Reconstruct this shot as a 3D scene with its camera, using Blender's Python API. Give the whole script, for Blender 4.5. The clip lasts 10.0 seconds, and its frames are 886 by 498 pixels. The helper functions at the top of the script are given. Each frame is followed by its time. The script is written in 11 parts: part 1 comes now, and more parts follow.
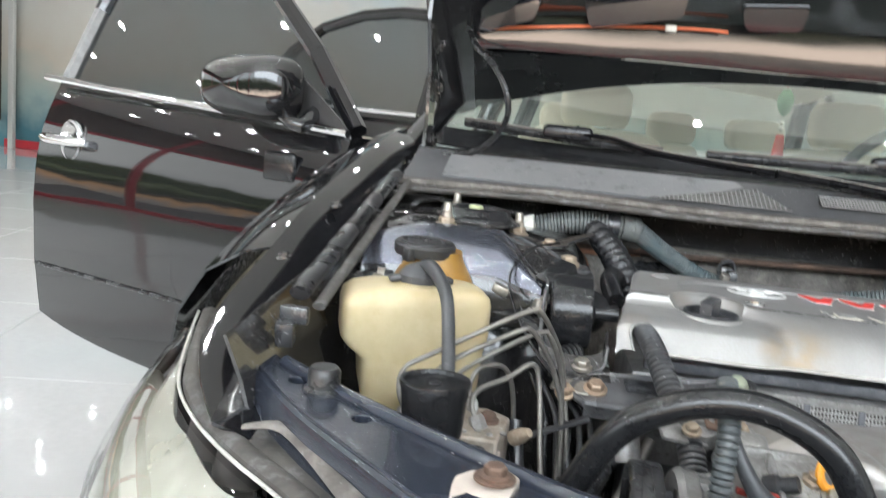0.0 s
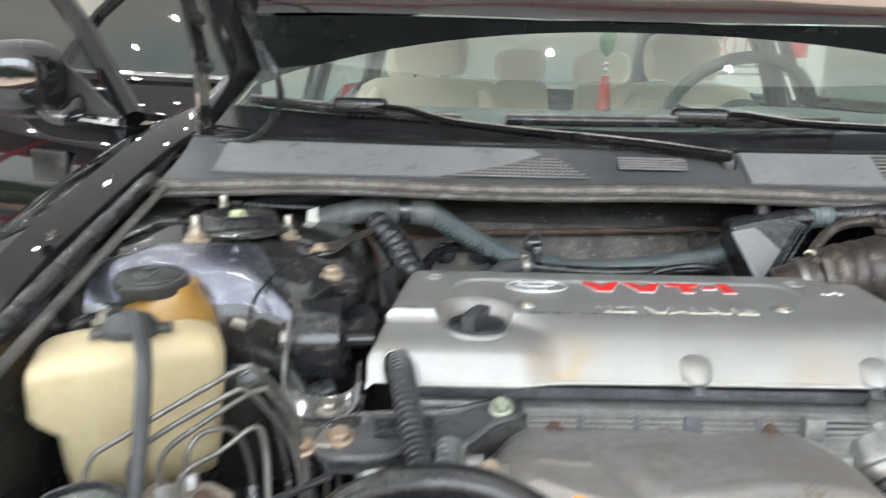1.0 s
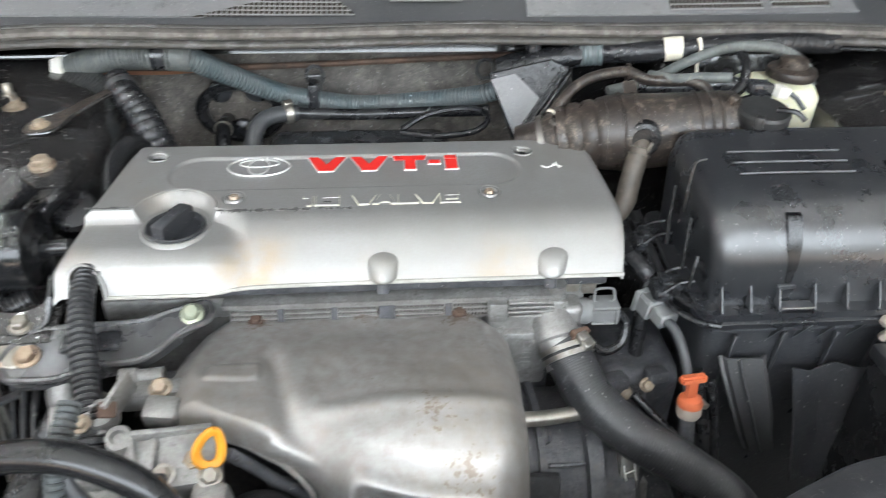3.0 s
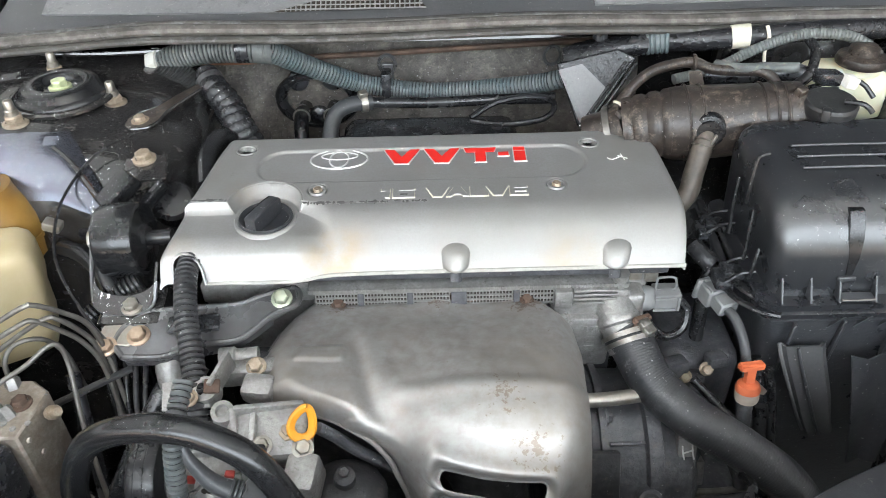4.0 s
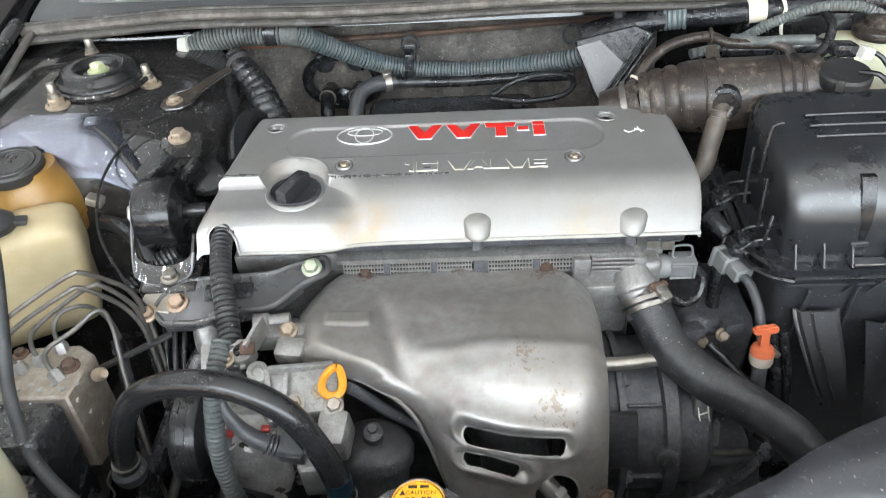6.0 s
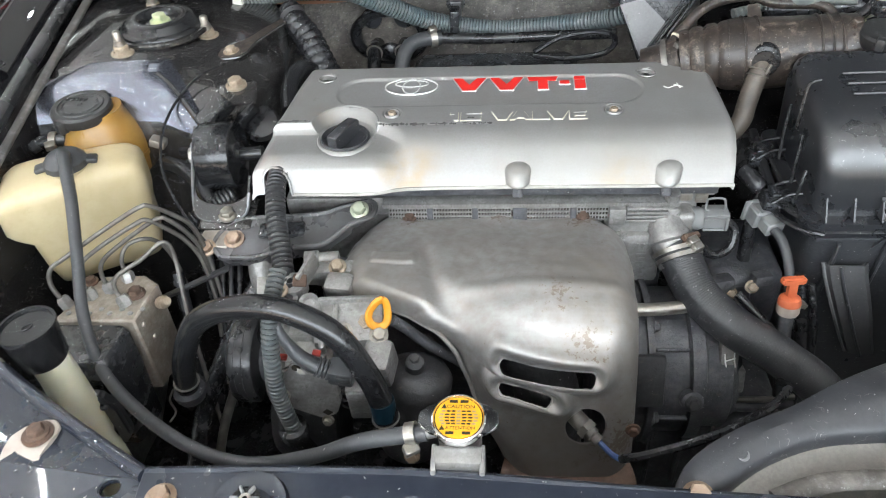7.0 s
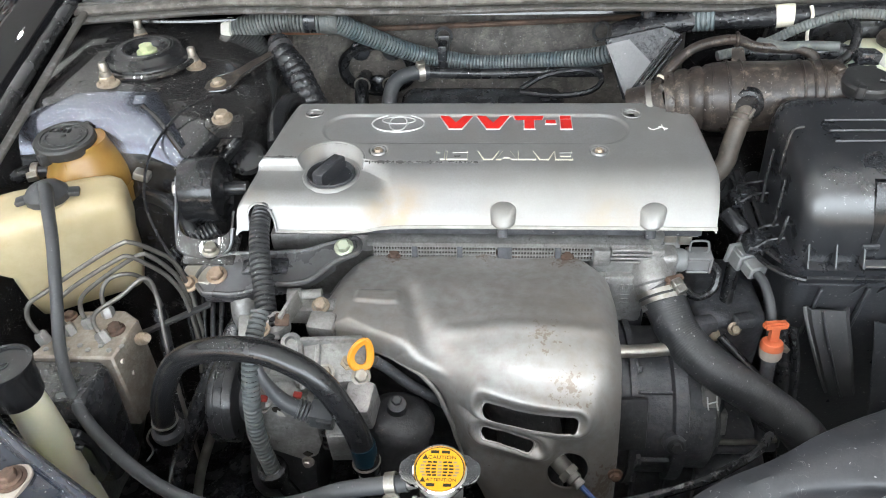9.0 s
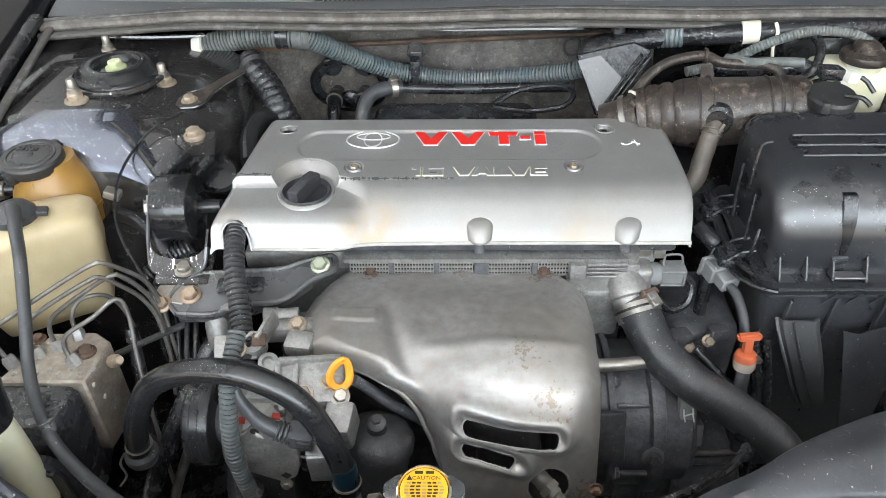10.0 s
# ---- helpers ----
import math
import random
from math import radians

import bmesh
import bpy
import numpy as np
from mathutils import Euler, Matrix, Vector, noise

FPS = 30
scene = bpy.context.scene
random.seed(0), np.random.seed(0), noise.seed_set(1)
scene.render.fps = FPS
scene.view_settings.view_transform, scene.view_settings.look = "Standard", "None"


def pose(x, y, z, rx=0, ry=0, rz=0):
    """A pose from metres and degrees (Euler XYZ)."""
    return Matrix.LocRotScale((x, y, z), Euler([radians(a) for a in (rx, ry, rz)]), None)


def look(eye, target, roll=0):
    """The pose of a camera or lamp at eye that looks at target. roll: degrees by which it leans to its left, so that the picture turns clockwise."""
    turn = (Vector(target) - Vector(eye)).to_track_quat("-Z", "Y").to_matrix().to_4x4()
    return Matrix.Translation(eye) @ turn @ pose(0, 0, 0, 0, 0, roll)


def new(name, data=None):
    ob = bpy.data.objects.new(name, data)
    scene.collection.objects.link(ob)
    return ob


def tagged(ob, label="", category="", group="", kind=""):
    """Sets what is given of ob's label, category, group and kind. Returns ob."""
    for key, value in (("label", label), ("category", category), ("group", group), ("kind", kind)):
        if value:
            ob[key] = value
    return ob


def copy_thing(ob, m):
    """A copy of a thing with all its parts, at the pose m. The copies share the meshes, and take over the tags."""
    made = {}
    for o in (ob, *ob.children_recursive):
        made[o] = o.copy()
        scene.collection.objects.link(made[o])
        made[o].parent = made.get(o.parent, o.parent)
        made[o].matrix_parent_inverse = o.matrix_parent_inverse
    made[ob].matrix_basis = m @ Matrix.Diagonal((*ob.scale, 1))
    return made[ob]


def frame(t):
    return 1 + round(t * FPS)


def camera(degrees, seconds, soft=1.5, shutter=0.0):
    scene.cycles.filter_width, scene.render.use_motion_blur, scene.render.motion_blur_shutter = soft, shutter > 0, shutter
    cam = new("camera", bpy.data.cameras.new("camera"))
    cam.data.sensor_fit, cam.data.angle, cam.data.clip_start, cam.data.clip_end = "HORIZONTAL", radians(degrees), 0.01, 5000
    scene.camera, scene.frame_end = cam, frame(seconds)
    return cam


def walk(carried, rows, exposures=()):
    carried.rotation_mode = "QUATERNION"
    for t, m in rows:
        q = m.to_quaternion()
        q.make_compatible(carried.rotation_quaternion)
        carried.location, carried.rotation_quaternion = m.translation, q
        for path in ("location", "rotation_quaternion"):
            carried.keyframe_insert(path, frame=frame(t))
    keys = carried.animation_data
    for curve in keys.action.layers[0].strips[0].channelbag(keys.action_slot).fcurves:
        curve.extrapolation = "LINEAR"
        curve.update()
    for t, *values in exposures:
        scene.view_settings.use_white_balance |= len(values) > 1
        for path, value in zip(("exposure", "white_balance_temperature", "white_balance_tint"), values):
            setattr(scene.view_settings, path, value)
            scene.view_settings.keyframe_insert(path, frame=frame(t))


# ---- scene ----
cam = camera(61.1, 10.0, 0.5, 0.5)
PATH = [
    (0, (-0.354, -0.824, 1.03), (-0.615, 1.134, 0.717), 5.7),
    (0.5, (-0.305, -0.792, 1.051), (-0.503, 1.145, 0.594), 2.5),
    (1, (-0.217, -0.698, 1.098), (-0.192, 1.249, 0.64), 1.3),
    (1.5, (-0.135, -0.654, 1.138), (-0.037, 1.293, 0.692), 1.5),
    (2, (-0.04, -0.633, 1.133), (0.327, 1.251, 0.57), 5.3),
    (2.5, (0.0, -0.635, 1.165), (0.403, 1.15, 0.36), 6.2),
    (3, (0.02, -0.644, 1.253), (0.173, 1.002, 0.127), 1.3),
    (3.2, (0.005, -0.65, 1.273), (0.104, 0.975, 0.111), 0.6),
    (4.5, (0.009, -0.668, 1.306), (-0.031, 0.923, 0.094), -2.5),
    (5, (-0.003, -0.666, 1.311), (-0.073, 0.923, 0.099), -3.2),
    (5.2, (0.011, -0.664, 1.304), (-0.089, 0.93, 0.1), -4.6),
    (6.3, (0.009, -0.719, 1.306), (-0.063, 0.842, 0.059), -3.2),
    (6.5, (0.008, -0.727, 1.307), (-0.093, 0.821, 0.045), -3.6),
    (7, (0.003, -0.751, 1.31), (-0.161, 0.773, 0.025), -4.1),
    (7.5, (0.007, -0.755, 1.311), (-0.188, 0.748, 0.006), -4.1),
    (8, (0.014, -0.746, 1.316), (-0.173, 0.757, 0.01), -4.1),
    (8.5, (0.012, -0.736, 1.323), (-0.155, 0.791, 0.043), -3.5),
    (9, (0.004, -0.735, 1.326), (-0.122, 0.822, 0.077), -2.3),
    (9.5, (-0.002, -0.731, 1.327), (-0.076, 0.843, 0.096), -1.3),
    (10, (-0.006, -0.731, 1.33), (-0.047, 0.848, 0.102), -1.0),
]
walk(cam, [(t, look(eye, target, roll)) for t, eye, target, roll in PATH])
DAY, SPOT, OUT, SIDE = 285.0, 330.0, 4.2, 1.6

# ---------------------------------------------------------------- light
world = bpy.data.worlds.new("world")
scene.world = world
world.use_nodes = True
wn = world.node_tree.nodes
sky = wn.new("ShaderNodeTexSky")
sky.sky_type, sky.sun_disc = "NISHITA", False
sky.sun_elevation, sky.sun_rotation = radians(48), radians(200)
wn["Background"].inputs["Strength"].default_value = 0.10
world.node_tree.links.new(sky.outputs["Color"], wn["Background"].inputs["Color"])


def area(name, m, sx, sy, watts, colour):
    lamp = bpy.data.lights.new(name, "AREA")
    lamp.shape, lamp.size, lamp.size_y, lamp.energy, lamp.color = "RECTANGLE", sx, sy, watts, colour
    ob = new(name, lamp)
    ob.matrix_world = m
    return ob


# daylight of the glazed shop front, in its opening behind the camera
area("front_daylight", look((0.4, -4.6, 3.05), (0.1, 0.0, 0.9)), 7.0, 2.0, DAY, (0.86, 0.94, 1.03))

# ---------------------------------------------------------------- materials
def surf(name, a, b=None, rough=0.5, rough2=None, metal=0.0, grain=60.0, stain=9.0, bump=0.15, coat=0.0,
         dust=None, dust_amount=0.0, dust_scale=270.0, spec=0.5, sub=0.0, brushed=None, speck=0.0, scuff=0.0, spots=(), spot_colour=(0.17, 0.12, 0.09), smears=()):
    """A worn surface: two colours mixed by stains and grain, dust patches, white specks and fine relief."""
    m = bpy.data.materials.new(name)
    m.use_nodes = True
    nt = m.node_tree
    n, link = nt.nodes, nt.links.new
    bsdf = n["Principled BSDF"]
    at = n.new("ShaderNodeTexCoord").outputs["Object"]
    if brushed:
        mp = n.new("ShaderNodeMapping")
        mp.inputs["Scale"].default_value = brushed
        link(at, mp.inputs["Vector"])
        fine_at = mp.outputs["Vector"]
    else:
        fine_at = at

    def noise_tex(scale, detail, rough_=0.6, where=None):
        t = n.new("ShaderNodeTexNoise")
        t.inputs["Scale"].default_value, t.inputs["Detail"].default_value = scale, detail
        t.inputs["Roughness"].default_value = rough_
        link(where or at, t.inputs["Vector"])
        return t.outputs["Fac"]

    def ramp(fac, lo, hi, c0=(0, 0, 0, 1), c1=(1, 1, 1, 1)):
        r = n.new("ShaderNodeValToRGB")
        r.color_ramp.elements[0].position, r.color_ramp.elements[1].position = lo, hi
        r.color_ramp.elements[0].color, r.color_ramp.elements[1].color = c0, c1
        link(fac, r.inputs["Fac"])
        return r.outputs["Color"]

    def mix(fac, c0, c1):
        x = n.new("ShaderNodeMix")
        x.data_type = "RGBA"
        for src, sock in ((fac, x.inputs["Factor"]), (c0, x.inputs[6]), (c1, x.inputs[7])):
            if isinstance(src, (tuple, float)):
                sock.default_value = src
            else:
                link(src, sock)
        return x.outputs[2]

    b = b or tuple(0.75 * v for v in a)
    stains, fine = noise_tex(stain, 5.0), noise_tex(grain, 4.0, 0.65, fine_at)
    colour = mix(ramp(stains, 0.35, 0.68), (*a, 1), (*b, 1))
    colour = mix(ramp(fine, 0.38, 0.66), colour, mix(0.7, colour, (*b, 1)))
    r2 = rough2 if rough2 is not None else min(1.0, rough + 0.15)
    rg = ramp(stains, 0.3, 0.7, (rough,) * 3 + (1,), (r2,) * 3 + (1,))
    if dust_amount:
        d = ramp(noise_tex(stain * 2.3, 8.0, 0.78), 0.66 - 0.26 * dust_amount, 0.76 - 0.16 * dust_amount)
        colour = mix(d, colour, mix(0.55, colour, (*(dust or (0.25, 0.25, 0.255)), 1)))
        rg = mix(d, rg, (0.8, 0.8, 0.8, 1))
    if scuff:
        # thin hairline scratches along the contours of a stretched noise, here and there
        line = n.new("ShaderNodeMath")
        line.operation = "COMPARE"
        link(noise_tex(stain * 3.0, 2.0, 0.5), line.inputs[0])
        line.inputs[1].default_value, line.inputs[2].default_value = 0.5, 0.006
        where = ramp(noise_tex(stain * 1.7, 3.0), 0.50, 0.62)
        both = n.new("ShaderNodeMath")
        both.operation = "MULTIPLY"
        link(line.outputs[0], both.inputs[0])
        link(where, both.inputs[1])
        mark = (0.35, 0.34, 0.32, 1) if scuff > 0 else (0.10, 0.07, 0.05, 1)
        colour = mix(both.outputs[0], colour, mix(abs(scuff), colour, mark))
    for x, y, z, size in spots:
        far = n.new("ShaderNodeVectorMath")
        far.operation = "DISTANCE"
        link(at, far.inputs[0])
        far.inputs[1].default_value = (x, y, z)
        near = n.new("ShaderNodeMapRange")
        near.inputs["From Min"].default_value, near.inputs["From Max"].default_value = 0.0, size
        near.inputs["To Min"].default_value, near.inputs["To Max"].default_value = 0.32, 0.0
        link(far.outputs["Value"], near.inputs["Value"])
        sum_ = n.new("ShaderNodeMath")
        sum_.operation = "ADD"
        link(near.outputs["Result"], sum_.inputs[0])
        link(noise_tex(170.0, 5.0, 0.7), sum_.inputs[1])
        colour = mix(ramp(sum_.outputs[0], 0.70, 0.74), colour, mix(0.75, colour, (*spot_colour, 1)))
    for x, y, z, size, strength in smears:
        # soft brownish stain of baked oil with an uneven outline
        far = n.new("ShaderNodeVectorMath")
        far.operation = "DISTANCE"
        link(at, far.inputs[0])
        far.inputs[1].default_value = (x, y, z)
        near = n.new("ShaderNodeMapRange")
        near.inputs["From Min"].default_value, near.inputs["From Max"].default_value = 0.2 * size, size
        near.inputs["To Min"].default_value, near.inputs["To Max"].default_value = strength, 0.0
        link(far.outputs["Value"], near.inputs["Value"])
        part_ = n.new("ShaderNodeMath")
        part_.operation = "MULTIPLY"
        link(near.outputs["Result"], part_.inputs[0])
        link(ramp(noise_tex(38.0, 6.0, 0.6), 0.32, 0.62), part_.inputs[1])
        colour = mix(part_.outputs[0], colour, (0.34, 0.25, 0.15, 1))
    if speck:
        s = ramp(noise_tex(dust_scale, 3.0, 0.6), 0.715 - 0.035 * speck, 0.735 - 0.035 * speck)
        colour = mix(s, colour, (0.33, 0.325, 0.32, 1))
    link(colour, bsdf.inputs["Base Color"])
    link(rg, bsdf.inputs["Roughness"])
    bsdf.inputs["Metallic"].default_value = metal
    bsdf.inputs["Specular IOR Level"].default_value = spec
    if coat:
        bsdf.inputs["Coat Weight"].default_value, bsdf.inputs["Coat Roughness"].default_value = coat, 0.03
    if sub:
        bsdf.inputs["Subsurface Weight"].default_value = sub
        bsdf.inputs["Subsurface Radius"].default_value = (0.02, 0.015, 0.008)
        bsdf.inputs["Subsurface Scale"].default_value = 0.5
    if bump:
        bp = n.new("ShaderNodeBump")
        bp.inputs["Strength"].default_value, bp.inputs["Distance"].default_value = bump, 0.002
        rough_h = n.new("ShaderNodeMath")
        rough_h.operation = "MULTIPLY_ADD"
        link(noise_tex(stain * 7.0, 4.0), rough_h.inputs[0])
        rough_h.inputs[1].default_value = 0.6
        link(fine, rough_h.inputs[2])
        link(rough_h.outputs[0], bp.inputs["Height"])
        link(bp.outputs["Normal"], bsdf.inputs["Normal"])
    return m


def plain(name, a, rough=0.4, metal=0.0, emit=0.0, trans=0.0, ior=1.45, alpha=1.0):
    m = bpy.data.materials.new(name)
    m.use_nodes = True
    bsdf = m.node_tree.nodes["Principled BSDF"]
    bsdf.inputs["Base Color"].default_value = (*a, 1)
    bsdf.inputs["Roughness"].default_value, bsdf.inputs["Metallic"].default_value = rough, metal
    bsdf.inputs["Transmission Weight"].default_value, bsdf.inputs["IOR"].default_value = trans, ior
    bsdf.inputs["Alpha"].default_value = alpha
    if emit:
        bsdf.inputs["Emission Color"].default_value = (*a, 1)
        bsdf.inputs["Emission Strength"].default_value = emit
    return m


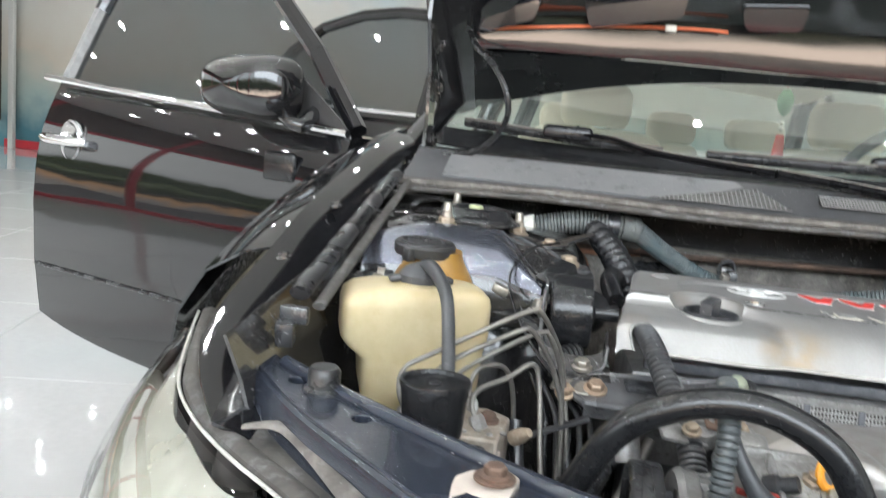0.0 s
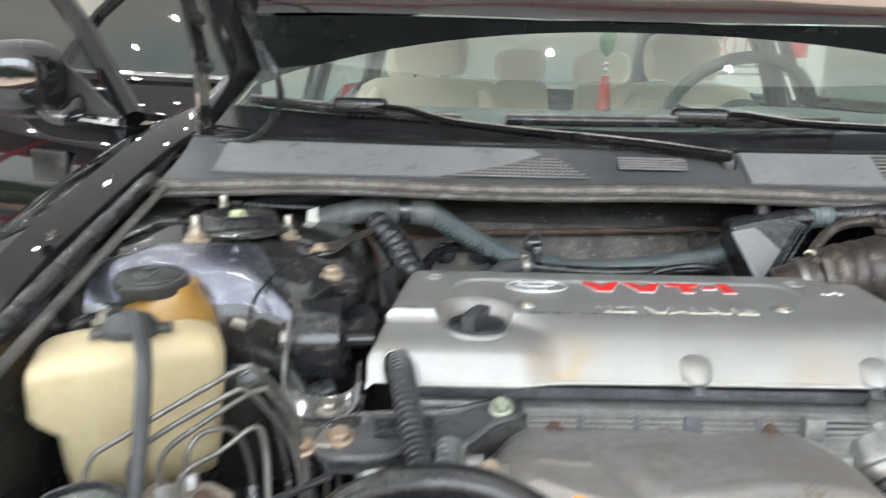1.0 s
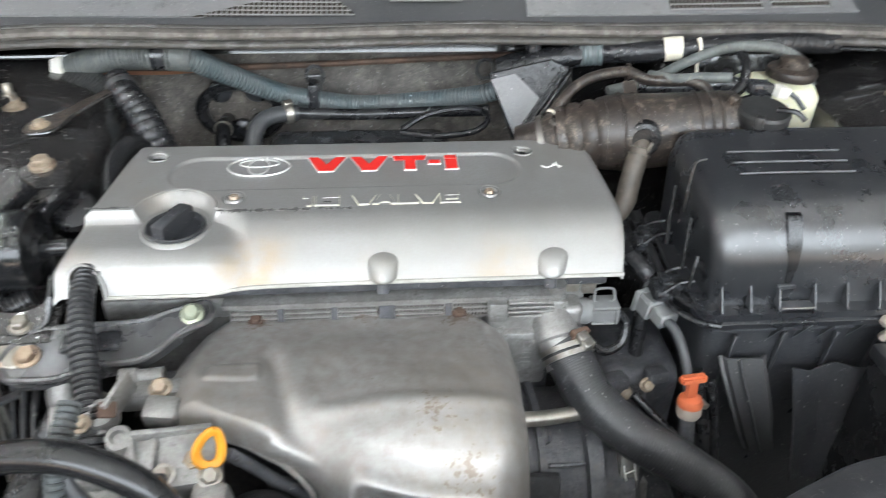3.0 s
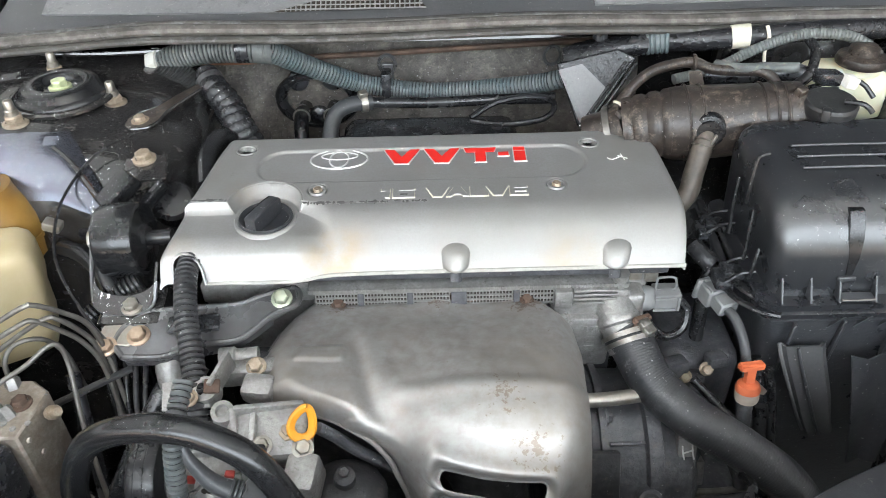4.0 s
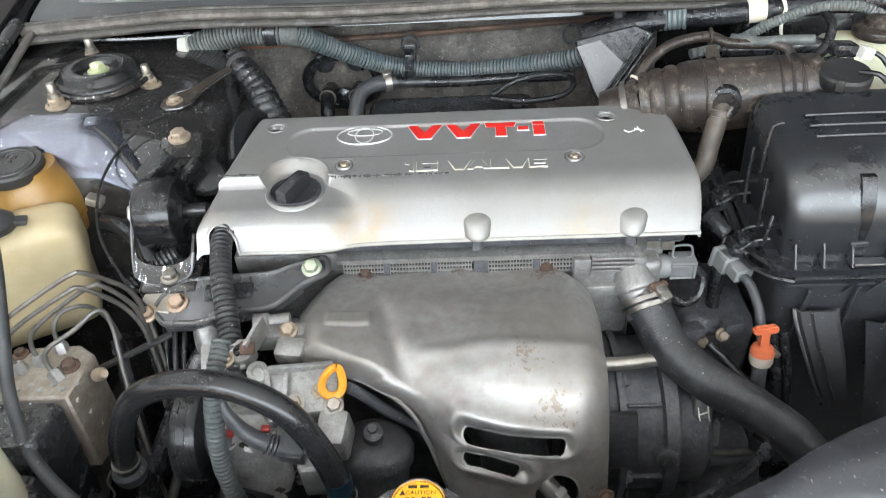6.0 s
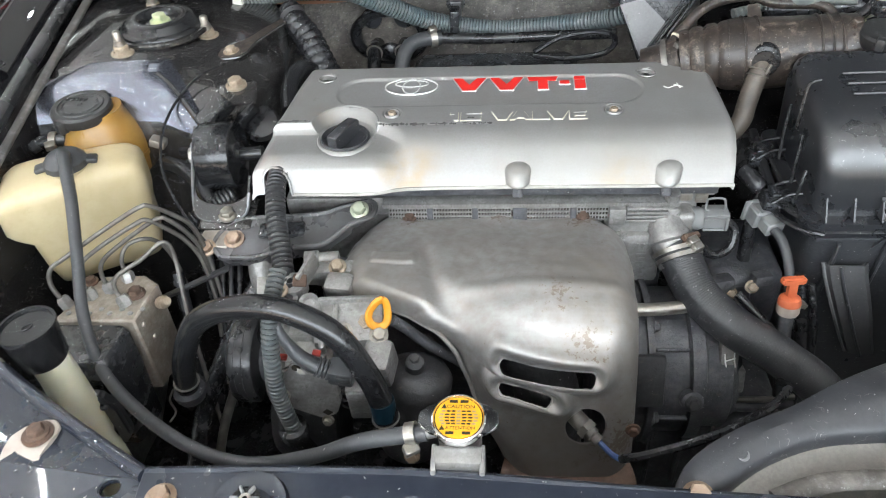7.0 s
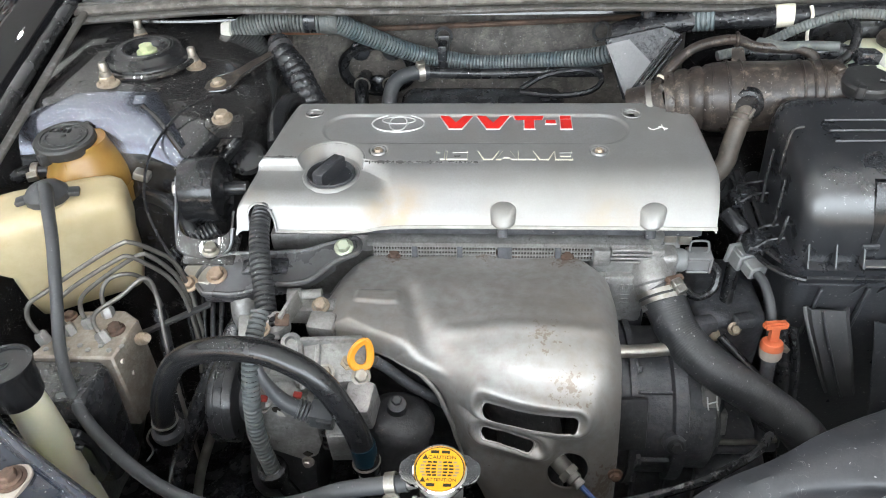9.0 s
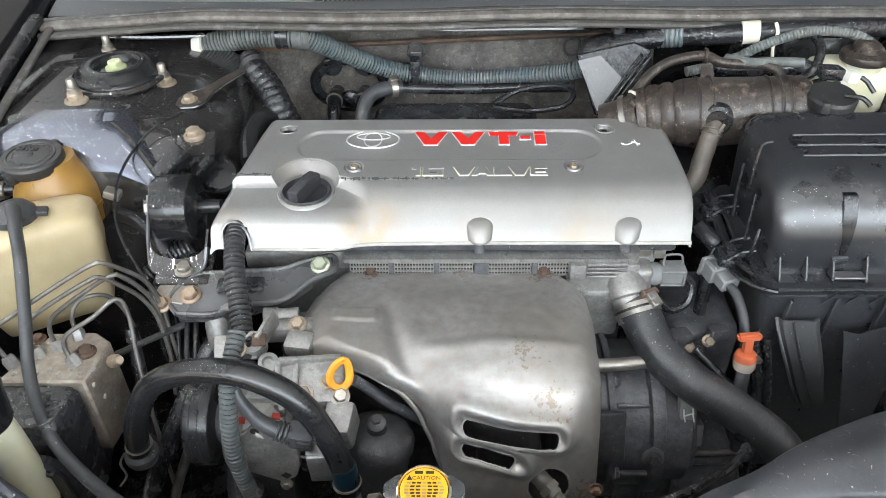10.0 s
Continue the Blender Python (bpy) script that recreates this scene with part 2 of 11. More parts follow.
M = dict(
    paint=surf("black_paint", (0.006, 0.006, 0.007), (0.008, 0.008, 0.009), 0.05, 0.08, coat=1.0, bump=0.0, stain=3.0, spec=0.05),
    bay=surf("bay_paint", (0.016, 0.0155, 0.017), (0.030, 0.028, 0.027), 0.12, 0.30, bump=0.05, dust=(0.15, 0.135, 0.12), dust_amount=0.14, speck=0.9, stain=16, coat=0.9, scuff=0.2),
    # pale blue base colour in place of sky mirrored by black paint
    apron=surf("gusset_sky_tint", (0.19, 0.20, 0.24), (0.17, 0.18, 0.22), 0.22, 0.27, metal=0.85, bump=0.0, coat=0.4, stain=5, speck=0.3),
    beam=surf("beam_paint", (0.014, 0.018, 0.028), (0.022, 0.026, 0.037), 0.18, 0.30, bump=0.04, coat=0.3, dust_amount=0.05, speck=0.4),
    plastic=surf("black_plastic", (0.014, 0.015, 0.018), (0.034, 0.035, 0.038), 0.17, 0.34, bump=0.15, grain=240, dust_amount=0.15, stain=30, speck=0.8, scuff=0.15, spec=0.8),
    box=surf("airbox_plastic", (0.014, 0.015, 0.018), (0.026, 0.027, 0.030), 0.24, 0.34, bump=0.06, grain=300, dust_amount=0.10, stain=26, speck=0.7, scuff=0.12, spec=0.95),
    cowldark=surf("dark_cowl_plastic", (0.050, 0.051, 0.054), (0.075, 0.075, 0.077), 0.40, 0.55, bump=0.10, grain=350, dust=(0.16, 0.155, 0.15), dust_amount=0.22, stain=14, speck=0.6),
    duct=surf("duct_plastic", (0.026, 0.027, 0.031), (0.040, 0.041, 0.045), 0.28, 0.42, bump=0.08, grain=320, dust_amount=0.10, stain=24, speck=0.6, scuff=0.35),
    cowl=surf("cowl_plastic", (0.13, 0.13, 0.135), (0.19, 0.188, 0.19), 0.40, 0.6, bump=0.08, grain=350, dust=(0.05, 0.05, 0.05), dust_amount=0.42, stain=12, speck=0.7, scuff=0.25),
    grate=surf("grille_plastic", (0.13, 0.13, 0.13), (0.20, 0.20, 0.195), 0.45, 0.65, bump=0.1, grain=350, dust_amount=0.3, speck=0.8),
    rubber=surf("black_rubber", (0.009, 0.0095, 0.011), (0.020, 0.020, 0.021), 0.18, 0.34, bump=0.08, grain=260, dust_amount=0.18, stain=24, speck=0.4, scuff=0.1),
    greyhose=surf("grey_rubber", (0.032, 0.034, 0.037), (0.055, 0.057, 0.06), 0.34, 0.5, bump=0.08, grain=260, dust_amount=0.12, stain=30, speck=0.3),
    oldhose=surf("aged_rubber", (0.050, 0.038, 0.031), (0.017, 0.014, 0.013), 0.24, 0.45, bump=0.25, grain=120, dust=(0.30, 0.25, 0.20), dust_amount=0.5, stain=34, speck=0.6),
    tanhose=surf("tan_rubber", (0.105, 0.086, 0.068), (0.05, 0.042, 0.036), 0.45, 0.65, bump=0.2, grain=140, dust=(0.3, 0.26, 0.2), dust_amount=0.35, stain=26),
    ribhose=surf("ribbed_rubber", (0.018, 0.019, 0.021), (0.042, 0.042, 0.044), 0.30, 0.46, bump=0.12, grain=260, dust_amount=0.25, stain=26, speck=0.9),
    seal=surf("weatherstrip", (0.03, 0.029, 0.028), (0.075, 0.068, 0.06), 0.5, 0.75, bump=0.2, grain=120, dust_amount=0.55, stain=20),
    sealpale=surf("dusty_strip", (0.19, 0.172, 0.155), (0.06, 0.054, 0.048), 0.6, 0.8, bump=0.25, grain=120, dust_amount=0.45, stain=34, speck=0.6),
    silver=surf("silver_paint", (0.345, 0.344, 0.343), (0.298, 0.292, 0.277), 0.38, 0.46, metal=0.60, bump=0.03, grain=420, stain=11, coat=0.05, dust=(0.20, 0.17, 0.13), dust_amount=0.10,
                smears=((-0.10, -0.10, 0.036, 0.045, 0.75), (-0.13, -0.10, 0.024, 0.03, 0.6), (-0.256, -0.10, 0.04, 0.025, 0.5), (-0.207, -0.022, 0.062, 0.022, 0.5), (0.012, -0.10, 0.018, 0.035, 0.55), (0.13, -0.10, 0.016, 0.05, 0.55), (0.06, -0.10, 0.012, 0.03, 0.45))),
    pale=surf("pale_plastic", (0.46, 0.45, 0.425), (0.36, 0.345, 0.31), 0.45, bump=0.03, stain=30),
    shield=surf("heat_shield_steel", (0.355, 0.352, 0.348), (0.255, 0.230, 0.205), 0.36, 0.50, metal=0.58, bump=0.05, grain=90, stain=6, dust=(0.20, 0.15, 0.11), dust_amount=0.20,
                spots=((0.055, -0.023, 0.202, 0.032), (0.080, -0.061, 0.177, 0.036), (0.122, -0.09, 0.065, 0.05), (0.09, 0.12, 0.19, 0.04), (-0.105, 0.12, 0.19, 0.03), (0.0, 0.128, 0.185, 0.03))),
    castpale=surf("pale_corroded_alloy", (0.40, 0.365, 0.31), (0.24, 0.20, 0.165), 0.45, 0.65, metal=0.35, bump=0.35, grain=220, dust=(0.30, 0.22, 0.15), dust_amount=0.4, stain=60, speck=0.8),
    lip=surf("dusty_lip", (0.20, 0.19, 0.172), (0.13, 0.122, 0.11), 0.4, 0.55, bump=0.06, grain=300, dust=(0.34, 0.31, 0.27), dust_amount=0.5, stain=12, scuff=0.2),
    alloy=surf("cast_alloy", (0.42, 0.415, 0.405), (0.24, 0.232, 0.222), 0.34, 0.52, metal=0.6, bump=0.28, grain=260, dust=(0.07, 0.06, 0.05), dust_amount=0.38, stain=40),
    dirty=surf("dirty_alloy", (0.13, 0.132, 0.142), (0.055, 0.056, 0.062), 0.40, 0.65, metal=0.35, bump=0.5, grain=150, dust=(0.19, 0.165, 0.14), dust_amount=0.40, stain=34, speck=0.8),
    steel=surf("bracket_steel", (0.20, 0.20, 0.21), (0.11, 0.108, 0.108), 0.20, 0.36, metal=0.6, bump=0.08, dust_amount=0.18, stain=25),
    zinc=surf("zinc", (0.46, 0.44, 0.40), (0.30, 0.27, 0.23), 0.3, 0.5, metal=0.85, bump=0.1, stain=90),
    brass=surf("yellow_zinc", (0.46, 0.36, 0.27), (0.30, 0.21, 0.15), 0.35, 0.55, metal=0.7, bump=0.15, stain=80),
    rust=surf("rusty_steel", (0.19, 0.115, 0.08), (0.09, 0.062, 0.05), 0.6, 0.85, metal=0.35, bump=0.4, grain=160, stain=45),
    pipe=surf("steel_pipe", (0.22, 0.21, 0.19), (0.13, 0.12, 0.11), 0.34, 0.55, metal=0.6, bump=0.08, stain=30),
    chrome=plain("chrome", (0.82, 0.82, 0.82), 0.07, 1.0),
    cream=surf("cream_plastic", (0.52, 0.445, 0.285), (0.44, 0.36, 0.21), 0.34, 0.46, bump=0.03, stain=7, sub=0.2, dust=(0.33, 0.23, 0.12), dust_amount=0.14),
    milk=surf("milky_plastic", (0.74, 0.72, 0.55), (0.66, 0.64, 0.47), 0.35, 0.45, bump=0.03, sub=0.25),
    amber=surf("amber_plastic", (0.34, 0.20, 0.045), (0.26, 0.135, 0.03), 0.26, 0.38, bump=0.02, stain=14, sub=0.2),
    white=surf("white_plastic", (0.78, 0.77, 0.72), (0.66, 0.63, 0.56), 0.45, bump=0.05, stain=30),
    ivory=surf("ivory_bracket", (0.44, 0.39, 0.34), (0.34, 0.29, 0.25), 0.4, bump=0.06, stain=24, dust=(0.35, 0.22, 0.14), dust_amount=0.2),
    orange=surf("orange_plastic", (0.62, 0.15, 0.06), (0.5, 0.12, 0.05), 0.45, bump=0.04, stain=50),
    yellow=surf("yellow_plastic", (0.78, 0.34, 0.025), (0.66, 0.27, 0.02), 0.35, bump=0.03, stain=60),
    label=surf("orange_label", (0.85, 0.40, 0.01), (0.8, 0.36, 0.01), 0.35, bump=0.0),
    # printed ink, and the near-black put in for shaded openings
    ink_and_shade=plain("ink_and_shade_black", (0.02, 0.015, 0.01), 0.5),
    red=plain("red_letters", (0.62, 0.02, 0.015), 0.35),
    rim=plain("pale_letters", (0.62, 0.62, 0.61), 0.35, 0.5),
    chalk=plain("chalk_mark", (0.8, 0.8, 0.78), 0.8),
    loom=surf("ribbed_loom", (0.085, 0.125, 0.138), (0.15, 0.165, 0.165), 0.30, 0.48, bump=0.05, stain=40, dust=(0.32, 0.32, 0.30), dust_amount=0.35),
    loomdark=surf("dark_ribbed_loom", (0.045, 0.058, 0.064), (0.09, 0.095, 0.095), 0.34, 0.52, bump=0.08, stain=40, dust=(0.3, 0.27, 0.2), dust_amount=0.35),
    loomgrey=surf("dusty_loom", (0.19, 0.20, 0.195), (0.08, 0.088, 0.085), 0.45, 0.65, bump=0.1, stain=40, dust=(0.40, 0.35, 0.25), dust_amount=0.4),
    tape=surf("black_tape", (0.009, 0.0095, 0.011), (0.022, 0.022, 0.024), 0.14, 0.30, bump=1.0, grain=80, stain=24, speck=0.9),
    winding=surf("red_winding", (0.30, 0.03, 0.02), (0.16, 0.02, 0.015), 0.3, 0.5, bump=0.2, stain=80),
    copper=surf("orange_loom", (0.45, 0.20, 0.10), (0.32, 0.15, 0.09), 0.5, bump=0.1, stain=40),
    firewall=surf("firewall_mat", (0.185, 0.162, 0.14), (0.045, 0.040, 0.036), 0.42, 0.75, bump=0.8, grain=110, stain=24, dust=(0.36, 0.32, 0.27), dust_amount=0.55, speck=1.5),
    grey=surf("grey_connector", (0.22, 0.225, 0.225), (0.16, 0.16, 0.16), 0.5, bump=0.05, stain=40),
    leather=surf("beige_leather", (0.80, 0.74, 0.58), (0.74, 0.67, 0.52), 0.5, 0.6, bump=0.08, grain=220, stain=4),
    dash=surf("dash_plastic", (0.17, 0.20, 0.18), (0.14, 0.165, 0.15), 0.6, 0.7, bump=0.1, grain=500),
    jade=plain("green_jade", (0.12, 0.42, 0.16), 0.15, trans=0.4),
    tassel=surf("red_tassel", (0.72, 0.04, 0.03), (0.55, 0.03, 0.025), 0.7, bump=0.4, grain=300),
    wheel=surf("wheel_leather", (0.05, 0.055, 0.05), (0.035, 0.04, 0.036), 0.5, bump=0.1),
    copperhood=surf("inner_panel", (0.008, 0.008, 0.009), (0.012, 0.012, 0.013), 0.10, 0.16, bump=0.01, coat=1.0, stain=4),
    lens=plain("lamp_lens", (0.95, 0.96, 0.96), 0.03, trans=1.0, ior=1.3),
    lampmirror=surf("lamp_reflector", (0.86, 0.86, 0.80), (0.62, 0.62, 0.55), 0.14, 0.30, metal=0.45, bump=0.35, grain=50, stain=18),
    concrete=surf("pale_block", (0.22, 0.205, 0.20), (0.16, 0.15, 0.145), 0.7, bump=0.2),
    wallpaint=surf("wall_paint", (0.56, 0.57, 0.55), (0.50, 0.51, 0.49), 0.7, 0.8, bump=0.05, stain=1.5),
    ceil=surf("white_ceiling", (0.80, 0.80, 0.78), (0.77, 0.77, 0.75), 0.8, bump=0.02, stain=0.7),
    darkwood=surf("dark_brown_panel", (0.07, 0.045, 0.03), (0.05, 0.03, 0.02), 0.35, bump=0.1, stain=3),
    redframe=surf("red_frame_paint", (0.45, 0.02, 0.035), (0.4, 0.02, 0.03), 0.35, bump=0.02),
    roofliner=surf("roof_lining", (0.78, 0.75, 0.68), (0.74, 0.71, 0.64), 0.8, bump=0.05),
    grime=plain("soot", (0.085, 0.082, 0.08), 0.7),
    tyre=surf("tyre_rubber", (0.02, 0.02, 0.02), (0.03, 0.03, 0.03), 0.7, bump=0.2),
    stud=surf("old_zinc", (0.46, 0.39, 0.30), (0.30, 0.23, 0.17), 0.4, 0.65, metal=0.5, bump=0.3, stain=120, grain=400),
    gun=surf("dark_casting", (0.060, 0.060, 0.063), (0.026, 0.026, 0.028), 0.40, 0.65, metal=0.25, bump=0.4, grain=160, stain=34, dust=(0.2, 0.17, 0.14), dust_amount=0.3, speck=0.7),
    gloss=surf("shiny_rubber", (0.009, 0.0095, 0.011), (0.018, 0.018, 0.019), 0.16, 0.26, bump=0.05, grain=200, stain=18, dust_amount=0.05),
    flange=surf("black_flange", (0.004, 0.004, 0.005), (0.006, 0.006, 0.007), 0.22, 0.35, bump=0.03, stain=6, spec=0.3, speck=0.2),
    # dusty box plastic, made lighter for parts lying deep in shade
    liftedbox=surf("lifted_dusty_plastic", (0.034, 0.036, 0.042), (0.060, 0.061, 0.065), 0.26, 0.45, bump=0.2, grain=220, dust_amount=0.25, stain=30, speck=1.0),
    emboss=plain("emboss_highlight", (0.62, 0.59, 0.48), 0.45, 0.0),
    clamp=surf("clamp_steel", (0.40, 0.39, 0.37), (0.26, 0.24, 0.21), 0.3, 0.45, metal=0.9, bump=0.05, stain=120),
    tape_white=surf("white_tape", (0.74, 0.71, 0.62), (0.66, 0.60, 0.48), 0.55, bump=0.1, stain=60),
    tile=surf("polished_tile", (0.53, 0.53, 0.525), (0.48, 0.48, 0.475), 0.025, 0.05, bump=0.0, stain=1.2, grain=30),
    bulb=plain("lamp_glow", (0.95, 0.98, 1.0), emit=SPOT),
    tubeglow=plain("tube_glow", (0.95, 0.98, 1.0), emit=30.0),
    signwhite=surf("sign_board", (0.8, 0.8, 0.78), (0.76, 0.76, 0.74), 0.5, bump=0.0),
    cap_plastic=surf("cap_plastic", (0.016, 0.016, 0.017), (0.03, 0.03, 0.03), 0.32, 0.5, bump=0.12, grain=350, dust_amount=0.3, stain=30),
)


def glass(name, tint, sheen=1.0, ior=1.5, haze=0.0):
    """Thin pane: clear with a mirror share, both by Fresnel gloss alone."""
    m = bpy.data.materials.new(name)
    m.use_nodes = True
    nt = m.node_tree
    n, link = nt.nodes, nt.links.new
    n.remove(n["Principled BSDF"])
    clear, shine, mix, fr = n.new("ShaderNodeBsdfTransparent"), n.new("ShaderNodeBsdfGlossy"), n.new("ShaderNodeMixShader"), n.new("ShaderNodeFresnel")
    clear.inputs["Color"].default_value = (*tint, 1)
    shine.inputs["Roughness"].default_value = 0.02
    shine.inputs["Color"].default_value = (sheen, sheen, sheen, 1)
    fr.inputs["IOR"].default_value = ior
    link(fr.outputs["Fac"], mix.inputs["Fac"])
    link(clear.outputs["BSDF"], mix.inputs[1])
    link(shine.outputs["BSDF"], mix.inputs[2])
    out = mix.outputs["Shader"]
    if haze:
        # uneven pale green haze, mixed in for the ceiling's reflection
        dust, veil, tex, span = n.new("ShaderNodeBsdfDiffuse"), n.new("ShaderNodeMixShader"), n.new("ShaderNodeTexNoise"), n.new("ShaderNodeMapRange")
        dust.inputs["Color"].default_value = (0.60, 0.66, 0.60, 1)
        tex.inputs["Scale"].default_value, tex.inputs["Detail"].default_value = 3.0, 6.0
        link(n.new("ShaderNodeTexCoord").outputs["Object"], tex.inputs["Vector"])
        span.inputs["From Min"].default_value, span.inputs["From Max"].default_value = 0.3, 0.7
        span.inputs["To Min"].default_value, span.inputs["To Max"].default_value = 0.8 * haze, 1.2 * haze
        link(tex.outputs["Fac"], span.inputs["Value"])
        link(span.outputs["Result"], veil.inputs["Fac"])
        link(out, veil.inputs[1])
        link(dust.outputs["BSDF"], veil.inputs[2])
        out = veil.outputs["Shader"]
    link(out, n["Material Output"].inputs["Surface"])
    return m


M["paint"].node_tree.nodes["Principled BSDF"].inputs["Coat IOR"].default_value = 1.7
# windscreen haze stands in for the bright ceiling mirrored in the pane
M["screen"] = glass("windscreen_glass", (0.90, 0.97, 0.92), ior=2.1, haze=0.13)
M["doorglass"] = glass("tinted_glass", (0.24, 0.26, 0.27), ior=1.6)
M["lampglass"] = glass("lamp_glass", (0.97, 0.97, 0.96))


def mural():
    """Printed seaside wall: sky blue with clouds above, sand and sea below."""
    m = bpy.data.materials.new("mural_print")
    m.use_nodes = True
    nt = m.node_tree
    n, link = nt.nodes, nt.links.new
    tc, sep, no = n.new("ShaderNodeTexCoord"), n.new("ShaderNodeSeparateXYZ"), n.new("ShaderNodeTexNoise")
    no.inputs["Scale"].default_value, no.inputs["Detail"].default_value = 0.55, 5.0
    link(tc.outputs["Object"], sep.inputs[0])
    link(tc.outputs["Object"], no.inputs["Vector"])
    add = n.new("ShaderNodeMath")
    add.operation = "MULTIPLY_ADD"
    link(no.outputs["Fac"], add.inputs[0])
    add.inputs[1].default_value = 2.6
    link(sep.outputs["Z"], add.inputs[2])
    rng = n.new("ShaderNodeMapRange")
    rng.inputs["From Min"].default_value, rng.inputs["From Max"].default_value = 1.0, 6.5
    link(add.outputs[0], rng.inputs["Value"])
    r = n.new("ShaderNodeValToRGB")
    el = r.color_ramp.elements
    el[0].position, el[0].color = 0.0, (0.02, 0.09, 0.12, 1)
    el[1].position, el[1].color = 1.0, (0.16, 0.42, 0.55, 1)
    for p, c in ((0.14, (0.05, 0.16, 0.20, 1)), (0.22, (0.30, 0.38, 0.36, 1)), (0.34, (0.48, 0.44, 0.37, 1)), (0.55, (0.55, 0.56, 0.53, 1)), (0.70, (0.30, 0.52, 0.60, 1)), (0.84, (0.66, 0.72, 0.74, 1))):
        e = el.new(p)
        e.color = c
    link(rng.outputs["Result"], r.inputs["Fac"])
    bsdf = n["Principled BSDF"]
    link(r.outputs["Color"], bsdf.inputs["Base Color"])
    bsdf.inputs["Roughness"].default_value = 0.5
    return m


def outdoors(name, strength, stops):
    """What lies outside the glazing: paving, trees with gaps between the leaves, pale sky."""
    m = bpy.data.materials.new(name)
    m.use_nodes = True
    nt = m.node_tree
    n, link = nt.nodes, nt.links.new
    tc, sep, no = n.new("ShaderNodeTexCoord"), n.new("ShaderNodeSeparateXYZ"), n.new("ShaderNodeTexNoise")
    no.inputs["Scale"].default_value, no.inputs["Detail"].default_value = 0.9, 10.0
    link(tc.outputs["Object"], sep.inputs[0])
    link(tc.outputs["Object"], no.inputs["Vector"])
    add = n.new("ShaderNodeMath")
    add.operation = "MULTIPLY_ADD"
    link(no.outputs["Fac"], add.inputs[0])
    add.inputs[1].default_value = 1.4
    link(sep.outputs["Z"], add.inputs[2])
    rng = n.new("ShaderNodeMapRange")
    rng.inputs["From Min"].default_value, rng.inputs["From Max"].default_value = 0.0, 6.0
    link(add.outputs[0], rng.inputs["Value"])
    r = n.new("ShaderNodeValToRGB")
    el = r.color_ramp.elements
    el[0].position, el[0].color = stops[0][0], (*stops[0][1], 1)
    el[1].position, el[1].color = stops[-1][0], (*stops[-1][1], 1)
    for p, c in stops[1:-1]:
        el.new(p).color = (*c, 1)
    link(rng.outputs["Result"], r.inputs["Fac"])
    em = n.new("ShaderNodeEmission")
    em.inputs["Strength"].default_value = strength
    link(r.outputs["Color"], em.inputs["Color"])
    n.remove(n["Principled BSDF"])
    link(em.outputs["Emission"], n["Material Output"].inputs["Surface"])
    return m


M["mural"] = mural()
M["street"] = outdoors("street_backdrop", OUT, ((0.0, (2.3, 1.85, 1.5)), (0.19, (2.0, 1.62, 1.33)), (0.25, (0.8, 0.7, 0.6)), (0.285, (0.03, 0.04, 0.02)), (0.44, (0.05, 0.065, 0.035)), (0.48, (0.30, 0.32, 0.28)), (0.56, (0.85, 0.95, 1.0))))
M["trees"] = outdoors("trees_backdrop", SIDE, ((0.0, (0.5, 0.48, 0.46)), (0.13, (0.42, 0.40, 0.38)), (0.17, (0.9, 0.55, 0.3)), (0.20, (0.10, 0.10, 0.08)), (0.27, (0.05, 0.07, 0.03)), (0.33, (0.22, 0.27, 0.16)), (0.36, (0.06, 0.08, 0.04)), (0.46, (0.10, 0.13, 0.07)), (0.50, (0.9, 0.95, 0.95)), (0.56, (1.1, 1.15, 1.15))))

# ---------------------------------------------------------------- building helpers
BASE = {}


def thing(name, at, label, category, group="", kind=""):
    """A top-level thing: an Empty at its base, under which its parts are built in place."""
    ob = new(name)
    ob.empty_display_size = 0.02
    ob.location = at
    BASE[ob.name] = Vector(at)
    return tagged(ob, label, category, group, kind)


def finish(bm, material, name, smooth=38):
    bmesh.ops.recalc_face_normals(bm, faces=bm.faces)
    me = bpy.data.meshes.new(name)
    bm.to_mesh(me)
    bm.free()
    me.materials.append(material)
    if smooth:
        me.polygons.foreach_set("use_smooth", [True] * len(me.polygons))
        me.set_sharp_from_angle(angle=radians(smooth))
    return me


def part(name, bm, material, parent, label="", smooth=38):
    """Links a bmesh, in world places, as one mesh object under a thing or a part."""
    base = BASE[parent.name]
    bmesh.ops.translate(bm, verts=bm.verts, vec=-base)
    ob = new(name, finish(bm, material, name, smooth))
    ob.parent = parent
    BASE[ob.name] = base
    return tagged(ob, label)


def facing(ob, way):
    """Turns the one-sided face of a pane towards way."""
    total = sum((p.normal * p.area for p in ob.data.polygons), Vector())
    if total.dot(Vector(way)) < 0:
        ob.data.flip_normals()
    return ob


def solid(name, bm, material, label, category, kind="", group="", smooth=38):
    """A top-level mesh of its own."""
    ob = new(name, finish(bm, material, name, smooth))
    BASE[ob.name] = Vector((0, 0, 0))
    return tagged(ob, label, category, group, kind)


def box(bm, at, size, turn=(0, 0, 0), bevel=0.0, seg=2):
    m = pose(*at, *turn)
    got = bmesh.ops.create_cube(bm, size=1.0, matrix=m @ Matrix.Diagonal((*size, 1)))
    if bevel:
        edges = list({e for v in got["verts"] for e in v.link_edges})
        bmesh.ops.bevel(bm, geom=edges, offset=bevel, segments=seg, affect="EDGES", profile=0.5)
    return bm


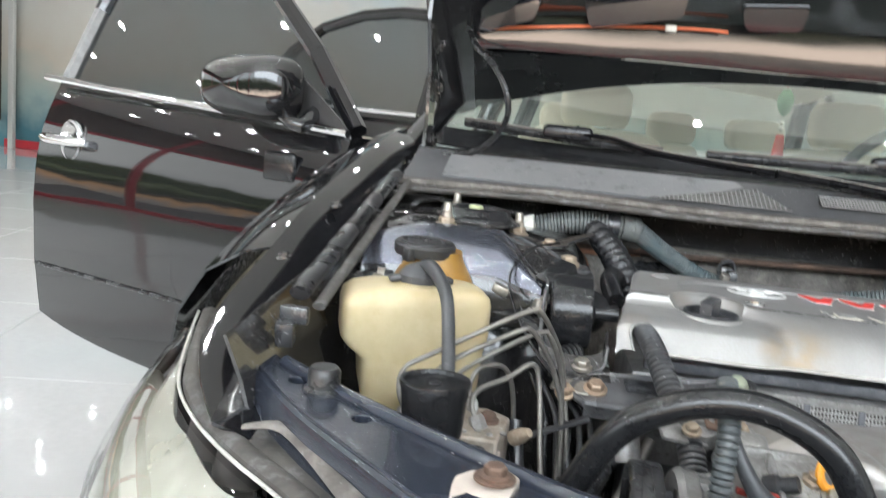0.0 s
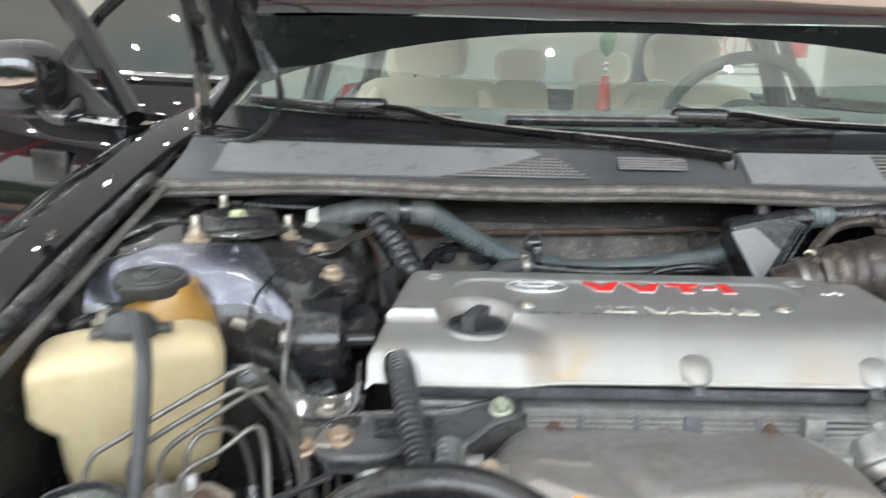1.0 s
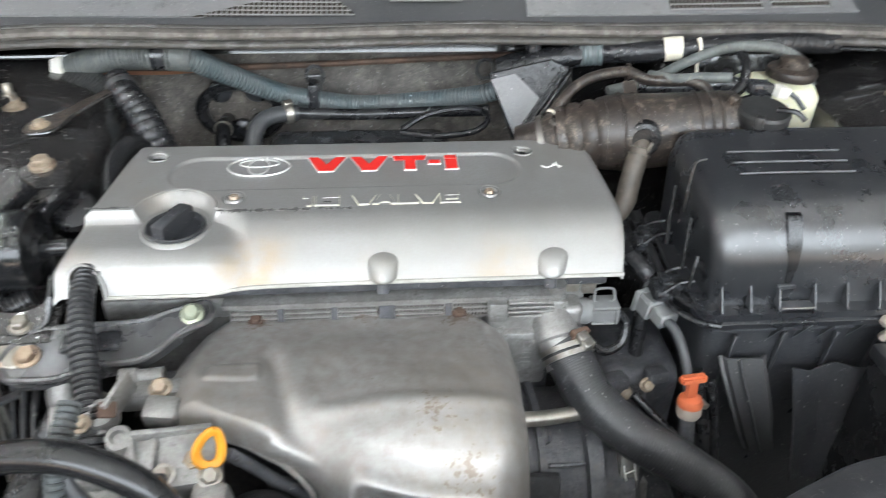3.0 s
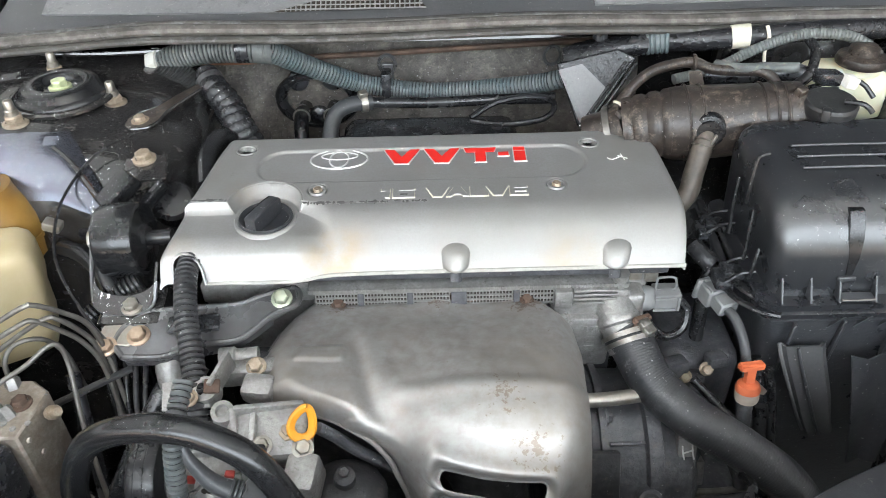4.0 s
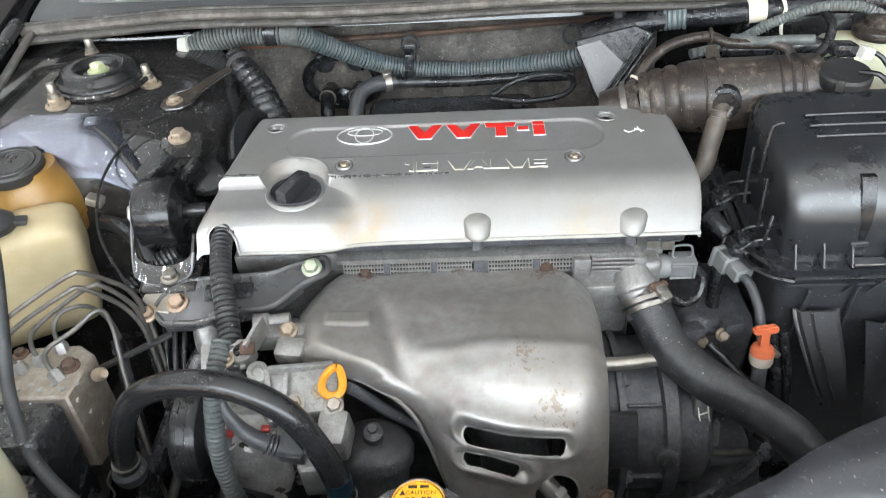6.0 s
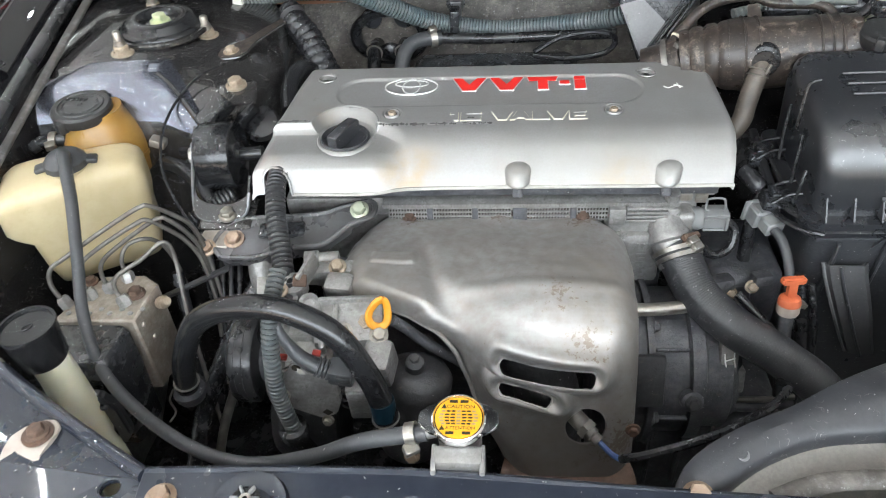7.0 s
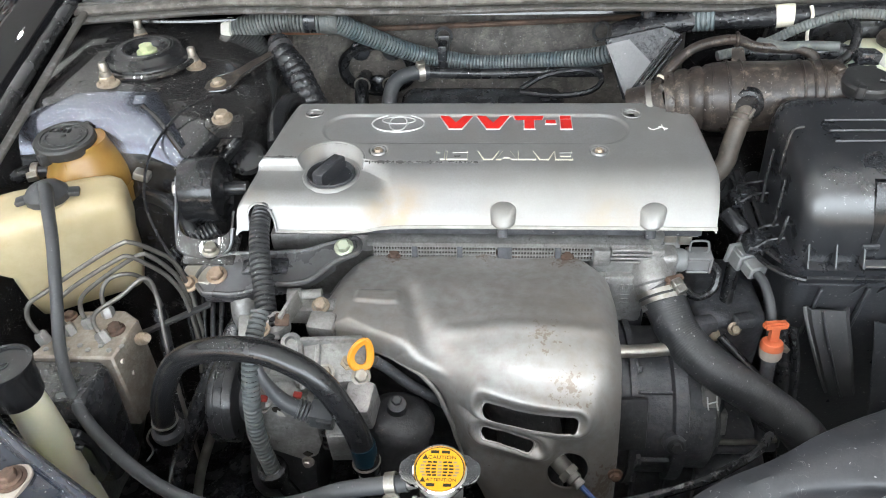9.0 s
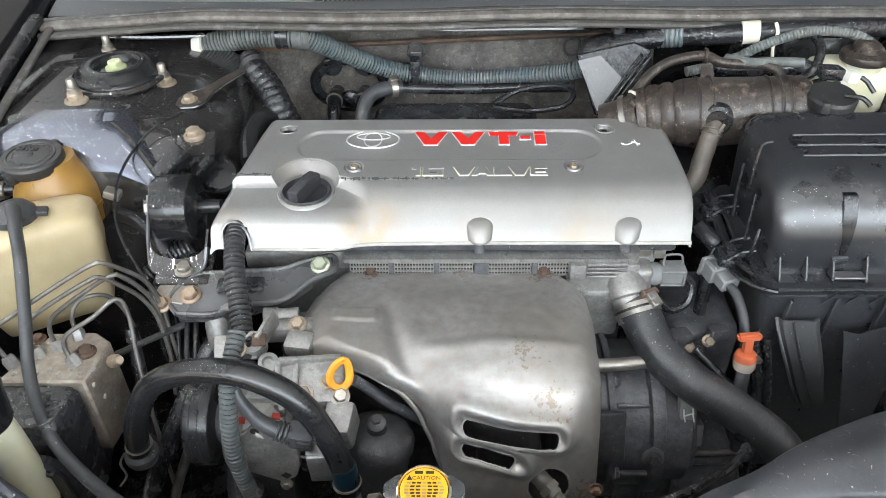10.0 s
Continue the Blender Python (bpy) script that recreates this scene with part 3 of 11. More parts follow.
def curve_points(pts, step):
    """Points along a smooth curve through pts, about step apart, with each one's place in the list."""
    p = [Vector(q) for q in pts]
    p = [2 * p[0] - p[1], *p, 2 * p[-1] - p[-2]]
    out, where = [], []
    for i in range(1, len(p) - 2):
        a, b, c, d = p[i - 1:i + 3]
        n = max(2, math.ceil((c - b).length / step))
        for k in range(n):
            t = k / n
            out.append(0.5 * (2 * b + (c - a) * t + (2 * a - 5 * b + 4 * c - d) * t * t + (3 * b - a - 3 * c + d) * t ** 3))
            where.append(i - 1 + t)
    out.append(p[-2])
    where.append(len(pts) - 1.0)
    return out, where


def sweep(bm, pts, r, seg=12, step=0.012, ridge=0.0, pitch=0.0, flat=1.0, caps=True):
    """A tube along a curve. r: one radius or one per point. ridge, pitch: height and spacing of its ribs. flat: squashes it."""
    if pitch:
        step = pitch / 4
    path, where = curve_points(pts, step)
    rr = r if isinstance(r, (list, tuple)) else [r] * len(pts)
    rings, up, run = [], None, 0.0
    for i, q in enumerate(path):
        d = (path[min(i + 1, len(path) - 1)] - path[max(i - 1, 0)]).normalized()
        if up is None:
            up = d.orthogonal().normalized() if abs(d.z) > 0.95 else (Vector((0, 0, 1)) - d * d.z).normalized()
        up = (up - d * up.dot(d)).normalized()
        side = d.cross(up)
        k = min(int(where[i]), len(rr) - 2)
        rad = rr[k] + (rr[k + 1] - rr[k]) * (where[i] - k)
        if pitch:
            rad += ridge * (1 if i % 4 < 3 else 0)
        ring = [bm.verts.new(q + rad * (math.cos(a) * side + flat * math.sin(a) * up)) for a in (2 * math.pi * j / seg for j in range(seg))]
        rings.append(ring)
    skin(bm, rings, True, caps)
    return bm


def skin(bm, rings, closed=True, caps=True):
    n = len(rings[0])
    for a, b in zip(rings[:-1], rings[1:]):
        for j in range(n if closed else n - 1):
            k = (j + 1) % n
            bm.faces.new((a[j], a[k], b[k], b[j]))
    if caps and closed:
        bm.faces.new(rings[0][::-1])
        bm.faces.new(rings[-1])


def loft(bm, rings, closed=True, caps=True):
    skin(bm, [[bm.verts.new(v) for v in ring] for ring in rings], closed, caps)
    return bm


def axis_pose(at, way):
    """A pose at a point whose z runs along way."""
    return Matrix.Translation(at) @ Vector(way).to_track_quat("Z", "Y").to_matrix().to_4x4()


def lathe(bm, prof, m, seg=24):
    """Turns (radius, height) pairs round the z of m."""
    rings = []
    for r, z in prof:
        rings.append([bm.verts.new(m @ Vector((max(r, 1e-5) * math.cos(2 * math.pi * j / seg), max(r, 1e-5) * math.sin(2 * math.pi * j / seg), z))) for j in range(seg)])
    if prof[0][0] > 1e-4 and prof[-1][0] > 1e-4:
        rings.append(rings[0])
    skin(bm, rings, True, False)
    return bm


def prism(bm, outline, depth):
    """A flat outline of points, thickened by the vector depth."""
    a = [bm.verts.new(p) for p in outline]
    b = [bm.verts.new(Vector(p) + Vector(depth)) for p in outline]
    n = len(a)
    bm.faces.new(a)
    bm.faces.new(b[::-1])
    for j in range(n):
        bm.faces.new((a[j], b[j], b[(j + 1) % n], a[(j + 1) % n]))
    return bm


def rounded(corners, r, n=4):
    """A plan outline with its corners rounded."""
    out, c = [], [Vector(p) for p in corners]
    for i, p in enumerate(c):
        a, b = (c[i - 1] - p), (c[(i + 1) % len(c)] - p)
        ra = min(r, a.length * 0.45, b.length * 0.45)
        a, b = p + a.normalized() * ra, p + b.normalized() * ra
        for k in range(n + 1):
            t = k / n
            out.append((1 - t) ** 2 * a + 2 * t * (1 - t) * p + t * t * b)
    return out


def plate(bm, pts, thick, step=0.02):
    """A sheet from rows of points, thickened downwards along its normals."""
    rows = [[bm.verts.new(p) for p in row] for row in pts]
    skin(bm, rows, False, False)
    bm.normal_update()
    geom = list(bm.faces)
    bmesh.ops.recalc_face_normals(bm, faces=geom)
    bmesh.ops.solidify(bm, geom=geom, thickness=thick)
    return bm


def resample(line, n):
    pts, _ = curve_points(line, 0.005)
    dist = [0.0]
    for a, b in zip(pts[:-1], pts[1:]):
        dist.append(dist[-1] + (b - a).length)
    out = []
    for k in range(n):
        s = dist[-1] * k / (n - 1)
        i = 0
        while i < len(dist) - 2 and dist[i + 1] < s:
            i += 1
        f = (s - dist[i]) / max(dist[i + 1] - dist[i], 1e-9)
        out.append(pts[i].lerp(pts[i + 1], min(1, f)))
    return out


def bolt(parent, at, way=(0, 0, 1), r=0.006, material=None, stud=0.0, flange=1.55, label=""):
    """A hex bolt head on a flange, or a nut with a stud standing out of it."""
    m = axis_pose(at, way)
    bm = bmesh.new()
    lathe(bm, [(0, -0.001), (r * flange, -0.001), (r * flange, r * 0.25), (r * 1.1, r * 0.42)], m, 20)
    lathe(bm, [(0, r * 0.3), (r * 1.12, r * 0.3), (r * 1.12, r * 1.0), (r * 0.95, r * 1.2), (0, r * 1.2)], m, 6)
    if stud:
        lathe(bm, [(0, r), (r * 0.55, r), (r * 0.55, stud - 0.002), (r * 0.4, stud), (0, stud)], m, 10)
    return part("bolt", bm, material or M["zinc"], parent, label, 30)


def ring(bm, m, r, tube, seg=28, ts=8, sy=1.0):
    """A torus round the z of m, squashed by sy along its y."""
    rings = []
    for j in range(seg):
        a = 2 * math.pi * j / seg
        rings.append([bm.verts.new(m @ Vector(((r + tube * math.cos(b)) * math.cos(a), sy * (r + tube * math.cos(b)) * math.sin(a), tube * math.sin(b)))) for b in (2 * math.pi * k / ts for k in range(ts))])
    skin(bm, rings + rings[:1], True, False)
    return bm


def hose_clamp(parent, at, way, r, w=0.010, material=None, screw=(0, -1, 0)):
    m = axis_pose(at, way)
    bm = bmesh.new()
    lathe(bm, [(r, -w / 2), (r + 0.0018, -w / 2), (r + 0.0018, w / 2), (r, w / 2)], m, 28)
    s = Vector(screw).normalized()
    box(bm, Vector(at) + s * (r + 0.004), (0.012, 0.009, 0.009), (20, 0, 30), 0.001, 1)
    return part("clamp", bm, material or M["clamp"], parent)


def letters(parent, name, text, size, m, material, depth=0.0006, shear=0.0, sx=1.0, fit=None, bold=0.0):
    cu = bpy.data.curves.new(name, "FONT")
    cu.offset = bold
    cu.body, cu.size, cu.extrude, cu.align_x, cu.align_y, cu.shear = text, size, depth, "CENTER", "CENTER", shear
    ob = new(name, cu)
    me = bpy.data.meshes.new_from_object(ob.evaluated_get(bpy.context.evaluated_depsgraph_get()))
    bpy.data.objects.remove(ob)
    if fit:
        xs, ys = [v.co.x for v in me.vertices], [v.co.y for v in me.vertices]
        w, h = max(xs) - min(xs), max(ys) - min(ys)
        me.transform(Matrix.Diagonal((fit[0] / w, fit[1] / h, 1, 1)) @ Matrix.Translation((-(max(xs) + min(xs)) / 2, -(max(ys) + min(ys)) / 2, 0)))
    me.transform(m @ Matrix.Diagonal((sx, 1, 1, 1)))
    bm = bmesh.new()
    bm.from_mesh(me)
    bpy.data.meshes.remove(me)
    return part(name, bm, material, parent, "", 0)


def hose(name, pts, r, material, label, category="hose", **more):
    """A hose or cable as a thing of its own."""
    bm = bmesh.new()
    sweep(bm, pts, r, **more)
    return solid(name, bm, material, label, category)

# ---------------------------------------------------------------- showroom
XL, XR, YF, YB, HC = -9.7, 8.0, -5.0, 11.0, 4.2


def room():
    bm = bmesh.new()
    box(bm, (-4, -2, -0.18), (90, 60, 0.3))
    solid("ground", bm, M["concrete"], "plain grey paving outside the showroom", "ground", "structure", smooth=0)
    bm = bmesh.new()
    box(bm, ((XL + XR) / 2, (YF + YB) / 2, -0.012), (XR - XL, YB - YF, 0.016))
    slab = solid("floor", bm, M["tile"], "floor of large glossy white tiles", "floor", "structure", smooth=0)
    bm = bmesh.new()
    box(bm, ((XL + XR) / 2, (YF + YB) / 2, HC + 0.1), (XR - XL + 0.6, YB - YF + 0.6, 0.2))
    solid("ceiling", bm, M["ceil"], "plain white showroom ceiling", "ceiling", "structure", smooth=0)
    bm = bmesh.new()
    box(bm, ((XL + XR) / 2, YB + 0.1, HC / 2), (XR - XL + 0.6, 0.2, HC))
    solid("wall_north", bm, M["mural"], "showroom wall printed with a seaside mural", "wall", "structure", smooth=0)
    bm = bmesh.new()
    box(bm, ((XL + XR) / 2, YB - 0.012, 0.07), (XR - XL, 0.02, 0.14))
    solid("baseboard", bm, M["redframe"], "dark red skirting along the mural wall", "baseboard", "structure", smooth=0)
    bm = bmesh.new()
    box(bm, (XR + 0.1, (YF + YB) / 2, HC / 2), (0.2, YB - YF, HC))
    solid("wall_east", bm, M["wallpaint"], "plain white showroom side wall", "wall", "structure", smooth=0)
    # slim white column with a dark panel beside it, in the far corner
    bm = bmesh.new()
    box(bm, (-9.42, 10.80, HC / 2), (0.09, 0.09, HC), bevel=0.01)
    solid("column", bm, M["wallpaint"], "slim white column in the corner of the mural wall", "column", "structure")
    bm = bmesh.new()
    box(bm, (XL - 0.04, 9.7, 2.3), (0.10, 2.4, 3.7), bevel=0.01)
    solid("wall_panel", bm, M["darkwood"], "dark brown panel beside the glazing", "panel", "structure")
    # glazing with red frames on two sides, the street outside
    front = thing("shop_front", (0, YF, 0), "glazed shop front with red painted frames", "window", kind="structure")
    for x in (-9.7, -7.2, -4.6, 4.6, 6.4, 8):
        bm = bmesh.new()
        box(bm, (x, YF, HC / 2), (0.14, 0.14, HC), bevel=0.008)
        part("window_frame", bm, M["redframe"], front)
    for z in (HC - 0.06, 0.06):
        bm = bmesh.new()
        box(bm, ((XL + XR) / 2, YF, z), (XR - XL, 0.12, 0.12), bevel=0.008)
        part("window_frame", bm, M["redframe"], front)
    for y in (-4.0, -1.0, 1.1, 3.6, 6.2, 8.5):
        bm = bmesh.new()
        box(bm, (XL, y, HC / 2), (0.11, 0.11, HC), bevel=0.01)
        part("window_frame", bm, M["redframe"], front)
    for z in (HC - 1.1, 0.05):
        bm = bmesh.new()
        box(bm, (XL, 1.75, z), (0.12, 13.5, 0.14), bevel=0.01)
        part("window_frame", bm, M["redframe"], front)
    # unseen dark band, added to keep bright sky out of the door's reflection
    part("fascia", box(bmesh.new(), (XL, 1.75, HC - 0.515), (0.10, 13.5, 1.02), bevel=0.01), M["darkwood"], front)
    bm = bmesh.new()
    box(bm, (-4, -8.0, 4.9), (40, 0.1, 10))
    solid("backdrop", bm, M["street"], "street with trees under a pale sky", "street", "structure", smooth=0)
    bm = bmesh.new()
    box(bm, (-18, 2, 4.9), (0.1, 34, 10))
    solid("backdrop", bm, M["trees"], "street with dark trees under a pale sky", "street", "structure", smooth=0)
    # ceiling spots in rows
    lamp = None
    for i, x in enumerate((-9.2, -8.2, -7.2, -6.3, -5.4, -4.5, -3.7, -2.9, -2.1, -1.3, -0.5, 0.4, 1.4, 2.6, 4.2, 6.0)):
        for j, y in enumerate((-4.2, -3.3, -2.4, -1.5, -0.6, 0.3, 1.2, 2.2, 3.8, 5.2, 6.6, 8.2)):
            at = (x + 0.3 * (j % 2), y, HC)
            if y == 3.8:
                # one row with wider steps along the middle of the room
                if i > 9:
                    continue
                at = (-9.2 + 1.62 * i - 0.05 * (i % 2), 3.78 + 0.05 * max(0, i - 5), HC)
            if lamp:
                copy_thing(lamp, Matrix.Translation(at))
                continue
            lamp = thing("ceiling_light", at, "small round recessed ceiling spotlight", "light", "ceiling spots")
            bm = bmesh.new()
            lathe(bm, [(0.0, -0.012), (0.030, -0.012), (0.033, 0.0)], Matrix.Translation(at), 16)
            part("diffuser", bm, M["bulb"], lamp)
            bm = bmesh.new()
            ring(bm, Matrix.Translation((at[0], at[1], HC - 0.004)), 0.042, 0.009, 20, 6)
            part("frame", bm, M["white"], lamp)
    for x, y in ((-8.8, 10.0), (-7.36, 10.1), (-5.92, 10.1), (-8.85, 8.9), (-7.41, 8.86), (-5.95, 8.9)):
        copy_thing(lamp, Matrix.Translation((x, y, HC)))
    for x, y in ((-3.0, 0.9), (2.3, 0.9), (-3.0, 4.9), (2.3, 4.9)):
        tube = thing("tube_light", (x, y, HC - 0.05), "long slim ceiling tube light", "light", "ceiling tubes")
        bm = bmesh.new()
        box(bm, (x, y, HC - 0.02), (1.25, 0.06, 0.04), bevel=0.006)
        part("housing", bm, M["white"], tube)
        bm = bmesh.new()
        sweep(bm, [(x - 0.6, y, HC - 0.058), (x, y, HC - 0.058), (x + 0.6, y, HC - 0.058)], 0.012, 10, 0.3)
        part("tube", bm, M["tubeglow"], tube)
    return slab


FLOOR = room()

# ---------------------------------------------------------------- car body
CX = 0.13
CAR = thing("car", (CX, 1.2, 0.0), "glossy black saloon car with open hood and open doors", "car")


def fender(side):
    """The wing beside the engine bay: inner flange, ridge, crown and flank. side -1 is the one beside the open doors."""
    stations = [(0.66, 1.030), (0.48, 1.012), (0.32, 0.986), (0.08, 0.934), (-0.064, 0.889), (-0.173, 0.859), (-0.240, 0.838), (-0.290, 0.820), (-0.335, 0.806)]
    pull = [0, 0, 0, 0, 0, 0.002, 0.010, 0.034, 0.066]
    out = 0.16 if side > 0 else 0.0
    rows = []
    for (y, z), p in zip(stations, pull):
        x = 0.77 - p + out
        rows.append([Vector((CX + side * a, y, b)) for a, b in (
            (x - 0.062, z - 0.085), (x - 0.058, z - 0.040), (x - 0.050, z - 0.018), (x - 0.030, z - 0.008), (x, z), (x + 0.03, z - 0.008), (x + 0.075, z - 0.035), (x + 0.105, z - 0.085), (x + 0.118, z - 0.17), (x + 0.12, z - 0.40))])
    lines = [[r[k] for r in rows] for k in range(len(rows[0]))]
    fine = [resample(line, 40) for line in lines]
    bm = bmesh.new()
    plate(bm, fine[:5], 0.003)
    ob = part("fender", bm, M["paint"], CAR, "glossy black front fender")
    bm = bmesh.new()
    plate(bm, [resample(line[:5], 30) for line in lines[4:]], 0.003)
    part("flank", bm, M["paint"], ob)
    # weatherstrip rail along the inner flange
    bm = bmesh.new()
    rail = [(CX + side * (a + out), y, z) for a, y, z in ((0.704, 0.25, 0.962), (0.698, 0.10, 0.936), (0.695, -0.05, 0.905), (0.690, -0.20, 0.876))]
    sweep(bm, rail, 0.010, 10, 0.02, flat=0.7)
    part("weatherstrip", bm, M["rubber"], ob, "dusty rubber strip")
    bm = bmesh.new()
    sweep(bm, [(x - side * 0.018, y, z - 0.010) for x, y, z in rail], 0.006, 10, 0.02, flat=0.6)
    part("weatherstrip", bm, M["seal"], ob)
    bm = bmesh.new()
    box(bm, (CX + side * (0.686 + out), -0.222, 0.862), (0.026, 0.010, 0.016), (0, 0, 0), 0.003)
    box(bm, (CX + side * (0.690 + out), -0.232, 0.848), (0.016, 0.016, 0.022), (10, 0, 10), 0.003)
    part("clip", bm, M["plastic"], ob)
    # inner apron
    bm = bmesh.new()
    ap = [[Vector((CX + side * (a + out), y, z)) for y in (-0.30, -0.15, 0.0, 0.15, 0.30, 0.42)] for a, z in ((0.715, 0.885), (0.70, 0.85), (0.685, 0.80), (0.68, 0.66), (0.66, 0.5))]
    for row in ap:
        for v in row:
            v.z += 0.10 * (v.y + 0.05) if v.z > 0.75 else 0
    plate(bm, [resample(r, 12) for r in ap], 0.003)
    part("apron", bm, M["bay"], ob, "dusty black inner wing panel")
    for y, z in ((0.05, 0.918), (-0.12, 0.882)):
        bolt(ob, (CX + side * (0.735 + out), y, z + 0.008), (side * 0.2, 0, 1), 0.005, M["bay"])
    return ob


fender(-1)
fender(1)


def bay_floor():
    bm = bmesh.new()
    box(bm, (CX, -0.02, 0.30), (1.5, 1.1, 0.02))
    solid("undertray", bm, M["plastic"], "black plastic tray under the engine", "undertray")
    bm = bmesh.new()
    box(bm, (CX, -0.53, 0.58), (1.2, 0.03, 0.5), bevel=0.004)
    solid("radiator", bm, M["dirty"], "dark radiator core behind the front crossmember", "radiator")


bay_floor()


def firewall():
    ob = thing("firewall", (CX, 0.40, 0.4), "dusty black firewall behind the engine with insulation mat", "firewall", kind="structure")
    bm = bmesh.new()
    box(bm, (CX + 0.08, 0.43, 0.62), (1.58, 0.02, 0.66))
    part("panel", bm, M["bay"], ob)
    # mat with rolled upper edge and shallow folds
    rows = []
    for k, (y, z) in enumerate(((0.405, 0.882), (0.40, 0.87), (0.392, 0.84), (0.385, 0.81), (0.37, 0.79), (0.365, 0.74), (0.37, 0.66), (0.38, 0.55))):
        rows.append([Vector((x, y + 0.006 * math.sin(9 * x + k) + 0.007 * noise.noise(Vector((14 * x, 1.3 * k, 0))) + 0.003 * noise.noise(Vector((40 * x, 3 * k, 2))), z)) for x in np.linspace(-0.33, 0.30, 110)])
    bm = bmesh.new()
    plate(bm, rows, 0.006)
    part("insulation_mat", bm, M["firewall"], ob, "brownish dusty insulation mat")
    bm = bmesh.new()
    sweep(bm, [(-0.34, 0.378, 0.870), (-0.15, 0.376, 0.871), (0.21, 0.376, 0.884), (0.33, 0.378, 0.884)], 0.0045, 8, 0.03)
    part("ledge", bm, M["rust"], ob, "brown rusty seam")
    bm = bmesh.new()
    box(bm, (CX + 0.06, 0.412, 0.922), (1.36, 0.012, 0.085), (-20, 0, 0))
    part("upper_panel", bm, M["bay"], ob)
    bm = bmesh.new()
    sweep(bm, [(-0.40, 0.385, 0.866), (-0.28, 0.388, 0.862), (-0.20, 0.39, 0.868)], 0.006, 8, 0.02)
    part("orange_sheath", bm, M["copper"], ob, "orange wire sheath")
    # clip bracket that carries the loom
    bm = bmesh.new()
    ring(bm, axis_pose((-0.071, 0.368, 0.860), (0, 1, 0.1)), 0.012, 0.0025, 20, 6, 1.2)
    box(bm, (-0.071, 0.365, 0.848), (0.018, 0.006, 0.03), bevel=0.002)
    part("bracket", bm, M["steel"], ob)
    bm = bmesh.new()
    ring(bm, axis_pose((0.168, 0.365, 0.868), (0, 1, 0.1)), 0.012, 0.0025, 20, 6, 1.2)
    part("bracket", bm, M["steel"], ob)


firewall()


def cowl():
    """Plastic panel under the windscreen with slatted grilles and a dusty sealing strip."""
    ob = thing("cowl_panel", (CX, 0.35, 0.95), "dusty grey plastic cowl panel under the windscreen", "cowl")

    def back(x):
        return 0.13 * (abs(x - CX) / 0.7) ** 2

    xs = np.linspace(CX - 0.71, 0.76, 60)
    prof = ((0.285, 0.950), (0.297, 0.957), (0.318, 0.966), (0.345, 0.982), (0.362, 0.996), (0.375, 0.998), (0.43, 0.996))
    rows = [[Vector((x, y + back(x) * (y - 0.28) / 0.15, z)) for x in xs] for y, z in prof]
    bm = bmesh.new()
    plate(bm, rows[:5], 0.003)
    part("panel", bm, M["cowldark"], ob)
    bm = bmesh.new()
    plate(bm, [[v + Vector((0, 0, 0.003)) for v in r] for r in rows[4:]], 0.003)
    part("rear_panel", bm, M["gloss"], ob, "black rear strip")

    def on(x, f):
        """A place on the slope: f 0 at its front, 1 at its back."""
        y0, z0, y1, z1 = 0.297, 0.957, 0.362, 0.996
        return Vector((x, y0 + f * (y1 - y0) + back(x) * (y0 + f * (y1 - y0) - 0.28) / 0.15, z0 + f * (z1 - z0)))

    up = Vector((0, -0.5, 0.86))

    def grille(x0, x1, f0, f1, n, cross, skew=0.0, thick=0.0013, slat="grate"):
        g = None
        bm = bmesh.new()
        # black sheet laid on the panel gives the openings their shade
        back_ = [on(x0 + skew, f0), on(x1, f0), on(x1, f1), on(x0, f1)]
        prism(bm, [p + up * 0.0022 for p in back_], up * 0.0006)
        g = part("grille", bm, M["ink_and_shade"], ob, "grille backed by a black sheet for its shaded openings")
        bm = bmesh.new()
        for k in range(n + 1):
            f = f0 + (f1 - f0) * k / n
            a = x0 + skew * (1 - k / n)
            pts = [on(a + (x1 - a) * s, f) + up * 0.003 for s in (0, 0.33, 0.66, 1)]
            sweep(bm, pts, thick, 6, 0.05)
        part("slat", bm, M[slat], g)
        bm = bmesh.new()
        for k in range(cross + 1):
            x = x0 + (x1 - x0) * k / cross
            f_ = f0 if x >= x0 + skew else f0 + (f1 - f0) * (1 - (x - x0) / max(skew, 1e-6))
            if f1 - f_ > 0.05:
                sweep(bm, [on(x, f_) + up * 0.003, on(x, (f_ + f1) / 2) + up * 0.003, on(x, f1) + up * 0.003], 0.0007, 4, 0.05)
        part("rib", bm, M["grate"], g)

    # the long wedge grille, the narrow slots and the driver's grilles
    def wedge():
        bm = bmesh.new()
        # black wedge on the panel stands in for shade between the slats
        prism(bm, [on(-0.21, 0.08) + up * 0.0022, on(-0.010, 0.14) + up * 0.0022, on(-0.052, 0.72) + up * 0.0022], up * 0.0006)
        g = part("grille", bm, M["ink_and_shade"], ob, "wedge-shaped grille backed by a black sheet for its shaded openings")
        for k in range(7):
            f = 0.12 + 0.56 * k / 6.5
            a, b = -0.21 + 0.158 * (f - 0.08) / 0.64, -0.010 - 0.042 * max(0.0, f - 0.14) / 0.58
            bm = bmesh.new()
            sweep(bm, [on(a + (b - a) * s, f) + up * 0.003 for s in (0, 0.5, 1)], 0.0012, 5, 0.05)
            part("slat", bm, M["grate"], g)
        bm = bmesh.new()
        for k in range(30):
            x = -0.20 + 0.188 * k / 29
            low = 0.08 + 0.06 * (x + 0.21) / 0.2
            top = min(0.08 + 0.64 * (x + 0.21) / 0.158, 0.14 + 0.58 * (-0.010 - x) / 0.042)
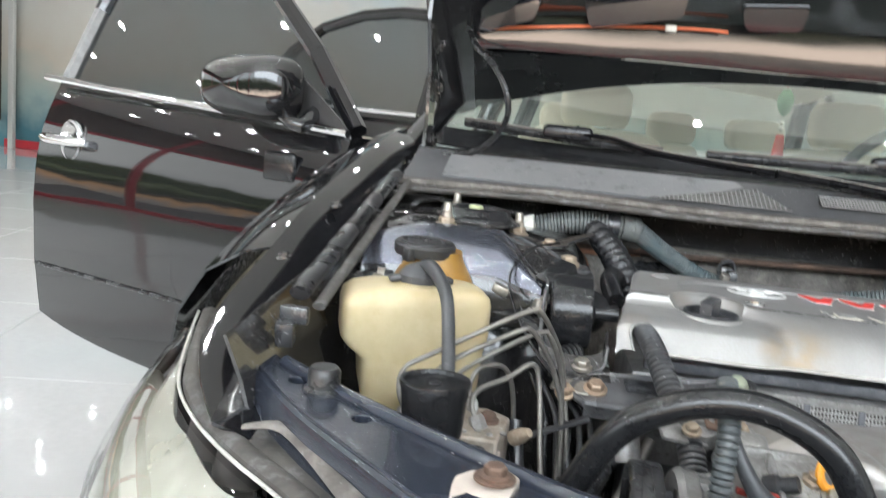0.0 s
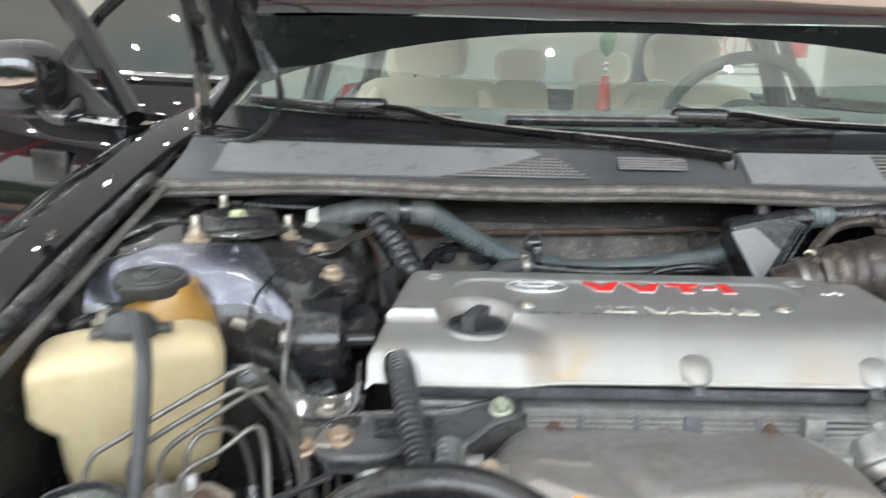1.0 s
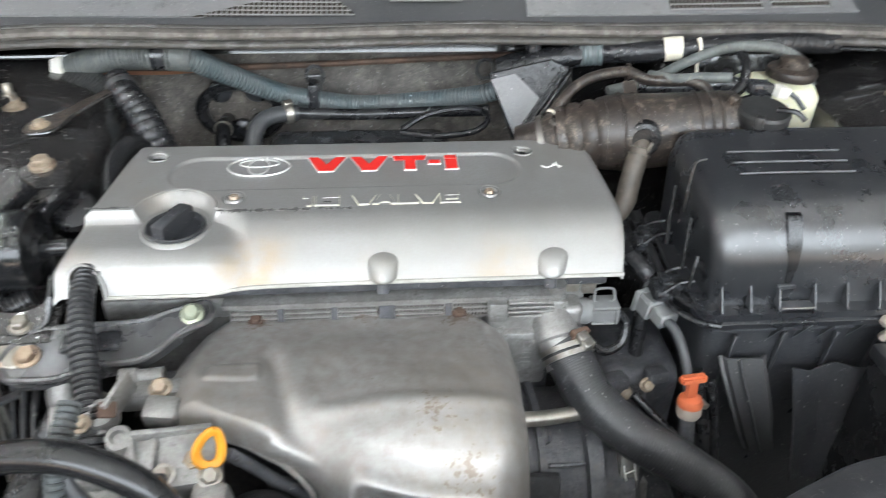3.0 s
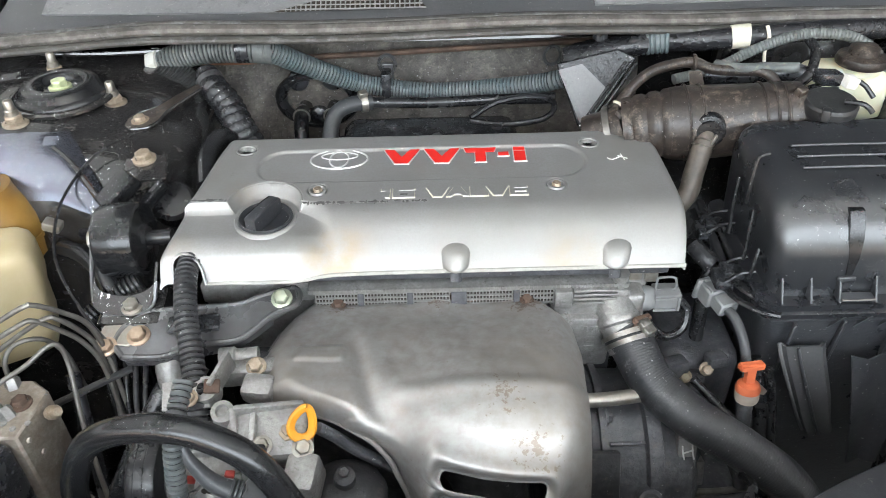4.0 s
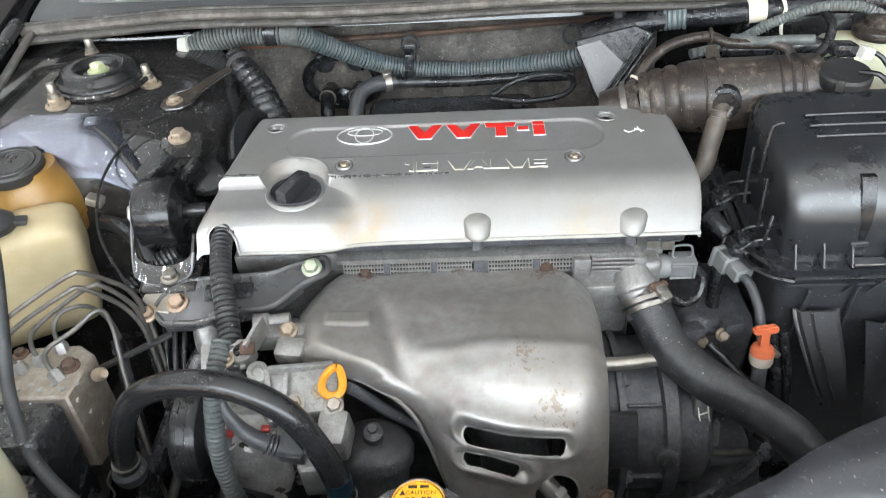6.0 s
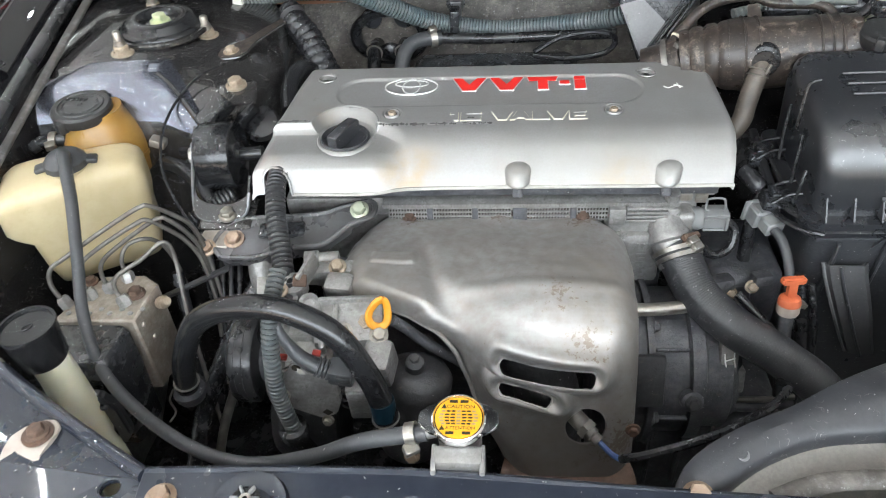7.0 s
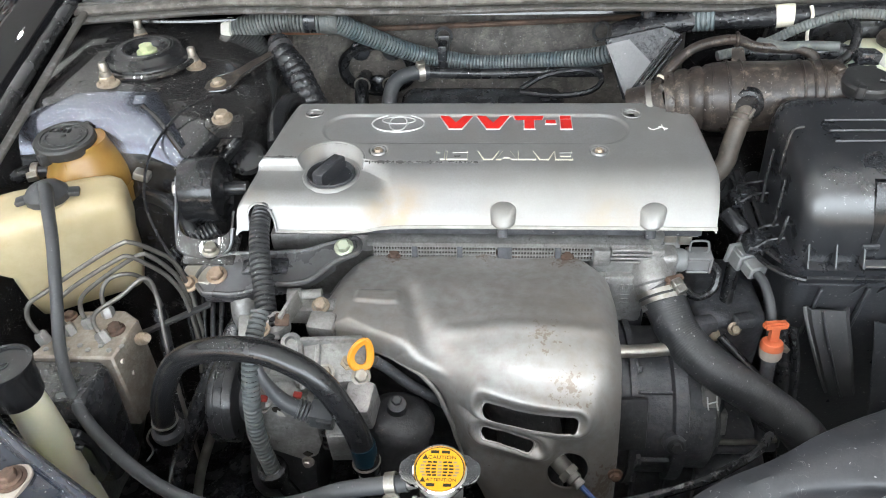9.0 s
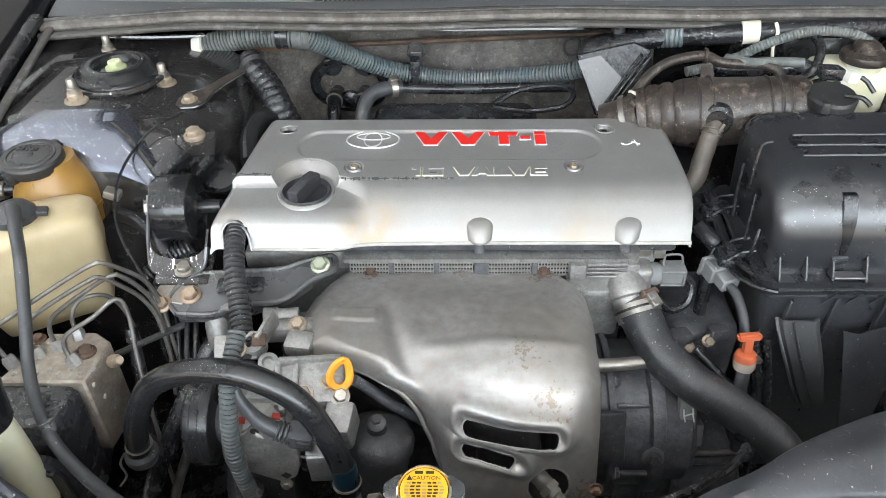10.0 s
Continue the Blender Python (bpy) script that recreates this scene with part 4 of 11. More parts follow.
            if top - low > 0.06:
                sweep(bm, [on(x, low) + up * 0.003, on(x, (low + top) / 2) + up * 0.003, on(x, top) + up * 0.003], 0.0010, 4, 0.05)
        part("rib", bm, M["grate"], g)

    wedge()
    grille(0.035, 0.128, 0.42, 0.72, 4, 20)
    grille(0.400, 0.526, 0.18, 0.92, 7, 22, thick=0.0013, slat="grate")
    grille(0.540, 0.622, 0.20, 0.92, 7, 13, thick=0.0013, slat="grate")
    # dark corner piece with its drain channel at the driver's end
    bm = bmesh.new()
    plate(bm, [[Vector((x, y + 0.10 * (x - 0.75), z - 0.05 * (x - 0.75))) for x in np.linspace(0.763, 1.02, 10)] for y, z in ((0.275, 0.940), (0.31, 0.950), (0.36, 0.965), (0.42, 0.975), (0.50, 0.985))], 0.003)
    end = part("corner_piece", bm, M["bay"], ob, "glossy black corner piece")
    for k in range(3):
        part("bead", sweep(bmesh.new(), [(0.775 + 0.05 * k, 0.29, 0.948), (0.80 + 0.055 * k, 0.36, 0.972), (0.83 + 0.06 * k, 0.44, 0.982)], 0.006, 8, 0.02), M["gloss"], end)
    # raised flat fields between the grilles
    for x0, x1, f1 in ((-0.52, -0.07, 0.95), (0.21, 0.66, 0.99)):
        bm = bmesh.new()
        a = [on(x, 0.10 if x > -0.3 else 0.05) + up * 0.0015 for x in np.linspace(x0, x1, 8)]
        b = [on(x, f1) + up * 0.0015 for x in np.linspace(x0, x1 - 0.01, 8)]
        if x0 < 0:
            a = [on(x, max(0.10, 0.86 * (x + 0.19) / 0.13)) + up * 0.0015 for x in np.linspace(x0, x1, 8)]
        plate(bm, [a, b], 0.003)
        part("raised_field", bm, M["cowl"], ob)
    # sealing strip in front
    for dy, dz, r, mat in ((0.0, 0.0, 0.010, "sealpale"), (-0.014, -0.008, 0.007, "seal"), (0.013, 0.004, 0.005, "seal")):
        bm = bmesh.new()
        pts = [(x, 0.272 + dy - 0.030 * max(0, abs(x - 0.05) - 0.42) / 0.25, 0.952 + dz + 0.002 * math.sin(13 * x)) for x in np.linspace(CX - 0.70, CX + 0.82, 16)]
        sweep(bm, pts, r, 10, 0.03, flat=0.7)
        part("sealing_strip", bm, M[mat], ob, "pale dusty rubber strip" if mat == "sealpale" else "")
    bm = bmesh.new()
    rows = [[Vector((x, y, z)) for x in np.linspace(CX - 0.68, CX + 0.68, 20)] for y, z in ((0.262, 0.945), (0.285, 0.944), (0.41, 0.94))]
    plate(bm, rows, 0.003)
    part("gutter", bm, M["bay"], ob)


cowl()


def windscreen():
    def at(x, s):
        u = (x - CX) / 0.72
        y0 = 0.418 + 0.17 * u * u
        z0 = 1.004 + 0.022 * u * u
        wide = 1.20 if x > CX else 1.0
        return Vector((CX + (x - CX) * wide * (1 - 0.16 * s), y0 + 0.86 * s, z0 + s * 0.345 + 0.02 * s * (1 - u * u)))

    xs = np.linspace(CX - 0.70, CX + 0.70, 30)
    bm = bmesh.new()
    rows = [[at(x, s) for x in xs] for s in np.linspace(0.035, 1, 10)]
    skin(bm, [[bm.verts.new(v) for v in r] for r in rows], False, False)
    ob = part("windscreen", bm, M["screen"], CAR, "clear sloping windscreen")
    facing(ob, (0, -0.4, 1))
    ob.visible_shadow = False
    bm = bmesh.new()
    plate(bm, [[at(x, s * (1 + 1.6 * max(0.0, (x - CX) / 0.70))) for x in xs] for s in (-0.05, 0.0, 0.018, 0.036)], 0.004)
    part("border", bm, M["gloss"], ob, "black lower border")
    for sd in (-1, 1):
        bm = bmesh.new()
        sweep(bm, [at(CX + sd * 0.72, s) + Vector((sd * 0.015, 0.0, -0.012)) for s in (-0.12, 0, 0.3, 0.6, 1.0)], 0.03, 10, 0.06, flat=0.6)
        part("pillar", bm, M["paint"], ob, "glossy black windscreen pillar")
    # black corner between the pillar and the bonnet hinge on the driver's side
    edge = [at(CX + 0.72, s) + Vector((0.02, 0.0, -0.012)) for s in (-0.14, 0, 0.12, 0.26, 0.45)]
    part("pillar_cover", plate(bmesh.new(), [[v + Vector((d, 0.10 * d, -0.06 * d - 0.4 * d * d)) for v in edge] for d in (0.0, 0.05, 0.10, 0.16)], 0.004), M["gloss"], ob, "black cover beside the windscreen pillar")
    # roof
    bm = bmesh.new()
    rows = []
    for y, z, w in ((1.27, 1.375, 0.60), (1.5, 1.42, 0.62), (2.0, 1.44, 0.62), (2.5, 1.41, 0.60), (2.75, 1.37, 0.57)):
        rows.append([Vector((CX + w * u, y, z - 0.05 * u * u)) for u in np.linspace(-1, 1, 14)])
    plate(bm, rows, 0.02)
    roof = part("roof", bm, M["paint"], CAR)
    bm = bmesh.new()
    plate(bm, [[v + Vector((0, 0, -0.03)) for v in r] for r in rows], 0.004)
    part("roof_lining", bm, M["roofliner"], roof, "pale roof lining")
    for sd in (-1, 1):
        bm = bmesh.new()
        sweep(bm, [(CX + sd * 0.58, 2.72, 1.33), (CX + sd * 0.66, 3.1, 1.12), (CX + sd * 0.72, 3.35, 0.98)], 0.045, 10, 0.1)
        part("rear_pillar", bm, M["paint"], roof)
        bm = bmesh.new()
        sweep(bm, [(CX + sd * 0.60, 1.75, 1.37), (CX + sd * 0.74, 1.72, 1.0), (CX + sd * 0.78, 1.70, 0.4)], 0.035, 10, 0.1)
        part("middle_pillar", bm, M["paint"], roof)


windscreen()


def wiper(pivot, joint, knuckle, tip_arm, blade):
    ob = thing("wiper", pivot, "black windscreen wiper arm with rubber blade", "wiper", "wipers")
    p = Vector(pivot)
    bm = bmesh.new()
    lathe(bm, [(0, -0.02), (0.012, -0.02), (0.013, 0.0), (0.010, 0.008), (0, 0.009)], Matrix.Translation(p), 18)
    part("pivot_cap", bm, M["gloss"], ob)
    bm = bmesh.new()
    sweep(bm, [p + Vector((0, 0, 0.008)), p.lerp(Vector(joint), 0.5) + Vector((0, 0, 0.006)), Vector(joint)], [0.018, 0.015, 0.015], 10, 0.04, flat=0.5)
    part("arm_base", bm, M["flange"], ob)
    bm = bmesh.new()
    sweep(bm, [joint, *knuckle, tip_arm], [0.0150, 0.0135, 0.0115, 0.0095, 0.0090], 10, 0.02, flat=0.45)
    part("arm", bm, M["flange"], ob)
    # bright line put along the arm as its highlight
    bm = bmesh.new()
    sweep(bm, [p + Vector((0, -0.010, 0.014)), p.lerp(Vector(joint), 0.5) + Vector((0, -0.007, 0.012)), Vector(joint) + Vector((0, -0.005, 0.006)), *[Vector(k) + Vector((0, -0.005, 0.005)) for k in knuckle]], 0.0013, 6, 0.02)
    part("edge", bm, M["zinc"], ob, "bright line along the edge")
    bm = bmesh.new()
    sweep(bm, blade, 0.007, 8, 0.04, flat=1.2)
    b = part("blade", bm, M["rubber"], ob)
    bm = bmesh.new()
    sweep(bm, [Vector(q) + Vector((0, -0.006, 0.007)) for q in blade], 0.0028, 6, 0.04)
    part("rail", bm, M["pipe"], b)
    bm = bmesh.new()
    box(bm, tip_arm, (0.085, 0.026, 0.024), (0, 0, -8), 0.009, 3)
    part("knuckle", bm, M["gloss"], ob)


wiper((0.191, 0.345, 0.985), (-0.024, 0.362, 1.014), [(-0.12, 0.40, 1.020), (-0.20, 0.43, 1.028), (-0.26, 0.465, 1.042)], (-0.335, 0.49, 1.045),
      [(-0.52, 0.562, 1.048), (-0.40, 0.520, 1.040), (-0.30, 0.487, 1.034), (-0.18, 0.455, 1.028)])
wiper((0.725, 0.345, 0.966), (0.582, 0.412, 1.023), [(0.45, 0.410, 1.031), (0.32, 0.42, 1.036), (0.24, 0.435, 1.046)], (0.18, 0.445, 1.042),
      [(-0.112, 0.447, 1.031), (0.05, 0.445, 1.032), (0.2, 0.448, 1.034), (0.40, 0.47, 1.036)])


def hood():
    """The raised bonnet: outer skin, pressed inner panel with ribs and openings, hinges and an orange cable."""
    slope = Vector((0, -0.777, 0.63))
    nrm = Vector((0, -0.63, -0.777))

    def at(x, s, d=0.0):
        """s along the bonnet from its rear edge, d towards the engine."""
        u = (x - CX) / 0.74
        x = x if x < CX else CX + 1.27 * (x - CX)
        edge = Vector((x, 0.690 + 0.11 * u * u, 1.172 - 0.118 * abs(u) ** 2.2))
        return edge + slope * (s * (1.0 - 0.06 * u * u)) + nrm * d

    xs = np.linspace(CX - 0.735, CX + 0.735, 30)
    bm = bmesh.new()
    plate(bm, [[at(x, s, -0.078 + 0.078 * abs((x - CX) / 0.735) ** 6) for x in xs] for s in np.linspace(0, 1.0, 14)], 0.002)
    ob = part("hood", bm, M["paint"], CAR, "raised black hood with pressed inner panel")
    bm = bmesh.new()
    def low(x):
        """Where the upright band starts: straighter than the rear edge."""
        return 0.030 + 0.19 * ((x - CX) / 0.74) ** 2

    def high(x):
        return low(x) + 0.068 - 0.030 * ((x - CX) / 0.74) ** 2

    plate(bm, [[at(x, f if f < 0.01 else 0.006 + (low(x) - 0.008) * f, d) for x in xs] for f, d in ((0.000, -0.030), (0.001, -0.006), (0.006, 0.0), (0.5, 0.0), (0.97, 0.0))], 0.002)
    part("rear_flange", bm, M["flange"], ob)
    bm = bmesh.new()
    plate(bm, [[at(x, low(x) + (high(x) - low(x)) * f, -0.001 - 0.99 * (high(x) - low(x)) * f + 0.002 * math.sin(math.pi * f) + 0.0003 * noise.noise(Vector((5 * x, 3 * f, 0)))) for x in np.linspace(CX - 0.735, CX + 0.735, 90)] for f in (0.0, 0.15, 0.3, 0.45, 0.6, 0.75, 0.9, 1.0)], 0.002)
    part("rear_slope", bm, M["copperhood"], ob)
    bm = bmesh.new()
    plate(bm, [[at(x, max(high(x) + a, c), d) for x in xs] for a, c, d in ((0.0, 0.0, -0.066), (0.012, 0.0, -0.034), (0.05, 0.17, -0.030), (0.06, 0.225, -0.026), (0.075, 0.24, -0.060))], 0.002)
    part("rear_rib", bm, M["copperhood"], ob)
    for x0, x1, s0, s1 in ((-0.545, -0.410, 0.212, 0.240), (-0.330, -0.155, 0.168, 0.200), (-0.062, 0.048, 0.134, 0.166), (0.215, 0.40, 0.134, 0.166), (0.52, 0.64, 0.20, 0.225)):
        loop = rounded([(x0, s1, 0), (x1, s1, 0), (x1 - 0.006, s0, 0), (x0 + 0.012, s0, 0)], 0.012, 4)
        b = part("pressed_recess", sweep(bmesh.new(), [at(p.x, p.y, -0.027) for p in loop + loop[:1]], 0.0035, 8, 0.02), M["copperhood"], ob)
        part("recess_wall", prism(bmesh.new(), [at(p.x, p.y, -0.026 + 0.85 * (s1 - p.y)) for p in loop], -nrm * 0.03), M["copperhood"], b)
    # ribs between openings
    def rib(x0, s0, x1, s1, w=0.05):
        bm = bmesh.new()
        d = Vector((x1 - x0, s1 - s0, 0)).normalized()
        px, ps = -d.y, d.x
        pts = []
        for o, h in ((-1.0, -0.070), (-0.7, -0.020), (0.7, -0.020), (1.0, -0.070)):
            pts.append([at(x0 + (x1 - x0) * t + px * o * w, s0 + (s1 - s0) * t + ps * o * w, h) for t in np.linspace(0, 1, 8)])
        plate(bm, pts, 0.002)
        part("rib", bm, M["copperhood"], ob)

    for x0, s0, x1, s1 in ((-0.52, 0.22, -0.30, 0.42), (-0.30, 0.42, -0.42, 0.85), (-0.12, 0.22, -0.02, 0.42), (0.36, 0.22, 0.28, 0.42), (0.76, 0.22, 0.56, 0.42), (0.56, 0.42, 0.68, 0.85),
                           (-0.55, 0.42, 0.80, 0.42), (-0.52, 0.93, 0.78, 0.93), (-0.02, 0.42, -0.1, 0.9), (0.28, 0.42, 0.36, 0.9)):
        rib(x0, s0, x1, s1, 0.035)
    for sd in (-1, 1):
        bm = bmesh.new()
        plate(bm, [[at(CX + sd * a, s, d) for s in np.linspace(0.0, 0.98, 12)] for a, d in ((0.735, -0.004), (0.728, 0.004), (0.66, 0.002), (0.64, -0.04))], 0.002)
        part("side_flange", bm, M["copperhood"], ob)
        bm = bmesh.new()
        sweep(bm, [at(CX + sd * 0.737, s, 0.006) for s in (0.0, 0.3, 0.6, 0.98)], 0.004, 6, 0.1)
        part("edge_strip", bm, M["seal"], ob)
        # hinge arm
        bm = bmesh.new()
        x = CX + (0.87 if sd > 0 else -0.70)
        outline = [(x, 0.43, 0.965), (x, 0.475, 0.965), (x, 0.50, 1.03), (x, 0.50, 1.11), (x, 0.455, 1.19), (x, 0.39, 1.24), (x, 0.385, 1.20), (x, 0.43, 1.13), (x, 0.445, 1.05)]
        if sd > 0:
            outline = [(x, 0.36, 0.955), (x, 0.66, 0.985), (x, 0.72, 1.06), (x, 0.66, 1.12), (x, 0.56, 1.15), (x, 0.46, 1.22), (x, 0.39, 1.24), (x, 0.345, 1.20), (x, 0.34, 1.05)]
        prism(bm, [Vector(p) for p in outline], (sd * 0.006, 0, 0))
        h = part("hinge", bm, M["bay"], ob, "black pressed hinge arm")
        bm = bmesh.new()
        box(bm, (x - sd * 0.012, 0.46, 0.972), (0.05, 0.09, 0.008), (0, 0, 0), 0.002)
        part("hinge_foot", bm, M["bay"], ob)
        for q in ((x - sd * 0.004, 0.44, 1.165), (x - sd * 0.004, 0.475, 1.10), (x - sd * 0.004, 0.462, 1.01)):
            bolt(ob, q, (-sd, -0.3, 0), 0.008, M["bay"])
    # washer hose that hangs from the bonnet, and the orange cable along its rear rib
    bm = bmesh.new()
    sweep(bm, [at(-0.54, 0.235, -0.004), (-0.495, 0.44, 1.165), (-0.462, 0.37, 1.135), (-0.435, 0.35, 1.09), (-0.437, 0.37, 1.045), (-0.48, 0.40, 1.0), (-0.545, 0.42, 0.985), (-0.56, 0.43, 0.965)], 0.0048, 8, 0.015)
    part("washer_hose", bm, M["rubber"], ob, "thin black washer hose")
    bm = bmesh.new()
    sweep(bm, [at(x, q, -0.014) for x, q in ((-0.592, 0.242), (-0.50, 0.207), (-0.42, 0.183), (-0.28, 0.152), (-0.14, 0.129), (-0.074, 0.118))], 0.0030, 8, 0.04)
    part("cable", bm, M["orange"], ob, "orange sleeved cable")
    bm = bmesh.new()
    box(bm, at(-0.174, 0.134, -0.012), (0.02, 0.012, 0.012), bevel=0.003)
    part("cable_clip", bm, M["white"], ob)


hood()


def cabin():
    """Seen through the windscreen: dash top, beige seats, wheel, hanging charm."""
    bm = bmesh.new()
    rows = [[Vector((x, y + 0.10 * ((x - CX) / 0.7) ** 2, z + 0.016 * math.exp(-((x - 0.5) / 0.22) ** 2) * (1 if y > 0.7 else 0))) for x in np.linspace(CX - 0.68, CX + 0.68, 24)]
            for y, z in ((0.46, 0.985), (0.60, 1.000), (0.78, 1.016), (0.92, 1.026), (1.0, 1.015), (1.04, 0.97), (1.06, 0.80), (1.08, 0.5))]
    plate(bm, rows, 0.01)
    part("dashboard", bm, M["dash"], CAR, "grey-green dashboard top")

    def pad(x, y, half, deep, levels, r=0.04):
        """A soft upright cushion: rounded outlines lofted from level to level, each (height, share of the half width, lean)."""
        rings = []
        for z, f, dy in levels:
            o = rounded([(x - half * f, y + dy - deep), (x + half * f, y + dy - deep), (x + half * f, y + dy + deep), (x - half * f, y + dy + deep)], r * max(f, 0.4), 4)
            rings.append([Vector((q[0], q[1], z)) for q in o])
        return loft(bmesh.new(), rings)

    def headrest(s, x, y, half, low, top):
        h = top - low
        part("headrest", pad(x, y, half, 0.05, ((low, 0.80, 0), (low + 0.12 * h, 0.93, 0), (low + 0.4 * h, 1.0, 0.004), (low + 0.75 * h, 0.97, 0.008), (low + 0.93 * h, 0.84, 0.012), (top, 0.60, 0.012))), M["leather"], s)
        for dx in (-0.05, 0.05):
            part("headrest_post", sweep(bmesh.new(), [(x + dx, y, low - 0.05), (x + dx, y, low - 0.02), (x + dx, y, low + 0.03)], 0.006, 8, 0.03), M["chrome"], s)

    def seat(x, y, half):
        back = pad(x, y, half, 0.07, ((0.40, 1.06, -0.10), (0.55, 1.04, -0.07), (0.75, 1.02, -0.03), (0.94, 1.0, 0.01), (1.02, 0.97, 0.025), (1.058, 0.88, 0.032), (1.076, 0.72, 0.036), (1.082, 0.45, 0.038)), 0.05)
        s = part("car_seat", back, M["leather"], CAR, "beige leather front seat")
        for side in (-1, 1):
            # side bolster beside the middle panel
            part("bolster", sweep(bmesh.new(), [(x + side * half * 0.80, y - 0.14, 0.45), (x + side * half * 0.80, y - 0.09, 0.75), (x + side * half * 0.78, y - 0.05, 0.95), (x + side * half * 0.66, y - 0.03, 1.045)], [0.045, 0.045, 0.04, 0.02], 10, 0.03), M["leather"], s)
        part("seat_cushion", box(bmesh.new(), (x, y - 0.30, 0.42), (2.1 * half, 0.52, 0.16), (4, 0, 0), 0.05, 4), M["leather"], s)
        headrest(s, x, y + 0.04, 0.118, 1.090, 1.235)

    seat(-0.235, 1.72, 0.243)
    seat(0.560, 1.72, 0.236)
    rear = part("rear_seat", box(bmesh.new(), (CX, 2.42, 0.42), (1.28, 0.52, 0.18), (4, 0, 0), 0.05, 4), M["leather"], CAR, "beige leather rear bench")
    for x, half in ((-0.315, 0.235), (0.143, 0.135), (0.60, 0.235)):
        part("backrest", pad(x, 2.60, half - 0.012, 0.07, ((0.45, 1.0, -0.08), (0.75, 1.0, -0.03), (0.95, 0.98, 0.02), (1.03, 0.95, 0.035), (1.058, 0.85, 0.042), (1.068, 0.60, 0.044))), M["leather"], rear)
        headrest(rear, x if x < 0.5 else 0.50, 2.66, 0.108 if half < 0.2 else 0.125, 1.072, 1.20)
    m = axis_pose((0.50, 1.12, 0.985), (0, 0.92, 0.42))
    bm = bmesh.new()
    ring(bm, m, 0.178, 0.0145, 48, 10)
    w = part("steering_wheel", bm, M["wheel"], CAR, "dark grey steering wheel")
    bm = bmesh.new()
    lathe(bm, [(0, -0.03), (0.07, -0.03), (0.075, 0.0), (0.06, 0.02), (0, 0.025)], m, 24)
    part("hub", bm, M["wheel"], w)
    for a in (20, 160, 270):
        bm = bmesh.new()
        d = Vector((math.cos(radians(a)), math.sin(radians(a)), 0))
        sweep(bm, [m @ (d * 0.06), m @ (d * 0.12), m @ (d * 0.175)], [0.022, 0.016, 0.012], 8, 0.04, flat=0.4)
        part("spoke", bm, M["wheel"], w)
    p = thing("pendant", (0.181, 1.12, 1.03), "green jade charm with red tassel hanging in the car", "pendant")
    bm = bmesh.new()
    sweep(bm, [(0.181, 1.12, 1.30), (0.181, 1.12, 1.25), (0.181, 1.12, 1.21)], 0.0015, 6, 0.03)
    part("cord", bm, M["tassel"], p)
    bm = bmesh.new()
    lathe(bm, [(0, 0.030), (0.010, 0.026), (0.019, 0.010), (0.020, -0.004), (0.014, -0.022), (0.005, -0.034), (0, -0.036)], Matrix.Translation((0.181, 1.12, 1.178)), 18)
    part("charm", bm, M["jade"], p, "green jade charm")
    bm = bmesh.new()
    for k in range(3):
        lathe(bm, [(0, 0.008), (0.008 - 0.001 * k, 0.0), (0, -0.008)], Matrix.Translation((0.181, 1.12, 1.125 - 0.014 * k)), 12)
    part("bead", bm, M["white"], p)
    bm = bmesh.new()
    lathe(bm, [(0, 0.045), (0.009, 0.043), (0.011, 0.03), (0.016, -0.03), (0.018, -0.045), (0, -0.045)], Matrix.Translation((0.181, 1.12, 1.055)), 14)
    part("tassel", bm, M["tassel"], p, "red tassel")
    # white board with red letters behind the car
    s = thing("sign_board", (1.95, 5.0, 0.0), "white board with large red letters standing behind the car", "sign")
    bm = bmesh.new()
    box(bm, (2.18, 5.0, 1.22), (0.92, 0.03, 0.56), bevel=0.005)
    part("board", bm, M["signwhite"], s)
    bm = bmesh.new()
    sweep(bm, [(2.18, 5.03, 0.0), (2.18, 5.03, 0.5), (2.18, 5.03, 1.2)], 0.02, 10, 0.3)
    part("stand", bm, M["chrome"], s)
    letters(s, "lettering", "SỐ 1", 0.20, pose(1.945, 4.982, 1.325, 90, 0, 0) @ Matrix.Diagonal((0.66, 1, 1, 1)), M["red"], 0.002)
    part("lettering", box(bmesh.new(), (2.40, 4.982, 1.325), (0.20, 0.003, 0.13)), M["red"], s)
    for k in range(2):
        part("small_print", box(bmesh.new(), (2.10, 4.982, 1.19 - 0.055 * k), (0.56, 0.003, 0.018)), M["cowl"], s)
    part("edge_strip", box(bmesh.new(), (2.18, 4.982, 1.475), (0.90, 0.003, 0.03)), M["jade"], s)


cabin()


